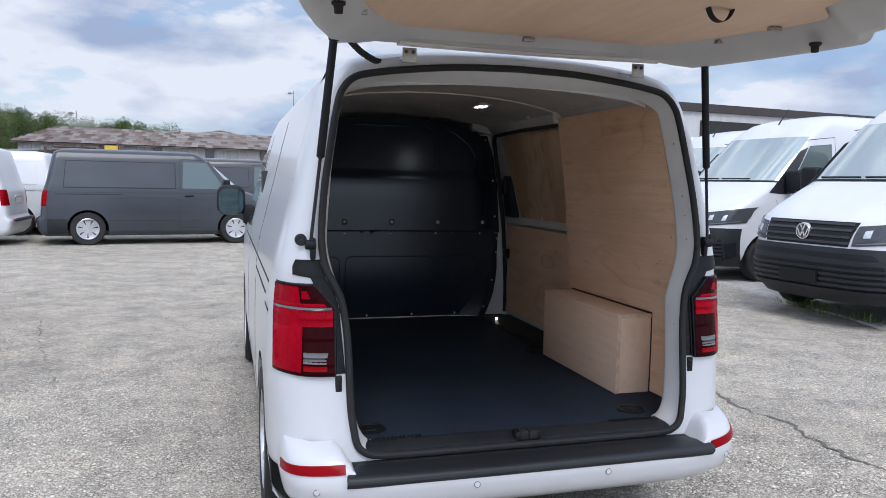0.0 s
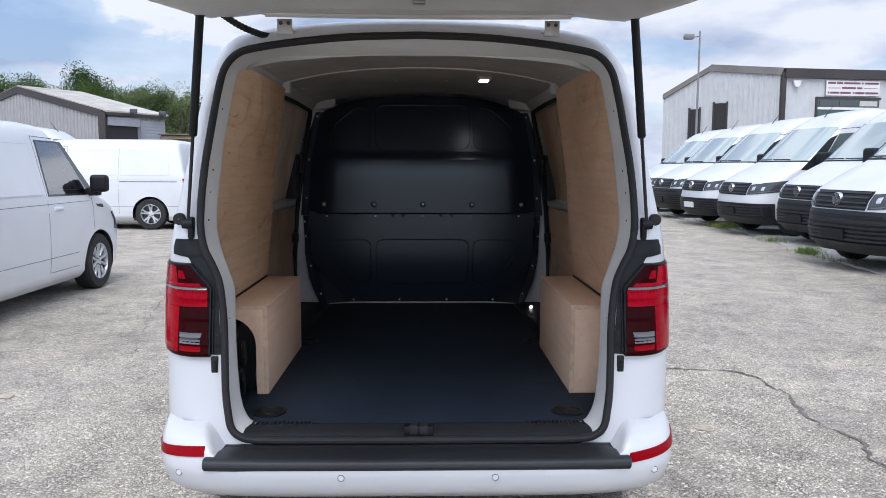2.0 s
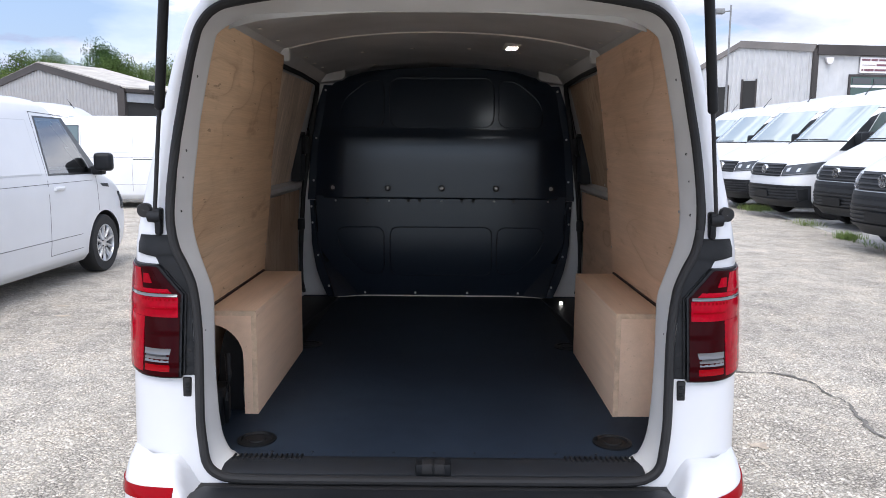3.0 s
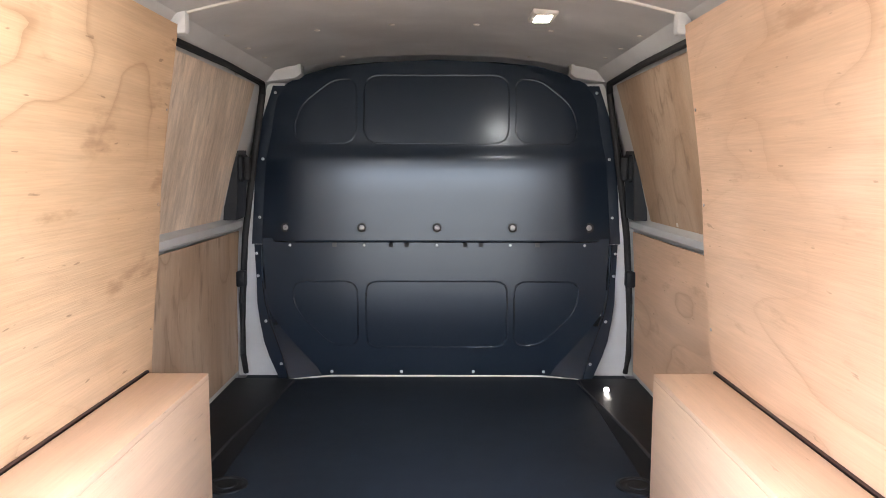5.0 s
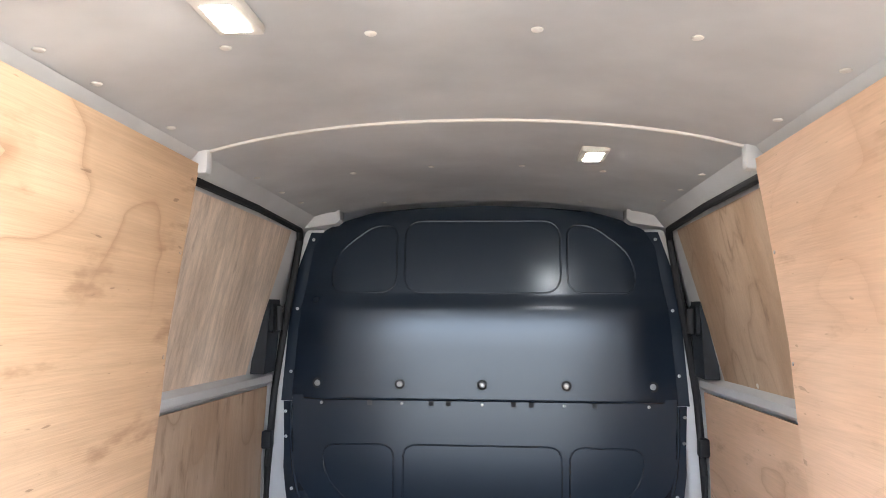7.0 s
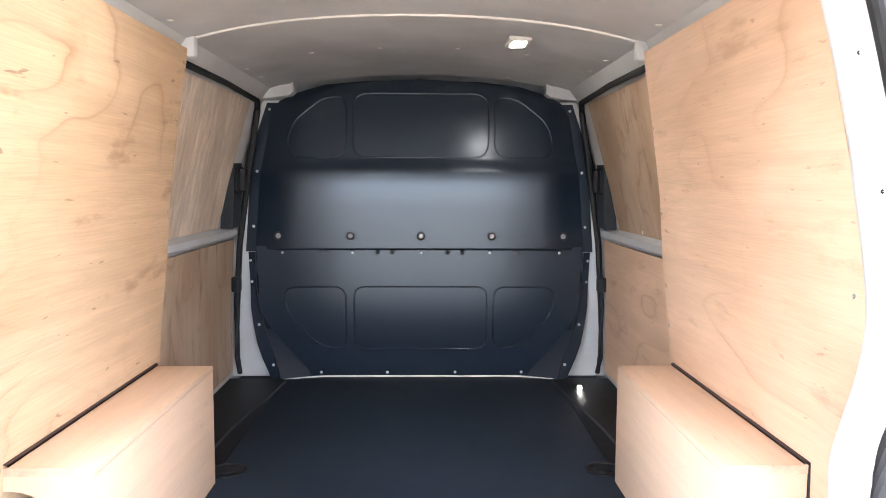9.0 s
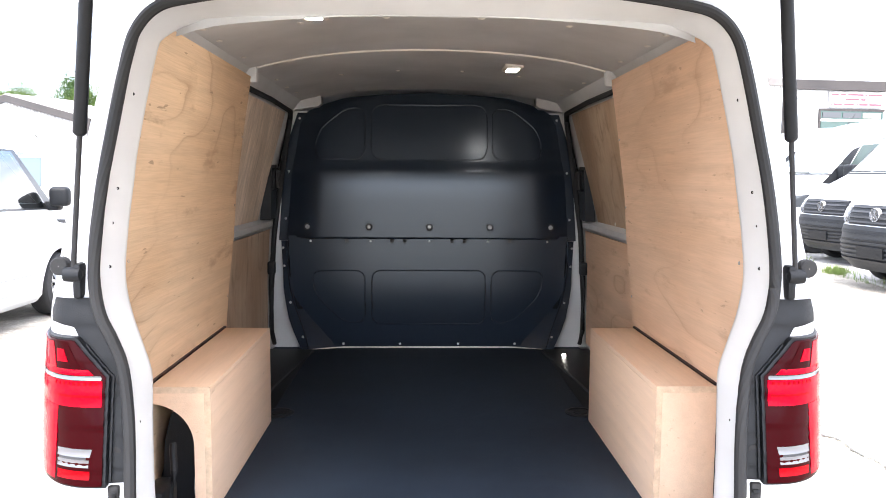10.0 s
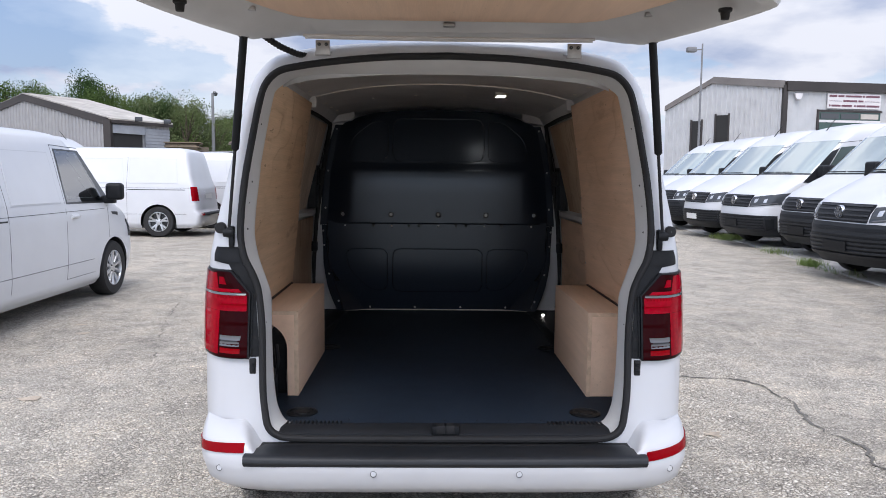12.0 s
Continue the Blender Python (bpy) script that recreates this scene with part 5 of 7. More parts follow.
part("latch", box(-0.052, 0.052, -0.116, -0.07, 0.545, 0.582, 0.006), PLASTIC, hero, "black tailgate latch")
for x in (-0.018, 0.018):
    part("latch_slot", box(x - 0.015, x + 0.015, -0.120, -0.08, 0.553, 0.5850, 0.003), RUBBER, hero)
for x in (-0.57, 0.57):
    for y in (0.11, 1.26):
        part("lashing_ring", lathe([(0.062, 0.0), (0.062, 0.005), (0.05, 0.007), (0.046, 0.002), (0.03, 0.002), (0.028, 0.006), (0.001, 0.007)], "z", 28, (x * (1.07 if y > 1 else 1), y, FLOOR)), PLASTIC, hero, "recessed black lashing ring")
for k in range(9):
    part("floor_rivet", lathe([(0.005, 0.0), (0.004, 0.002), (0.001, 0.0025)], "z", 8, (-0.5 + 0.125 * k, 0.02, FLOOR)), PLASTIC, hero)

def ceil_z(x):
    return 1.998 - 0.12 * x * x - 0.10 * x ** 4


def prism_on(outline):
    """A flat plate of this plan just under the ceiling lining."""
    bm = bmesh.new()
    lo = [bm.verts.new((x, y, ceil_z(x) - 0.005)) for x, y in outline]
    hi = [bm.verts.new((x, y, ceil_z(x) + 0.02)) for x, y in outline]
    bm.faces.new(lo), bm.faces.new(hi[::-1])
    for i in range(len(lo)):
        k = (i + 1) % len(lo)
        bm.faces.new((lo[i], lo[k], hi[k], hi[i]))
    return bm


PLYX = [(0.56, 0.80), (0.93, 0.80), (1.1, 0.785), (1.27, 0.765), (1.45, 0.752), (1.70, 0.717), (1.905, 0.685)]
for s, wood in ((-1, PLY_L), (1, PLY_R)):
    zs = [0.565 + (1.887 - 0.565) * k / 24 for k in range(25)]
    rows = [[(s * curve(PLYX, z), y, z) for y in (seal_y(z) + 0.118, 0.4, 0.7, 1.0, 1.212)] for z in zs]
    part("side_lining", slab(rows, (s * 0.009, 0, 0)), wood, hero, "varnished plywood side lining")
    part("top_rail", slab([[(s * x, y, z) for y in (0.25, 0.5, 0.9, 1.20)] for x, z in ((0.714, 1.876), (0.709, 1.892), (0.700, 1.906), (0.690, 1.918))], (s * 0.02, 0, 0.02)), PRIMER, hero, "white painted roof rail")
    fillet = [(0.705, 0.24)] + [(0.612 + 0.085 * math.cos(radians(a)), 0.435 - 0.105 * math.sin(radians(a))) for a in range(0, 91, 10)] + [(0.56, 0.24)]
    part("header_corner", prism_on([(s * x, y) for x, y in fillet]), PRIMER, hero)
    # wheel box
    wb = thing("wheel_box", "", "")
    wb.parent = hero
    y0, y1, xi, xo, t = 0.345, 1.165, 0.622, 0.80, 0.93
    th = 0.018
    part("top_board", box(min(s * xi, s * xo), max(s * xi, s * xo), y0, y1, t - th, t, 0.0015), PLY_BOX, wb)
    part("side_board", box(min(s * xi, s * (xi + th)), max(s * xi, s * (xi + th)), y0, y1, FLOOR, t - th, 0.0015), PLY_BOX, wb)
    if s > 0:
        part("end_board", box(xi + th, xo, y0 + 0.001, y0 + th, FLOOR, t - th, 0.0015), PLY_BOX, wb)
    else:
        out = [(-xi - th, FLOOR), (-xi - th, t - th), (-xo, t - th), (-xo, t - th - 0.03)]
        cx, cz, r = -xi - th - 0.15, t - th - 0.15, 0.12
        out += [(cx - 0.01, t - th - 0.03)] + [(cx + r * math.cos(radians(a)), cz + r * math.sin(radians(a))) for a in range(90, -1, -10)] + [(cx + r, FLOOR)]
        part("end_board", prism(out, y0, y0 + th), PLY_BOX, wb, smooth=False)
        part("inner_arch", lathe([(0.001, -0.78), (0.30, -0.78), (0.33, -0.74), (0.33, -0.66), (0.30, -0.645), (0.001, -0.645)], "x", 28, (0, 0.73, 0.5)), PLASTIC, hero, "dark inner wheel arch with jack")
        part("jack_cover", prism([(-0.775, 0.56), (-0.765, 0.76), (-0.745, 0.84), (-0.715, 0.872), (-0.650, 0.872), (-0.650, 0.56)], 0.385, 0.62), PLASTIC, hero, "black moulded cover over the wheel arch")
        part("cover_knob", lathe([(0.030, 0.0), (0.030, -0.006), (0.020, -0.010), (0.001, -0.010)], "y", 18, (-0.70, 0.385, 0.845)), RUBBER, hero)
        part("jack_rod", tube(smooth_path([(-0.668, 0.372, 0.565), (-0.672, 0.366, 0.64), (-0.664, 0.366, 0.70), (-0.660, 0.372, 0.78)], 6), 0.007, 8), ZINC, hero, "bare metal jack rod")
        part("jack_arm", tube([(-0.70, 0.22, 0.58), (-0.69, 0.20, 0.66), (-0.685, 0.22, 0.74), (-0.70, 0.26, 0.80)], 0.010, 8), PLASTIC, hero)
        part("jack_body", box(-0.76, -0.70, 0.18, 0.30, 0.56, 0.70, 0.02), PLASTIC, hero)
    part("ply_edge", box(min(s * xi, s * (xi + th)), max(s * xi, s * (xi + th)), y0 - 0.0015, y0, FLOOR, t - th), PLY_EDGE, wb, "layered plywood edge")
    part("ply_edge", box(min(s * xi, s * xo), max(s * xi, s * xo), y0 - 0.0015, y0, t - th, t), PLY_EDGE, wb, "layered plywood edge")
    part("edge_strip", slab([[(s * x, y, z) for y in (y0, 0.6, 0.9, y1 + 0.005)] for x, z in ((xo - 0.010, t + 0.001), (xo - 0.010, t + 0.006), (xo - 0.002, t + 0.007))], (0, 0, -0.002)), BROWNRUB, wb, "dark brown edging strip")
    if s > 0:
        part("edge_strip", box(xo - 0.004, xo + 0.012, y0 - 0.004, y0 + 0.014, FLOOR, t + 0.006), RUBBER, wb)
    # sliding door bay
    part("door_inner", slab([[(s * x, y, z) for y in (1.20, 1.6, 2.0, 2.46)] for x, z in ((0.90, 0.56), (0.895, 1.0), (0.885, 1.25))], (s * 0.02, 0, 0)), PRIMER, hero)
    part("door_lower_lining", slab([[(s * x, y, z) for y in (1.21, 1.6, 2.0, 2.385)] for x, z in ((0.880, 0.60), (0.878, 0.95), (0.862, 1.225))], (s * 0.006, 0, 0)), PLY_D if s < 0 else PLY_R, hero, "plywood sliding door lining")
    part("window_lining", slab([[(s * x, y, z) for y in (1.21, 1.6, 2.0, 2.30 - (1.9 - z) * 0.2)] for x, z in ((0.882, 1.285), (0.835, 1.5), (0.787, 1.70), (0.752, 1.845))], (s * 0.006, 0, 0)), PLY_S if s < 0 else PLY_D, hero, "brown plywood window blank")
    part("window_frame", slab([[(s * x, y, z) for y in (1.21, 1.8, 2.40)] for x, z in ((0.888, 1.27), (0.843, 1.5), (0.793, 1.70), (0.752, 1.862))], (s * 0.004, 0, 0)), PRIMER, hero)
    part("window_shelf", slab([[(s * x, y, z) for y in (1.21, 1.6, 2.0, 2.40)] for x, z in ((0.89, 1.290), (0.858, 1.275), (0.850, 1.270), (0.849, 1.246))], (s * 0.01, 0, -0.01)), PRIMER, hero)
    part("door_top_seal", tube([(s * 0.745, 1.215, 1.70), (s * 0.735, 1.22, 1.83), (s * 0.728, 1.27, 1.858), (s * 0.728, 1.8, 1.862), (s * 0.738, 2.36, 1.856), (s * 0.752, 2.415, 1.82), (s * 0.805, 2.43, 1.5), (s * 0.848, 2.435, 1.2), (s * 0.868, 2.435, 0.9), (s * 0.868, 2.425, 0.66), (s * 0.84, 2.36, 0.60)], [0.011, 0.012, 0.012, 0.012, 0.013, 0.015, 0.015, 0.015, 0.015, 0.014, 0.012], 8), RUBBER, hero, "black sliding door seal")
    part("cant_rail", slab([[(s * x, y, z) for y in (1.20, 1.22, 1.6, 2.0, 2.5)] for x, z in ((0.740, 1.862), (0.722, 1.878), (0.700, 1.906), (0.682, 1.926))], (0, 0, 0.02)), PRIMER, hero, "white painted cant rail")
    part("rib_end", box(min(s * 0.665, s * 0.735), max(s * 0.665, s * 0.735), 1.205, 1.245, 1.862, 1.932, 0.012), PRIMER, hero)
    part("rail_cap", slab([[(s * x, y, z) for y in (2.40, 2.44, 2.475)] for x, z in ((0.585, 1.925), (0.58, 1.905), (0.60, 1.888), (0.74, 1.868))], (0, 0, 0.05)), PRIMER, hero, "white painted rail end")
    part("pillar", slab([[(s * x, 2.475, z) for x in (xa, min(0.92, curve(T6_W, z) - 0.02))] for xa, z in ((0.60, 0.555), (0.70, 0.70), (0.76, 0.84), (0.765, 1.1), (0.74, 1.5), (0.66, 1.87))], (0, 0.01, 0)), PRIMER, hero, "white painted pillar")
    latch = part("door_catch", prism([(2.255, 1.572), (2.392, 1.575), (2.385, 1.43), (2.345, 1.29), (2.205, 1.285), (2.225, 1.36)], s * 0.822, s * 0.875, "x"), BUMPER, hero, "black sliding door catch with a pull grip", smooth=False)
    part("catch_frame", prism(rounded(2.262, 2.362, 1.442, 1.556, 0.016), s * 0.808, s * 0.824, "x"), PLASTIC, latch)
    part("catch_grip", tube([(s * 0.800, 2.312, 1.452), (s * 0.800, 2.308, 1.546)], 0.017, 12), RUBBER, latch)
    part("door_stop", box(min(s * 0.835, s * 0.875), max(s * 0.835, s * 0.875), 2.36, 2.41, 0.98, 1.05, 0.008), PLASTIC, hero)
    part("step_well", box(min(s * 0.64, s * 0.90), max(s * 0.64, s * 0.90), 1.30, 2.40, FLOOR - 0.012, FLOOR + 0.003, 0.003), PLASTIC, hero)
    part("step_edge", tube([(s * 0.625, 2.34, FLOOR + 0.004), (s * 0.70, 1.66, FLOOR + 0.004), (s * 0.72, 1.3, FLOOR + 0.004)], 0.006, 6), GREYPL, hero)
    for y, z, x in ((1.30, 1.82, 0.76), (2.0, 1.86, 0.75), (1.82, 1.30, 0.885)):
        part("lining_clip", lathe([(0.001, -0.006), (0.010, -0.005), (0.012, 0.0)], "x", 10, (s * x - 0.002 * s, y, z)), CREAM, hero)
    for y, z in ((1.195, 1.66), (1.195, 1.40), (1.195, 1.05), (0.16, 1.72), (0.16, 1.3)):
        part("lining_screw", lathe([(0.001, -0.002), (0.004, -0.002), (0.005, 0.0)], "x", 8, (s * (curve(PLYX, z) - 0.001), y, z)), ZINC, hero)


for y0, y1, xw in ((0.22, 1.218, 0.69), (1.228, 2.50, 0.70)):
    rows = [[(x, y, ceil_z(x)) for x in [xw * (-1 + k / 14) for k in range(29)]] for y in (y0, (y0 + y1) / 2, y1)]
    part("ceiling_panel", slab(rows, (0, 0, 0.006)), CEIL, hero, "grey ceiling lining board")
part("ceiling_joint", tube([(x, 1.223, ceil_z(x) - 0.001) for x in [0.685 * (-1 + k / 14) for k in range(29)]], 0.006, 6), CREAM, hero, "pale joint strip")
header = [[(x, y, z - 0.10 * x * x - 0.9 * max(0.0, abs(x) - 0.52) ** 2) for x in [0.655 * (-1 + k / 14) for k in range(29)]] for y, z in ((0.232, 1.915), (0.238, 1.925), (0.242, 1.95), (0.245, 2.0))]
part("header_inner", slab(header, (0, 0.006, 0.004)), PRIMER, hero)
for y, xs in ((0.64, (-0.41, -0.15, 0.14, 0.41)), (1.78, (-0.405, -0.147, 0.147, 0.405)), (0.50, (-0.665, 0.665)), (0.675, (-0.665, 0.665)), (0.99, (-0.665, 0.665)), (1.59, (-0.665, 0.665)), (1.85, (-0.665, 0.665)), (2.08, (-0.66, 0.66)), (2.40, (-0.40, 0.40))):
    for x in xs:
        part("ceiling_stud", lathe([(0.011, 0.0), (0.010, -0.003), (0.006, -0.0045), (0.001, -0.005)], "z", 14, (x, y, ceil_z(x))), CREAM, hero)
for x, y in ((-0.355, 0.500), (0.345, 1.540)):
    z = ceil_z(x)
    lamp = part("ceiling_lamp", box(x - 0.040, x + 0.040, y - 0.072, y + 0.072, z - 0.014, z + 0.004, 0.006), CREAM, hero, "rectangular white interior lamp, lit")
    part("diffuser", box(x - 0.024, x + 0.024, y - 0.050, y + 0.050, z - 0.0165, z - 0.010, 0.002), GLOW, lamp)
part("kick_lamp", box(0.712, 0.732, 2.19, 2.20, FLOOR + 0.004, FLOOR + 0.022, 0.004), GLOW_LOW, hero, "small lit step lamp")

# bulkhead: two pressed steel panels with a fold between them
BULK_W = [(0.555, 0.650), (0.62, 0.665), (0.70, 0.690), (0.815, 0.735), (0.88, 0.755), (1.0, 0.772), (1.1, 0.782), (1.53, 0.75), (1.80, 0.705), (1.87, 0.66), (1.905, 0.585), (1.945, 0.45), (1.964, 0.25), (1.972, 0.02)]
BULK_Y = [(1.178, 2.396), (1.40, 2.395), (1.45, 2.3955), (1.50, 2.398), (1.540, 2.4015), (1.552, 2.404), (1.60, 2.419), (1.945, 2.468), (1.98, 2.472)]
LOW_Y = [(0.555, 2.450), (0.62, 2.446), (0.80, 2.430), (0.90, 2.4265), (1.20, 2.4255)]


def bulk_y(z):
    return sum(curve(BULK_Y, z + 0.003 * k) for k in range(-3, 4)) / 7


def low_y(z):
    return sum(curve(LOW_Y, z + 0.02 * k) for k in range(-3, 4)) / 7


def bulk(u, z):
    """u from -1 to 1 across the upper panel, which is flat but for its rolled sides."""
    w = curve(BULK_W, z)
    t, y = max(0.0, abs(u) - 0.78) / 0.22, bulk_y(z)
    edge = t * t * (2.2 - 1.2 * t)
    return Vector((u * w, y + (min(2.474, y + 0.045) - y) * edge, z))


FACET_X = [(0.555, 0.515), (0.60, 0.540), (0.73, 0.655), (0.85, 0.742), (0.90, 0.757), (1.0, 0.760), (1.2, 0.770)]
CREASE_Y = [(0.555, 2.385), (0.70, 2.392), (0.80, 2.403), (0.90, 2.420), (1.0, 2.436), (1.2, 2.450)]


def low_bulk(x, z):
    """The lower panel: flat and sunken, with a sloping facet in each bottom corner up to the crease."""
    i, c, y = curve(FACET_X, z), curve(BULK_W, z), low_y(z)
    k = max(0.0, (abs(x) - i) / (c - i))
    return Vector((x, y + (curve(CREASE_Y, z) - y) * k, z))


def on_bulk(x, z):
    return bulk(x / curve(BULK_W, z), z) if z > 1.176 else low_bulk(x, z)


us = [-1 + 2 * k / 64 for k in range(65)]
zl = [0.555, 0.57, 0.60, 0.65, 0.70, 0.76, 0.80, 0.84, 0.88, 0.92, 0.96, 1.0, 1.06, 1.12, 1.16, 1.19]
zu = [1.178 + 0.008 * k for k in range(99)] + [1.972]
bulkhead = thing("bulkhead", "", "")
bulkhead.parent = hero
def low_row(z):
    i, c = curve(FACET_X, z), curve(BULK_W, z)
    xs = [-c + (c - i) * k / 3 for k in range(3)] + [-i + 2 * i * k / 30 for k in range(31)] + [i + (c - i) * k / 3 for k in range(1, 4)]
    return [low_bulk(x, z) for x in xs]


part("lower_panel", grid([low_row(z) for z in zl]), STEELBLK, bulkhead, "black pressed steel bulkhead", sharp=14)
lip = [bulk(u, 1.178) for u in us]
part("upper_panel", grid([[p + Vector((0, 0.022, 0.002)) for p in lip], [p + Vector((0, 0.004, -0.004)) for p in lip]] + [[bulk(u, z) for u in us] for z in zu] + [[bulk(u, 1.972) + Vector((0, 0.03, 0.006)) for u in us]]), STEELBLK, bulkhead, "black pressed steel bulkhead", sharp=50)
for s in (-1, 1):
    part("edge_flange", slab([[(s * (curve(BULK_W, z) + d), 2.474, z) for d in (-0.01, 0.052)] for z in (1.16, 1.3, 1.5, 1.7, 1.86)], (0, 0.006, 0)), STEELBLK, bulkhead)
    part("edge_flange", slab([[(s * (curve(BULK_W, z) - 0.004), curve(CREASE_Y, z) + 0.001, z), (s * (curve(BULK_W, z) + 0.003), curve(CREASE_Y, z) - 0.004, z), (s * (curve(BULK_W, z) + 0.008), curve(CREASE_Y, z) + 0.003, z), (s * (curve(BULK_W, z) + w), curve(CREASE_Y, z) + 0.008, z)] for z, w in ((0.555, 0.048), (0.66, 0.066), (0.73, 0.066), (0.82, 0.050), (0.90, 0.042), (1.0, 0.032), (1.16, 0.036))], (0, 0.006, 0)), STEELBLK, bulkhead)


def round_poly(pts, r, n=6):
    """A closed outline with its corners rounded by r at most, evenly dotted."""
    out, v = [], [Vector(p) for p in pts]
    for i, p in enumerate(v):
        a, b = v[i - 1] - p, v[(i + 1) % len(v)] - p
        k = min(r, a.length * 0.48, b.length * 0.48)
        a, b = p + a.normalized() * k, p + b.normalized() * k
        out += [a.lerp(p, t / n).lerp(p.lerp(b, t / n), t / n) for t in range(n + 1)]
    path = []
    for p, q in zip(out, out[1:] + out[:1]):
        m = max(1, int((q - p).length / 0.03))
        path += [tuple(p.lerp(q, k / m)) for k in range(m)]
    return path


def swage(points):
    """A pressed line round a panel: a slim raised bead."""
    return tube([on_bulk(x, z) + Vector((0, 0.0008, 0)) for x, z in points + points[:1]], 0.0036, 8, caps=False)


part("swage", swage(round_poly([(-0.315, 1.607), (-0.315, 1.905), (0.320, 1.905), (0.320, 1.607)], 0.075)), STEELBLK, bulkhead)
part("swage", swage(round_poly([(-0.312, 0.695), (-0.312, 0.998), (0.318, 0.998), (0.318, 0.695)], 0.055)), STEELBLK, bulkhead)
for s in (-1, 1):
    part("swage", swage(round_poly([(s * 0.348, 1.607), (s * 0.348, 1.886), (s * 0.45, 1.886), (s * 0.590, 1.775), (s * 0.622, 1.68), (s * 0.605, 1.607)], 0.07)), STEELBLK, bulkhead)
    part("swage", swage(round_poly([(s * 0.350, 0.700), (s * 0.350, 0.998), (s * 0.645, 0.995), (s * 0.625, 0.86), (s * 0.47, 0.705)], 0.06)), STEELBLK, bulkhead)
for x in (-0.661, -0.325, 0.005, 0.337, 0.674):
    c = on_bulk(x, 1.240)
    b = part("bulkhead_bolt", lathe([(0.021, 0.002), (0.021, -0.002), (0.016, -0.003), (0.0145, 0.0), (0.001, 0.0)], "y", 20, tuple(c)), RUBBER, bulkhead)
    part("bolt_head", lathe([(0.0125, 0.0), (0.012, -0.006), (0.008, -0.008), (0.006, -0.004), (0.001, -0.004)], "y", 12, tuple(c)), ZINC, b)
    c = on_bulk(x * 0.98, 1.160)
    part("bulkhead_screw", lathe([(0.0065, 0.0), (0.0055, -0.005), (0.001, -0.006)], "y", 10, tuple(c)), ZINC, bulkhead)
for x in (-0.20, -0.13, 0.13, 0.20, 0.45, -0.45):
    c = on_bulk(x, 1.163)
    part("fold_slot", box(x - 0.010, x + 0.010, c.y - 0.0015, c.y + 0.01, 1.152, 1.172), RUBBER, bulkhead)
for x in (-0.473, -0.156, 0.17, 0.49):
    part("bulkhead_screw", lathe([(0.007, 0.0), (0.006, -0.005), (0.001, -0.006)], "y", 10, (x, low_y(0.577) - 0.001, 0.580)), ZINC, bulkhead)
for s in (-1, 1):
    for z in (0.63, 0.82, 1.02, 1.12, 1.28, 1.54, 1.83):
        part("bulkhead_screw", lathe([(0.007, 0.0), (0.006, -0.005), (0.001, -0.006)], "y", 10, (s * (curve(BULK_W, z) + 0.022), (curve(CREASE_Y, z) + 0.003) if z < 1.17 else 2.473, z)), ZINC, bulkhead)
part("floor_strip", tube([(x, 2.436 - 0.05 * max(0.0, (abs(x) - 0.47) / 0.2), FLOOR + 0.003 - 0.006 * max(0.0, (abs(x) - 0.5) / 0.17)) for x in [-0.66 + 1.32 * k / 44 for k in range(45)]], 0.0042, 6), CREAM, bulkhead, "pale sealing bead along the floor")


# ---- the yard ----
def place(x, y, heading, z=0.0):
    """A pose whose +y points along heading (degrees from +x)."""
    return pose(x, y, z, 0, 0, heading - 90)


def by_wheel(wx, wy, heading, lx, ly, size=1.05):
    """A pose that puts the van's own point (lx, ly) at (wx, wy)."""
    m = place(0, 0, heading)
    p = m @ Vector((lx * size, ly * size, 0))
    return place(wx - p.x, wy - p.y, heading)


# concrete apron under the row of tall vans, with an uneven worn edge
EDGE = [(4.6, -6.0), (5.1, 0.0), (5.55, 2.2), (5.86, 3.7), (6.2, 5.6), (6.4, 7.1), (6.6, 8.8), (6.98, 11.3), (7.45, 14.4), (7.55, 17.4), (8.0, 24.0), (9.0, 40.0)]
edge = []
for y10 in range(-60, 400, 2):
    y = y10 / 10
    edge.append((curve([(b, a) for a, b in EDGE], y) + 0.06 * noise.noise(Vector((0, y * 1.7, 0))) + 0.03 * noise.noise(Vector((3, y * 6, 0))), y))
bm = grid([[(x - 0.03, y, -0.02) for x, y in edge], [(x, y, 0.022) for x, y in edge], [(x + 0.05, y, 0.032) for x, y in edge], [(x + 0.45, y, 0.034) for x, y in edge], [(34, y, 0.034) for x, y in edge]])
tagged(part("pavement", bm, CONCRETE), "pale worn concrete apron with a rough edge", "pavement", kind="structure")


def crack(points, width, label):
    rows = [[], []]
    pts = smooth_path([(x, y, 0) for x, y in points], 44)
    for i, p in enumerate(pts):
        d = (pts[min(i + 1, len(pts) - 1)] - pts[max(i - 1, 0)]).normalized()
        k = Vector((-d.y, d.x, 0))
        w = width * (0.15 + 2.2 * abs(noise.noise(p * 2.3)) + 1.2 * abs(noise.noise(p * 31.0)))
        j = k * (0.055 * noise.noise(p * 4.0) + 0.035 * noise.noise(p * 13.0) + 0.014 * noise.noise(p * 41.0))
        for r, s in zip(rows, (-1, 1)):
            q = p + j + k * s * w / 2
            r.append((q.x, q.y, 0.006 + 0.012 * noise.noise(Vector((q.x * 0.35, q.y * 0.35, 0)))))
    tagged(part("ground_crack", grid(rows), CRACK), label, "crack", kind="structure")


crack([(1.3, 2.75), (1.86, 2.71), (2.29, 2.63), (2.42, 2.2), (2.35, 1.63), (2.38, 1.18), (2.30, 0.7), (2.36, 0.2), (2.2, -0.6)], 0.017, "dark crack in the tarmac with crumbled edges")
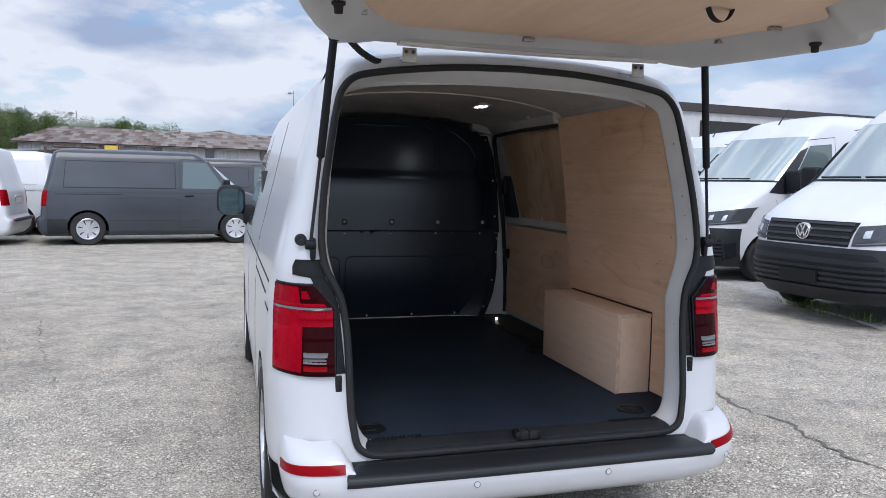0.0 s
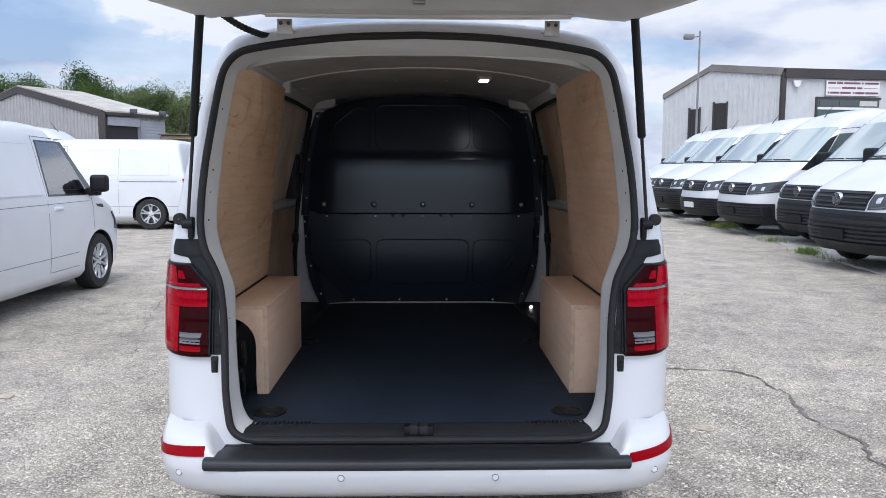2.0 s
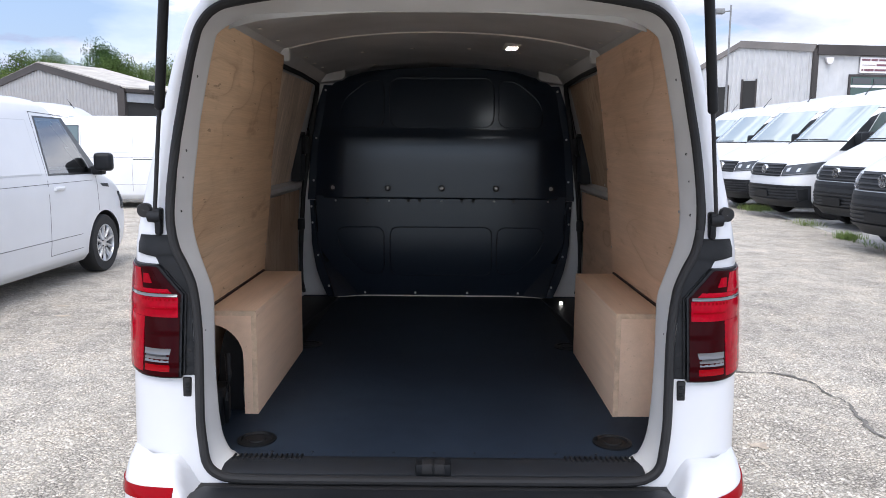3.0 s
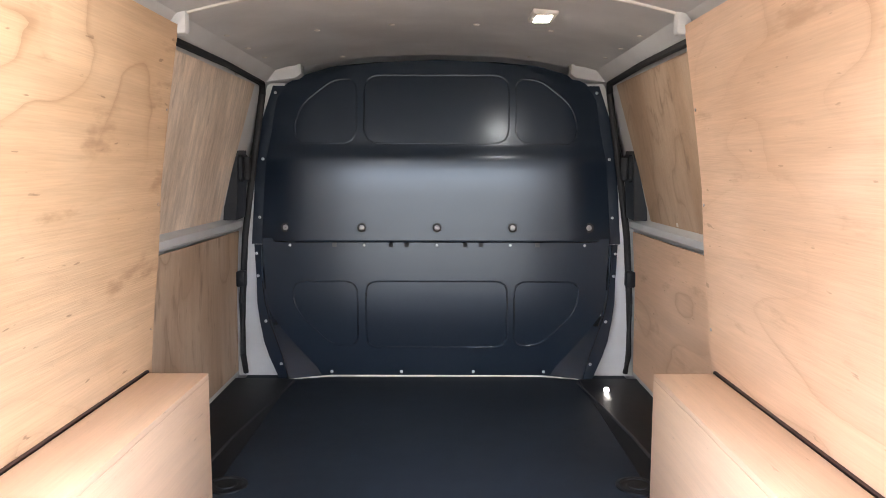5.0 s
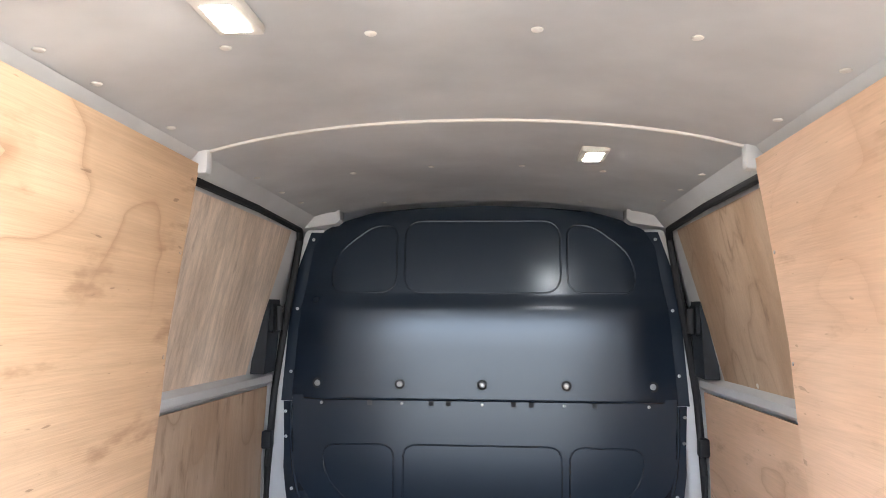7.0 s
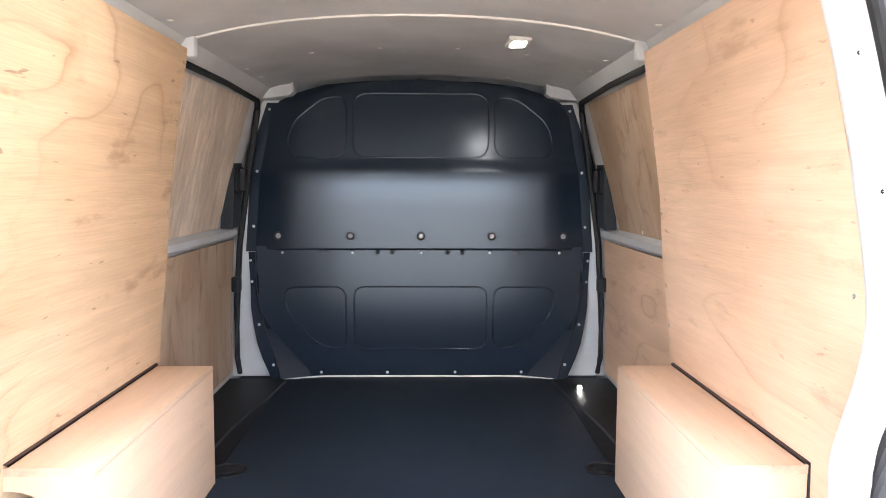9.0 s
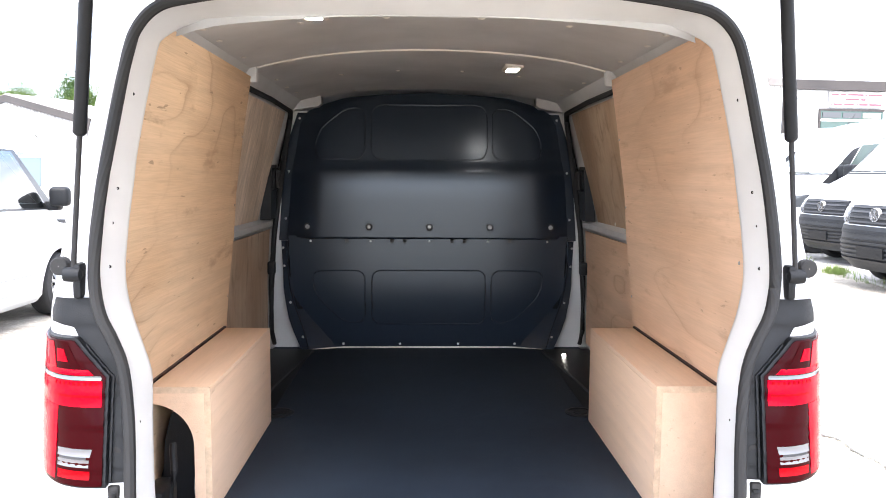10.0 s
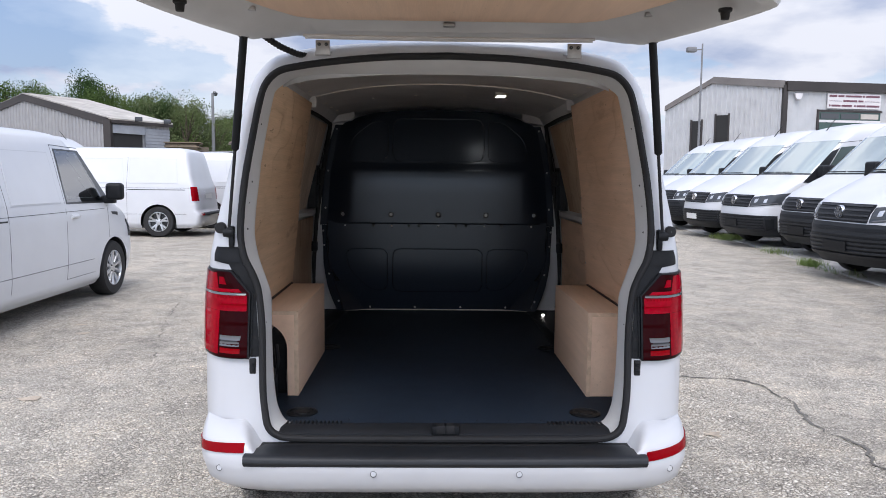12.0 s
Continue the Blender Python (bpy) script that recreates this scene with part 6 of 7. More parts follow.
crack([(-2.95, 5.9), (-2.75, 4.9), (-2.5, 3.9), (-2.3, 3.2)], 0.007, "fine crack in the tarmac")


def blotch(x, y, r, seed):
    bm = bmesh.new()
    n = 22
    vs = []
    for k in range(n):
        a = 2 * math.pi * k / n
        q = r * (0.75 + 0.5 * noise.noise(Vector((math.cos(a) * 1.5 + seed, math.sin(a) * 1.5, seed))))
        px, py = x + 1.4 * q * math.cos(a), y + 0.8 * q * math.sin(a)
        vs.append(bm.verts.new((px, py, 0.005 + 0.012 * noise.noise(Vector((px * 0.35, py * 0.35, 0))))))
    bm.faces.new(vs)
    tagged(part("ground_patch", bm, PATCH, smooth=False), "pale worn patch in the tarmac", "patch", kind="structure")


for i, (x, y, r) in enumerate(((-2.70, 2.10, 0.075), (1.63, 1.44, 0.055), (-1.29, 1.83, 0.03), (-3.3, 4.2, 0.06), (-3.5, 4.6, 0.05), (1.3, -0.4, 0.08))):
    blotch(x, y, r, i * 3.7)

small_van("white_van", "white panel van parked beside the yard lane", WHITE, by_wheel(-3.98, 6.53, 90, 0.93, 3.73, 1.0), "parked small vans", style="ten", size=1.0, squat=0.975, cabin=True)
small_van("white_van", "white panel van seen side-on with silver alloy wheels", WHITE, by_wheel(-6.45, 15.1, 181, -0.93, 0.73), "parked small vans", plate=True)
small_van("white_van", "white panel van parked behind another white van", WHITE, by_wheel(-6.1, 18.2, 181, -0.93, 0.73), "parked small vans")
small_van("grey_van", "dark grey long panel van with silver wheel trims", GREY, by_wheel(-4.0, 15.2, 9, 0.93, 0.73), "parked small vans", longer=0.02, style="trim")
small_van("dark_van", "dark van parked behind the long grey van", BLACKP, by_wheel(-2.2, 20.5, 8, 0.93, 0.73), "parked small vans")
ROW = [(5.25, 4.4), (6.05, 8.2), (7.1, 11.5), (6.9, 14.1), (6.95, 16.8), (7.1, 19.8), (7.3, 22.8)]
for i, (x, y) in enumerate(ROW):
    large_van("large_white_van", "tall white van with dark grey bumper parked nose out", place(x, y, 186, 0.03), i in (3, 4), i == 4, "row of tall vans")
for x, y in ((-9.3, 21.2), (-10.6, 24.0)):
    far_van = large_van("large_white_van", "tall white van parked side-on behind the small vans", place(x, y, 0))
    far_van.scale = (0.97, 0.97, 0.97)

# ---- sheds ----
CLAD = material("pale_cladding", (0.42, 0.43, 0.44), 0.5, grain=(2, 0.1), second=(0.42, 0.42, 0.42))
CLAD_G = material("grey_cladding", (0.27, 0.27, 0.275), 0.55, grain=(2, 0.12), second=(0.28, 0.28, 0.28))
DARKTRIM = material("brown_trim", (0.032, 0.026, 0.024), 0.5, grain=(6, 0.1))
ROOFING = material("weathered_roof_sheet", (0.46, 0.44, 0.40), 0.8, grain=(1.2, 0.35), second=(0.3, 0.27, 0.24))
RUSTROOF = material("rusty_roof_sheet", (0.225, 0.213, 0.203), 0.85, grain=(5.0, 0.4), second=(0.115, 0.070, 0.054))
mn, ml = RUSTROOF.node_tree.nodes, RUSTROOF.node_tree.links
r_info, r_ramp, r_mul = mn.new("ShaderNodeObjectInfo"), mn.new("ShaderNodeValToRGB"), mn.new("ShaderNodeMix")
r_el = r_ramp.color_ramp.elements
r_el[0].position, r_el[0].color, r_el[1].position, r_el[1].color = 0.0, (0.42, 0.30, 0.26, 1), 1.0, (1.30, 1.33, 1.35, 1)
r_el.new(0.35).color = (0.80, 0.66, 0.60, 1)
r_el.new(0.6).color = (1.0, 0.98, 0.96, 1)
r_mul.data_type, r_mul.blend_type = "RGBA", "MULTIPLY"
r_mul.inputs["Factor"].default_value = 1.0
r_base = mn["Principled BSDF"].inputs["Base Color"]
ml.new(r_base.links[0].from_socket, r_mul.inputs["A"])
ml.new(r_info.outputs["Random"], r_ramp.inputs["Fac"])
ml.new(r_ramp.outputs["Color"], r_mul.inputs["B"])
ml.new(r_mul.outputs["Result"], r_base)
# near-black colour of flat panels that stand for the shade inside openings
SHADOWED = material("interior_shade", (0.02, 0.02, 0.02), 0.9)
SHUTTER = material("grey_shutter", (0.33, 0.35, 0.38), 0.45, grain=(5, 0.1))
SIGNWHITE = material("sign_white", (0.58, 0.56, 0.56), 0.5)
SIGNRED = material("sign_red", (0.13, 0.05, 0.07), 0.5)
VERGE = material("grey_brown_trim", (0.17, 0.155, 0.145), 0.5, grain=(6, 0.1))
GREENGL = material("green_glass", (0.02, 0.055, 0.048), 0.1, coat=0.3)


def ribbed(a, b, z0, za, zb, pitch=0.30, depth=0.045, peak=None):
    """A standing wall of trapezoid sheet from a to b, with its top from za to zb, or up to a peak (t, z) between."""
    a, b = Vector((*a, 0)), Vector((*b, 0))
    d = (b - a).normalized()
    out = Vector((d.y, -d.x, 0))
    n = max(2, int((b - a).length / pitch))
    low, high = [], []
    for k in range(n):
        for f, o in ((0.0, 0), (0.55, 0), (0.65, 1), (0.9, 1)):
            t = min(1.0, (k + f) / n)
            p = a.lerp(b, t) + out * depth * o
            top = (za + (peak[1] - za) * t / peak[0] if t < peak[0] else peak[1] + (zb - peak[1]) * (t - peak[0]) / (1 - peak[0])) if peak else za + (zb - za) * t
            low.append((p.x, p.y, z0)), high.append((p.x, p.y, top))
    return grid([low, high])


def beam(a, b, w, h, out=0.1):
    """A straight trim board between two points, h high."""
    a, b = Vector(a), Vector(b)
    d = (b - a).normalized()
    side = Vector((d.y, -d.x, 0)).normalized() if abs(d.z) < 0.95 else Vector((1, 0, 0))
    up = Vector((0, 0, 1)) if abs(d.z) < 0.95 else Vector((0, 1, 0))
    bm = bmesh.new()
    rows = []
    for p in (a, b):
        rows.append([bm.verts.new(p + side * (out if s > 0 else out - w) + up * (h / 2 * u)) for s, u in ((1, 1), (1, -1), (-1, -1), (-1, 1))])
    for i in range(4):
        bm.faces.new((rows[0][i], rows[0][(i + 1) % 4], rows[1][(i + 1) % 4], rows[1][i]))
    bm.faces.new(rows[0]), bm.faces.new(rows[1][::-1])
    return bm


def panel_on(a, b, t0, t1, z0, z1, out, thick=0.08):
    """An upright rectangle on the wall from a to b."""
    a, b = Vector((*a, 0)), Vector((*b, 0))
    d = (b - a).normalized()
    o = Vector((d.y, -d.x, 0)) * out
    p, q = a.lerp(b, t0) + o, a.lerp(b, t1) + o
    return slab([[(p.x, p.y, z0), (q.x, q.y, z0)], [(p.x, p.y, z1), (q.x, q.y, z1)]], tuple(-o.normalized() * thick))


# workshop: ribbed gable wall and a flat fascia front
shop = thing("workshop", "pale ribbed metal workshop with a dark brown fascia", "building")
L, C, R = (15.6, 46.7), (21.1, 41.7), (50.0, 45.2)
part("gable_wall", ribbed(L, C, 0, 6.1, 7.1, peak=(0.42, 7.7)), CLAD, shop, smooth=False)
part("front_wall", ribbed(C, R, 0, 6.9, 6.9, 0.9, 0.02), CLAD, shop, smooth=False)
part("corner_trim", box(C[0] - 0.14, C[0] + 0.12, C[1] - 0.16, C[1] + 0.1, 0, 7.1), DARKTRIM, shop)
part("fascia", beam((C[0], C[1], 7.05), (R[0], R[1], 7.05), 0.3, 0.55, 0.25), DARKTRIM, shop, "dark brown fascia board")
mp = (L[0] + (C[0] - L[0]) * 0.42, L[1] + (C[1] - L[1]) * 0.42)
part("verge_trim", beam((*L, 6.1), (*mp, 7.7), 0.3, 0.32, 0.15), VERGE, shop)
part("verge_trim", beam((*mp, 7.7), (*C, 7.15), 0.3, 0.42, 0.15), VERGE, shop)
part("roof", slab([[(L[0], L[1], 6.1), (L[0] + 30, L[1] + 20, 6.1)], [(mp[0], mp[1], 7.75), (mp[0] + 30, mp[1] + 20, 7.75)], [(C[0], C[1], 7.1), (C[0] + 30, C[1] + 4, 7.1)]], (0, 0, 0.1)), ROOFING, shop)
for t0, t1, zt in ((0.25, 0.33, 5.2), (0.46, 0.56, 5.5)):
    d = part("wall_opening", panel_on(L, C, t0, t1, 0.2, zt, 0.06), SHADOWED, shop, "flat dark panel standing for the shade in an open doorway")
    part("door_frame", panel_on(L, C, t0 - 0.015, t0, 0.2, zt + 0.1, 0.10), DARKTRIM, d)
    part("door_frame", panel_on(L, C, t1, t1 + 0.012, 0.2, zt + 0.1, 0.10), DARKTRIM, d)
win = part("office_window", panel_on(C, R, 0.075, 0.215, 2.0, 5.62, 0.06), GREENGL, shop, "dark office window with top lights")
part("frame", panel_on(C, R, 0.072, 0.218, 5.60, 5.72, 0.10), DARKTRIM, win)
part("frame", panel_on(C, R, 0.072, 0.076, 2.0, 5.62, 0.10), DARKTRIM, win)
for k in range(3):
    part("top_light", panel_on(C, R, 0.080 + 0.045 * k, 0.120 + 0.045 * k, 5.20, 5.50, 0.09), LAMPDARK if k < 2 else ROOFING, win)
part("transom", panel_on(C, R, 0.076, 0.215, 4.98, 5.12, 0.09), SIGNWHITE, win)
part("blind", panel_on(C, R, 0.077, 0.090, 2.0, 4.96, 0.08), GREENGL, win)
sign = part("sign_board", panel_on(C, R, 0.092, 0.212, 5.80, 6.68, 0.14, 0.06), SIGNWHITE, shop, "white sign board with dark red lettering bars")
for t0, t1, z0, z1 in ((0.0955, 0.1125, 6.44, 6.61), (0.1155, 0.1285, 6.44, 6.61), (0.1315, 0.1675, 6.44, 6.61), (0.1705, 0.1745, 6.44, 6.61), (0.1775, 0.2085, 6.44, 6.61), (0.127, 0.158, 6.16, 6.33), (0.161, 0.172, 6.16, 6.33), (0.096, 0.124, 6.225, 6.26), (0.176, 0.208, 6.225, 6.26), (0.0955, 0.0985, 5.87, 6.05), (0.101, 0.121, 5.87, 6.05), (0.1235, 0.147, 5.87, 6.05), (0.152, 0.155, 5.87, 6.05), (0.1575, 0.1775, 5.87, 6.05), (0.1800, 0.2085, 5.87, 6.05)):
    part("lettering_bar", panel_on(C, R, t0, t1, z0 + 0.25 * (z1 - z0), z1 - 0.15 * (z1 - z0), 0.16, 0.03), SIGNRED, sign)
part("alarm_box", prism([(21.62, 6.62), (22.08, 6.62), (22.02, 6.36), (21.94, 6.26), (21.76, 6.26), (21.68, 6.36)], 41.5, 41.68), SIGNWHITE, shop, "white alarm box")
part("roller_opening", panel_on(C, R, 0.33, 0.56, 0.2, 6.2, 0.06), SHADOWED, shop, "flat dark panel standing for the shade in an open roller door")

# grey shed with a shutter
shed = thing("shed", "grey ribbed metal shed with a pale sheet roof", "building")
K = Vector((-19.1, 42.7, 0))
dg, dr = Vector((-0.87, 0.49, 0)), Vector((0.49, 0.87, 0))
P, Q = K + dg * 8, K + dg * 16
K2, P2, Q2 = K + dr * 4.6, P + dr * 4.6, Q + dr * 4.6
EA, RI = 4.68, 6.42
part("gable_wall", ribbed((Q.x, Q.y), (K.x, K.y), 0, EA, EA, 0.32, 0.05, peak=(0.5, RI)), CLAD_G, shed, smooth=False)
part("side_wall", ribbed((K.x, K.y), (K2.x, K2.y), 0, EA, EA, 0.32, 0.03), CLAD_G, shed, smooth=False)
part("roof", slab([[(p.x, p.y, z) for p, z in ((Q - dg * -0.3, EA), (P, RI + 0.08), (K - dg * 0.35, EA - 0.02))], [(p.x, p.y, z) for p, z in ((Q2, EA), (P2, RI + 0.08), (K2 - dg * 0.35, EA - 0.02))]], (0, 0, 0.1)), ROOFING, shed, "pale weathered sheet roof", smooth=False)
part("verge_trim", beam((P.x, P.y, RI - 0.12), (K.x, K.y, EA - 0.12), 0.2, 0.44, 0.12), DARKTRIM, shed)
part("verge_trim", beam((Q.x, Q.y, EA - 0.12), (P.x, P.y, RI - 0.12), 0.2, 0.44, 0.12), DARKTRIM, shed)
part("corner_trim", box(K.x - 0.22, K.x + 0.2, K.y - 0.2, K.y + 0.2, 0, EA), DARKTRIM, shed)
ka, kb = (K.x, K.y), (K2.x, K2.y)
part("shutter_opening", panel_on(ka, kb, 0.06, 0.52, 0.1, 3.9, 0.08), SHADOWED, shed, "flat dark panel standing for the shade in an open doorway")
part("shutter_box", panel_on(ka, kb, 0.04, 0.54, 3.9, 4.4, 0.2), SHUTTER, shed)
sh = part("roller_shutter", panel_on(ka, kb, 0.56, 0.98, 0.1, 4.3, 0.10), SHUTTER, shed, "closed grey roller shutter")
for k in range(21):
    part("slat", panel_on(ka, kb, 0.56, 0.98, 0.15 + 0.2 * k, 0.29 + 0.2 * k, 0.14, 0.05), SHUTTER, sh)
part("gutter", beam((K.x, K.y, EA - 0.1), (K2.x, K2.y, EA - 0.1), 0.2, 0.18, 0.35), DARKTRIM, shed)
for t in (0.38, 0.86):
    p = K.lerp(K2, t)
    part("floodlight", box(p.x + 0.3, p.x + 0.72, p.y - 0.45, p.y - 0.25, EA - 0.02, EA + 0.26, 0.03), LAMPDARK, shed)

# long low building with a rusty roof, and one behind it
rusty = thing("long_shed", "long low shed with a rust-streaked sheet roof", "building")
part("wall", ribbed((-14.5, 54), (5.5, 58), 0, 3.8, 3.8, 0.5, 0.04), CLAD_G, rusty, smooth=False)
roof = part("roof", slab([[(-14.9, 53.6, 3.70), (5.8, 57.6, 3.70)], [(-13.2, 60, 5.05), (5.2, 64, 5.05)]], (0, 0, 0.04)), RUSTROOF, rusty, "rust-streaked corrugated roof", smooth=False)
sheet = bmesh.new()
grid([[(0.98 * k / 12, v, 0.05 + 0.02 * (k % 2)) for k in range(13)] for v in (0.0, 1.05)], sheet)
sheet_mesh = bpy.data.meshes.new("roof_sheet")
sheet.to_mesh(sheet_mesh)
sheet.free()
sheet_mesh.materials.append(RUSTROOF)
ra, rb, rc, rd = Vector((-14.9, 53.6, 3.75)), Vector((5.8, 57.6, 3.75)), Vector((-13.2, 60, 5.1)), Vector((5.2, 64, 5.1))
for row in range(7):
    for k in range(40):
        p, q = ra.lerp(rb, k / 40).lerp(rc.lerp(rd, k / 40), row / 7), ra.lerp(rb, (k + 1) / 40).lerp(rc.lerp(rd, (k + 1) / 40), row / 7)
        top = ra.lerp(rb, k / 40).lerp(rc.lerp(rd, k / 40), (row + 1) / 7)
        ex, ey = (q - p), (top - p)
        o = new("roof_sheet", sheet_mesh)
        o.parent = roof
        ez = ex.cross(ey).normalized()
        o.matrix_basis = Matrix(((ex.x, ey.x, ez.x, p.x), (ex.y, ey.y, ez.y, p.y), (ex.z, ey.z, ez.z, p.z + 0.01 * row), (0, 0, 0, 1)))
for t in (0.25, 0.42, 0.6, 0.8, 0.93):
    part("window", panel_on((-14.5, 54), (5.5, 58), t, t + 0.03, 2.6, 3.7, 0.1), LAMPDARK, rusty)
far_shed = thing("far_shed", "far grey gabled shed behind the rusty roof", "building")
part("wall", ribbed((-6, 78), (4, 80), 0, 5.7, 5.4, 0.6, 0.05, peak=(0.45, 6.4)), CLAD_G, far_shed, smooth=False)
part("roof", slab([[(-6, 78, 5.7), (-4, 95, 5.7)], [(-1.5, 78.9, 6.45), (0, 96, 6.45)], [(4, 80, 5.4), (6, 97, 5.4)]], (0, 0, 0.1)), ROOFING, far_shed)


POLE = material("galvanised_pole", (0.20, 0.205, 0.21), 0.5, grain=(8, 0.15))


def post(name, label, x, y, h, lamp=True, r=0.07, flip=1):
    p = thing(name, label, "lamp" if lamp else "pole", at=pose(x, y, 0))
    part("pole", tube([(0, 0, 0), (0, 0, h * 0.5), (0, 0, h)], [r, r * 0.85, r * 0.6], 10), POLE, p)
    if lamp:
        part("arm", tube([(0, 0, h - 0.22), (-0.3, 0, h - 0.25)], 0.025, 6), POLE, p)
        part("lamp_head", box(-0.62, -0.25, -0.14, 0.14, h - 0.34, h - 0.14, 0.04), POLE, p)
    return p


post("street_lamp", "tall grey lamp post with a floodlight head", 10.8, 27.2, 6.85, True, 0.052)
yard_pole = post("yard_pole", "grey pole with a camera dome beside the trees", -16.4, 55.2, 7.6, False, 0.15)
part("bracket", tube([(0, 0, 7.45), (0.10, -0.05, 7.75), (0.26, -0.1, 7.72)], 0.04, 6), POLE, yard_pole)
part("camera_dome", lathe([(0.001, -0.26), (0.10, -0.24), (0.15, -0.12), (0.15, 0.0), (0.001, 0.02)], "z", 14, (0.26, -0.1, 7.66)), LAMPDARK, yard_pole, "dark camera dome")
for x, y, h in ((-17.7, 70.3, 7.5), (-13.8, 71.1, 7.3), (6.0, 80, 11.0), (10, 84, 9.5)):
    post("street_lamp", "thin grey lamp post in the distance", x, y, h, True, 0.06)

# pallets and scrap along the far edge
PALLET = material("weathered_pallet_wood", (0.22, 0.175, 0.125), 0.8, grain=(12, 0.4))
RUSTY = material("rusty_steel", (0.10, 0.065, 0.048), 0.8, grain=(9, 0.4))
YELLOW = material("yellow_paint", (0.55, 0.40, 0.03), 0.5, grain=(6, 0.2))


def pallet_stack(x, y, count, turn):
    p = thing("pallet_stack", "stack of weathered wooden pallets", "pallets", "pallet stacks", pose(x, y, 0, 0, 0, turn))
    for k in range(count):
        z = 0.15 * k
        part("deck", box(-0.6, 0.6, -0.5, 0.5, z + 0.11, z + 0.14), PALLET, p)
        for yy in (-0.45, 0, 0.45):
            part("bearer", box(-0.6, 0.6, yy - 0.05, yy + 0.05, z, z + 0.108), PALLET, p)


for i, (x, y, c) in enumerate(((-16.0, 41, 17), (-14.9, 41.4, 16), (-9, 50, 14), (-6.5, 50.5, 18), (-15.5, 48, 22), (1.5, 52, 16))):
    pallet_stack(x, y, c, 12 * i)
rack = thing("steel_rack", "rusty steel storage rack with stacked lengths", "rack", at=pose(-12.5, 47.5, -0.6, 0, 0, 8))
for x in (-5, -3, -1, 1, 3, 5):
    part("upright", box(x - 0.08, x + 0.08, -0.08, 0.08, 0, 3.75 + 0.09 * x), RUSTY, rack)
for z in (2.4, 3.2):
    part("beam", box(-5.2, 5.2, -0.1, 0.1, z, z + 0.14), RUSTY, rack)
    part("stock", tube([(-4.6, 0.3, z + 0.25), (4.0, 0.3, z + 0.22)], 0.12, 8), POLE, rack)
stack = random.Random(21)
for x0, x1, z0, n in ((1.5, 3.6, 3.34, 6), (-5.5, -2.4, 3.34, 9), (-2.0, 0.8, 2.54, 5), (3.8, 5.0, 2.54, 7), (-5.0, -1.0, 2.54, 4)):
    for k in range(n):
        a, b = x0 + stack.uniform(-0.15, 0.2), x1 + stack.uniform(-0.35, 0.2)
        part("stacked_board", box(a, b, -0.7 + stack.uniform(-0.1, 0.1), 0.5, z0 + 0.095 * k, z0 + 0.095 * k + stack.uniform(0.045, 0.08)), PALLET if stack.random() < 0.6 else RUSTY, rack)
for k in range(7):
    z = stack.choice((2.45, 3.25, 3.40))
    x = stack.uniform(-4.5, 0)
    part("loose_pipe", tube([(x, -0.3 + 0.07 * k, z + 0.12), (x + stack.uniform(2.5, 5.0), -0.3 + 0.07 * k, z + stack.uniform(0.05, 0.3))], stack.uniform(0.03, 0.07), 7), POLE if k % 2 else RUSTY, rack)
crate = thing("steel_crate", "yellow painted steel crate on the storage rack", "crate", at=pose(-12.5, 47.5, -0.6, 0, 0, 8))
part("crate_body", box(4.25, 5.0, -0.45, 0.35, 3.36, 4.02, 0.02), YELLOW, crate)
for x in (4.27, 4.93):
    part("skid", box(x, x + 0.05, -0.45, 0.35, 3.34, 3.36), RUSTY, crate)
fence = thing("palisade_fence", "grey steel palisade fence at the yard's far edge", "fence")
bm = bmesh.new()
for k in range(150):
    x = -26 + 0.26 * k
    box(x, x + 0.07, 49.6 + 0.06 * x, 49.62 + 0.06 * x, 0, 2.4, bm=bm)
tagged(part("pales", bm, ZINC, fence), kind="stuff")
for z in (0.5, 2.0):
    part("rail", beam((-26, 49.65 - 1.56, z), (13, 49.65 + 0.78, z), 0.05, 0.08, 0.0), ZINC, fence)

# ---- trees and grass ----
BARK = material("bark", (0.09, 0.07, 0.05), 0.9, grain=(8, 0.4), bump=0.5, bump_scale=20)


def leaf_material(name, a, b):
    m = material(name, a, 0.75, grain=(0.9, 0.45), second=b, spec=0.08)
    return m


LEAF = [leaf_material("leaf_dark", (0.040, 0.076, 0.024), (0.028, 0.054, 0.017)), leaf_material("leaf_mid", (0.074, 0.115, 0.032), (0.052, 0.086, 0.025)), leaf_material("leaf_light", (0.105, 0.145, 0.040), (0.078, 0.11, 0.031)), leaf_material("leaf_willow", (0.12, 0.152, 0.066), (0.088, 0.115, 0.049))]


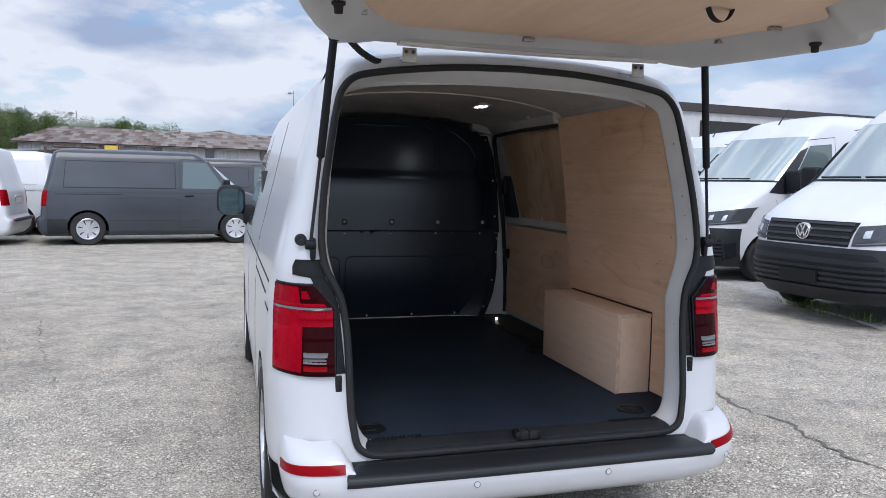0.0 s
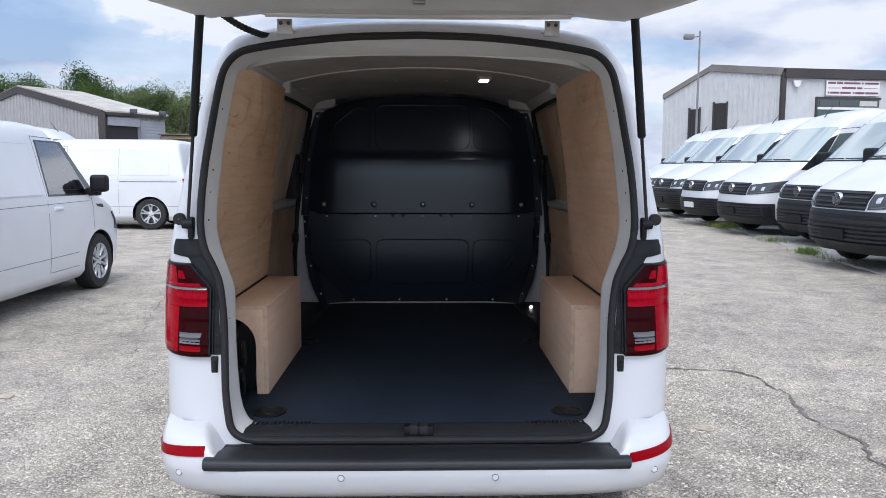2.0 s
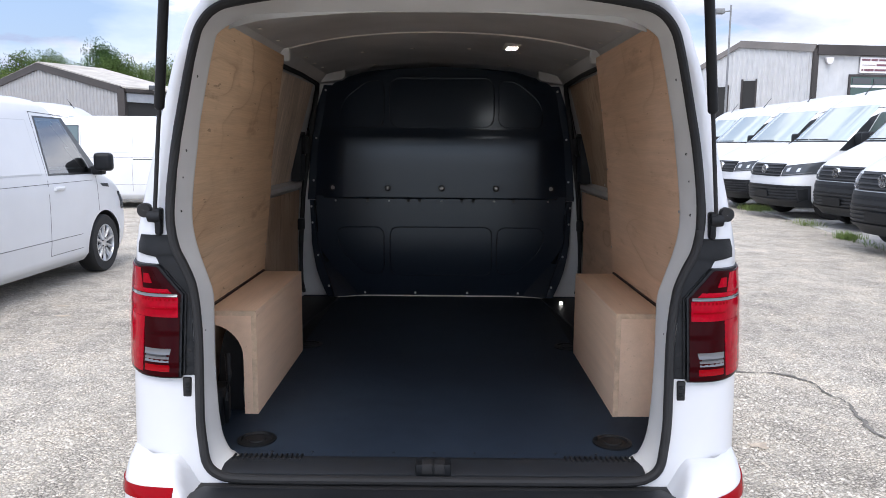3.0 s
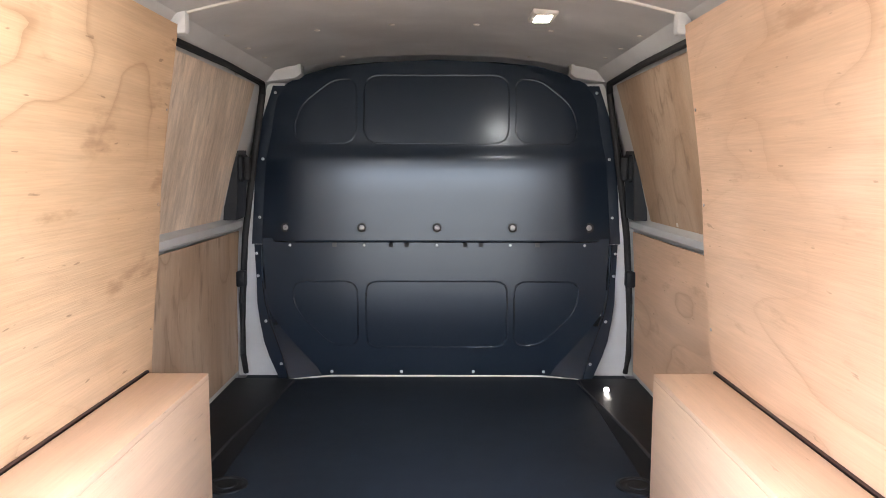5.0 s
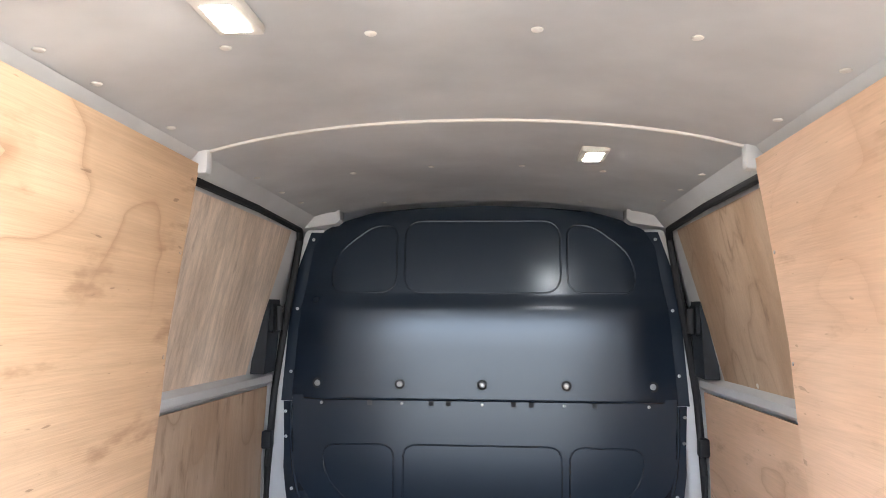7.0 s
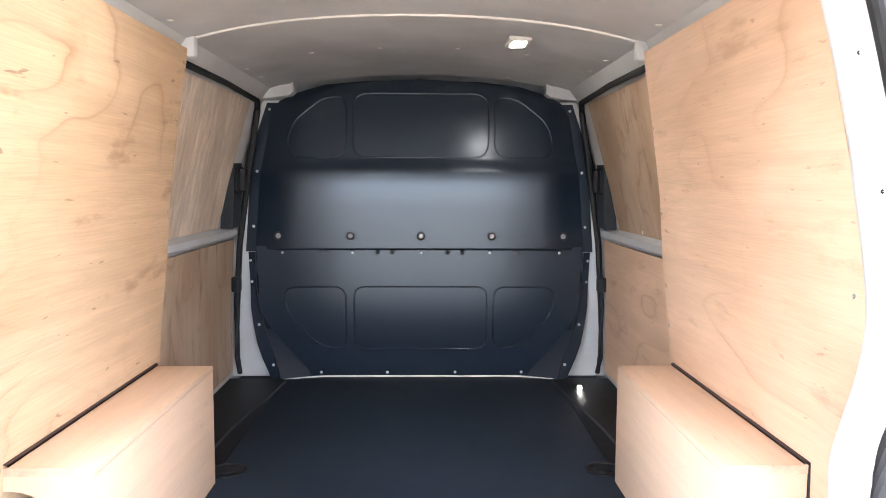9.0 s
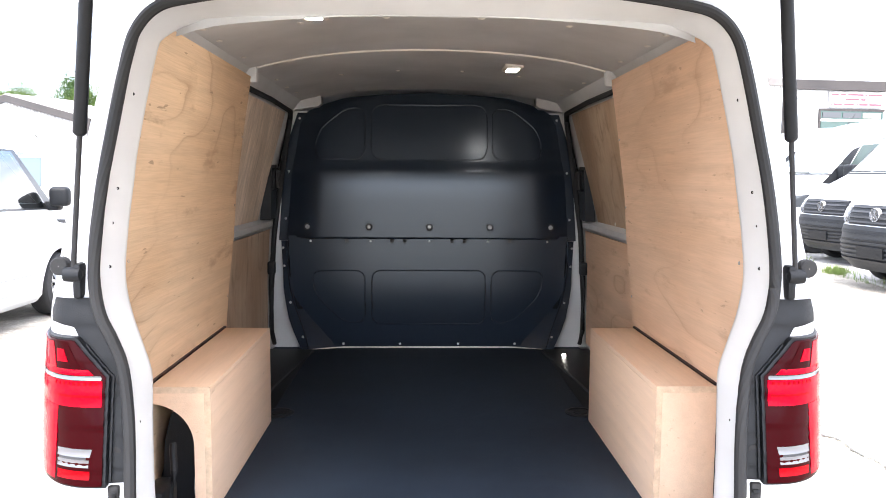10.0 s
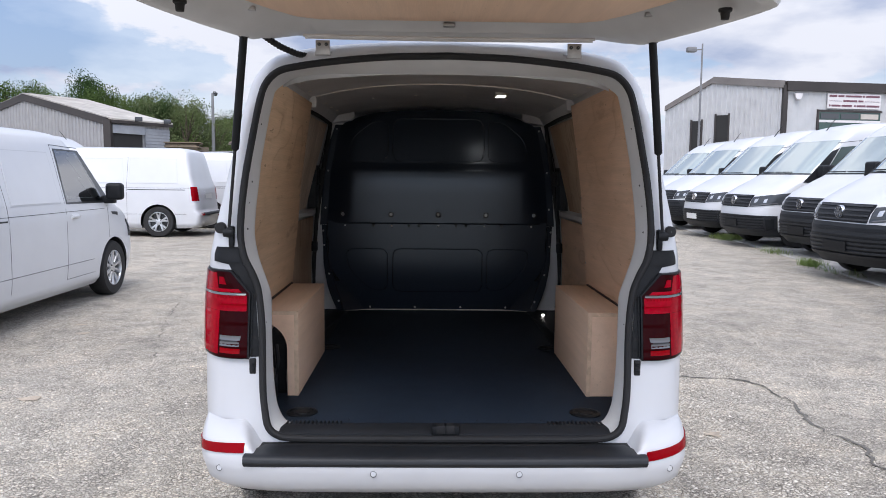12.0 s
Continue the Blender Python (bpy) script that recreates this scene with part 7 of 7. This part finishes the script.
def tree(h, r, mat, seed, leaves=2600, airy=1.0):
    """A tapered trunk with limbs, and a crown of leaf clumps with gaps and an uneven outline."""
    rnd = random.Random(seed)
    t = thing("tree", "broad green leafy tree at the yard's edge", "tree", "tree belt")
    wood = tube([(0, 0, -0.3), (0.1, 0, h * 0.3), (0.05, 0.1, h * 0.6), (0, 0, h * 0.85)], [h * 0.03, h * 0.022, h * 0.014, h * 0.004], 8)
    lobes = []
    for k in range(16):
        a, f = rnd.uniform(0, 6.28), rnd.uniform(0.25, 0.92)
        reach = r * (0.85 - 0.55 * abs(f - 0.45)) * rnd.uniform(0.45, 0.95)
        c = Vector((math.cos(a) * reach, math.sin(a) * reach, h * f))
        tube([(0, 0, h * f * 0.6), c * 0.6 + Vector((0, 0, h * f * 0.28)), c], [h * 0.012, h * 0.007, h * 0.003], 5, wood)
        lobes.append((c, r * rnd.uniform(0.26, 0.46)))
    lobes.append((Vector((0, 0, h * 0.86)), r * 0.42))
    lobes.append((Vector((0, 0, h * 0.6)), r * 0.6))
    part("trunk", wood, BARK, t)
    verts, faces = [], []
    for _ in range(leaves):
        c, q = lobes[rnd.randrange(len(lobes))]
        d = Vector((rnd.gauss(0, 1), rnd.gauss(0, 1), rnd.gauss(0, 0.85))).normalized() * q * (rnd.random() ** 0.4) * airy
        p = c + d
        if p.z < h * 0.12:
            continue
        s = rnd.uniform(0.055, 0.11) * h / 10
        e1 = Vector((rnd.gauss(0, 1), rnd.gauss(0, 1), rnd.gauss(0, 1))).normalized()
        e2 = e1.cross(Vector((rnd.gauss(0, 1), rnd.gauss(0, 1), rnd.gauss(0, 1)))).normalized()
        i = len(verts)
        verts += [p - e1 * s, p + e2 * s * 0.6, p + e1 * s, p - e2 * s * 0.6]
        faces.append((i, i + 1, i + 2, i + 3))
    me = bpy.data.meshes.new("crown")
    me.from_pydata([tuple(v) for v in verts], [], faces)
    me.materials.append(mat)
    crown = new("crown", me)
    crown.parent = t
    tagged(crown, kind="stuff")
    return t


protos = [tree(10, 4.2, LEAF[0], 1, 17000), tree(9.5, 4.0, LEAF[1], 2, 14500), tree(9, 3.6, LEAF[2], 3, 13000), tree(10, 3.4, LEAF[3], 4, 9500, 1.15), tree(9, 4.4, LEAF[1], 5, 14500)]
spots = [(0, -31.2, 66, 1.06)]
rnd = random.Random(9)
for k in range(34):
    b = radians(-46 + 52 * k / 33 + rnd.uniform(-0.8, 0.8))
    d = rnd.uniform(82, 112)
    spots.append((rnd.choice((0, 1, 1, 2, 4)), math.sin(b) * d, math.cos(b) * d, curve([(0, 0.98), (17, 0.93), (21, 0.88), (26, 0.82), (28, 0.66), (33, 0.28)], k) * rnd.uniform(0.88, 1.08) * d / 95))
for k, x, y, s in ((0, -21.3, 57, 0.72), (3, -20.6, 56, 0.80), (3, -18.7, 56, 0.78), (3, -17.0, 58, 0.66), (1, -15.4, 62, 0.66), (2, -41, 60, 0.85), (2, -37, 62, 0.82), (2, -45, 62, 0.95), (1, -29, 64, 0.93), (4, -26.5, 63, 0.86), (1, -23.5, 62, 0.80), (2, -31, 72, 0.98), (4, -36.5, 70, 1.0), (1, -27.5, 74, 0.98), (2, -24.5, 72, 0.9), (1, -40, 72, 1.08), (2, -20.5, 50, 0.42), (2, -16.2, 47, 0.4)):
    spots.append((k, x, y, s))
used = set()
for k, x, y, s in spots:
    m = pose(x, y, 0, 0, 0, (x * 57) % 360)
    if k not in used:
        used.add(k)
        protos[k].matrix_basis = m
        t = protos[k]
    else:
        t = copy_thing(protos[k], m)
    slim = 0.68 if s > 1.05 and y < 70 else 0.92
    t.scale = (s * slim, s * slim, s)
GRASS = material("grass_blades", (0.10, 0.17, 0.03), 0.7, grain=(6, 0.4), second=(0.16, 0.18, 0.05))


def tuft(x, y, rx, ry, count, seed):
    rnd = random.Random(seed)
    verts, faces = [], []
    for _ in range(count):
        px, py = x + rnd.gauss(0, rx), y + rnd.gauss(0, ry)
        hgt, a, lean = rnd.uniform(0.04, 0.16), rnd.uniform(0, 6.28), rnd.uniform(0.01, 0.09)
        w = rnd.uniform(0.003, 0.006)
        i = len(verts)
        ca, sa = math.cos(a), math.sin(a)
        verts += [(px - w * sa, py + w * ca, 0), (px + w * sa, py - w * ca, 0), (px + lean * 0.5 * ca + w * sa, py + lean * 0.5 * sa - w * ca, hgt * 0.6), (px + lean * ca, py + lean * sa, hgt)]
        faces += [(i, i + 1, i + 2), (i, i + 2, i + 3)]
    me = bpy.data.meshes.new("grass_tuft")
    me.from_pydata(verts, [], faces)
    me.materials.append(GRASS)
    tagged(new("grass_tuft", me), "tuft of green grass on the concrete edge", "grass", "grass tufts", kind="stuff")


for i, (x, y, rx, ry, n) in enumerate(((7.6, 15.9, 0.17, 0.35, 1500), (6.75, 10.2, 0.08, 0.14, 420), (7.1, 12.3, 0.08, 0.3, 160), (6.2, 5.3, 0.10, 0.22, 300), (5.95, 4.3, 0.05, 0.5, 90), (6.6, 9.0, 0.05, 0.5, 90))):
    tuft(x, y, rx, ry, n, i)
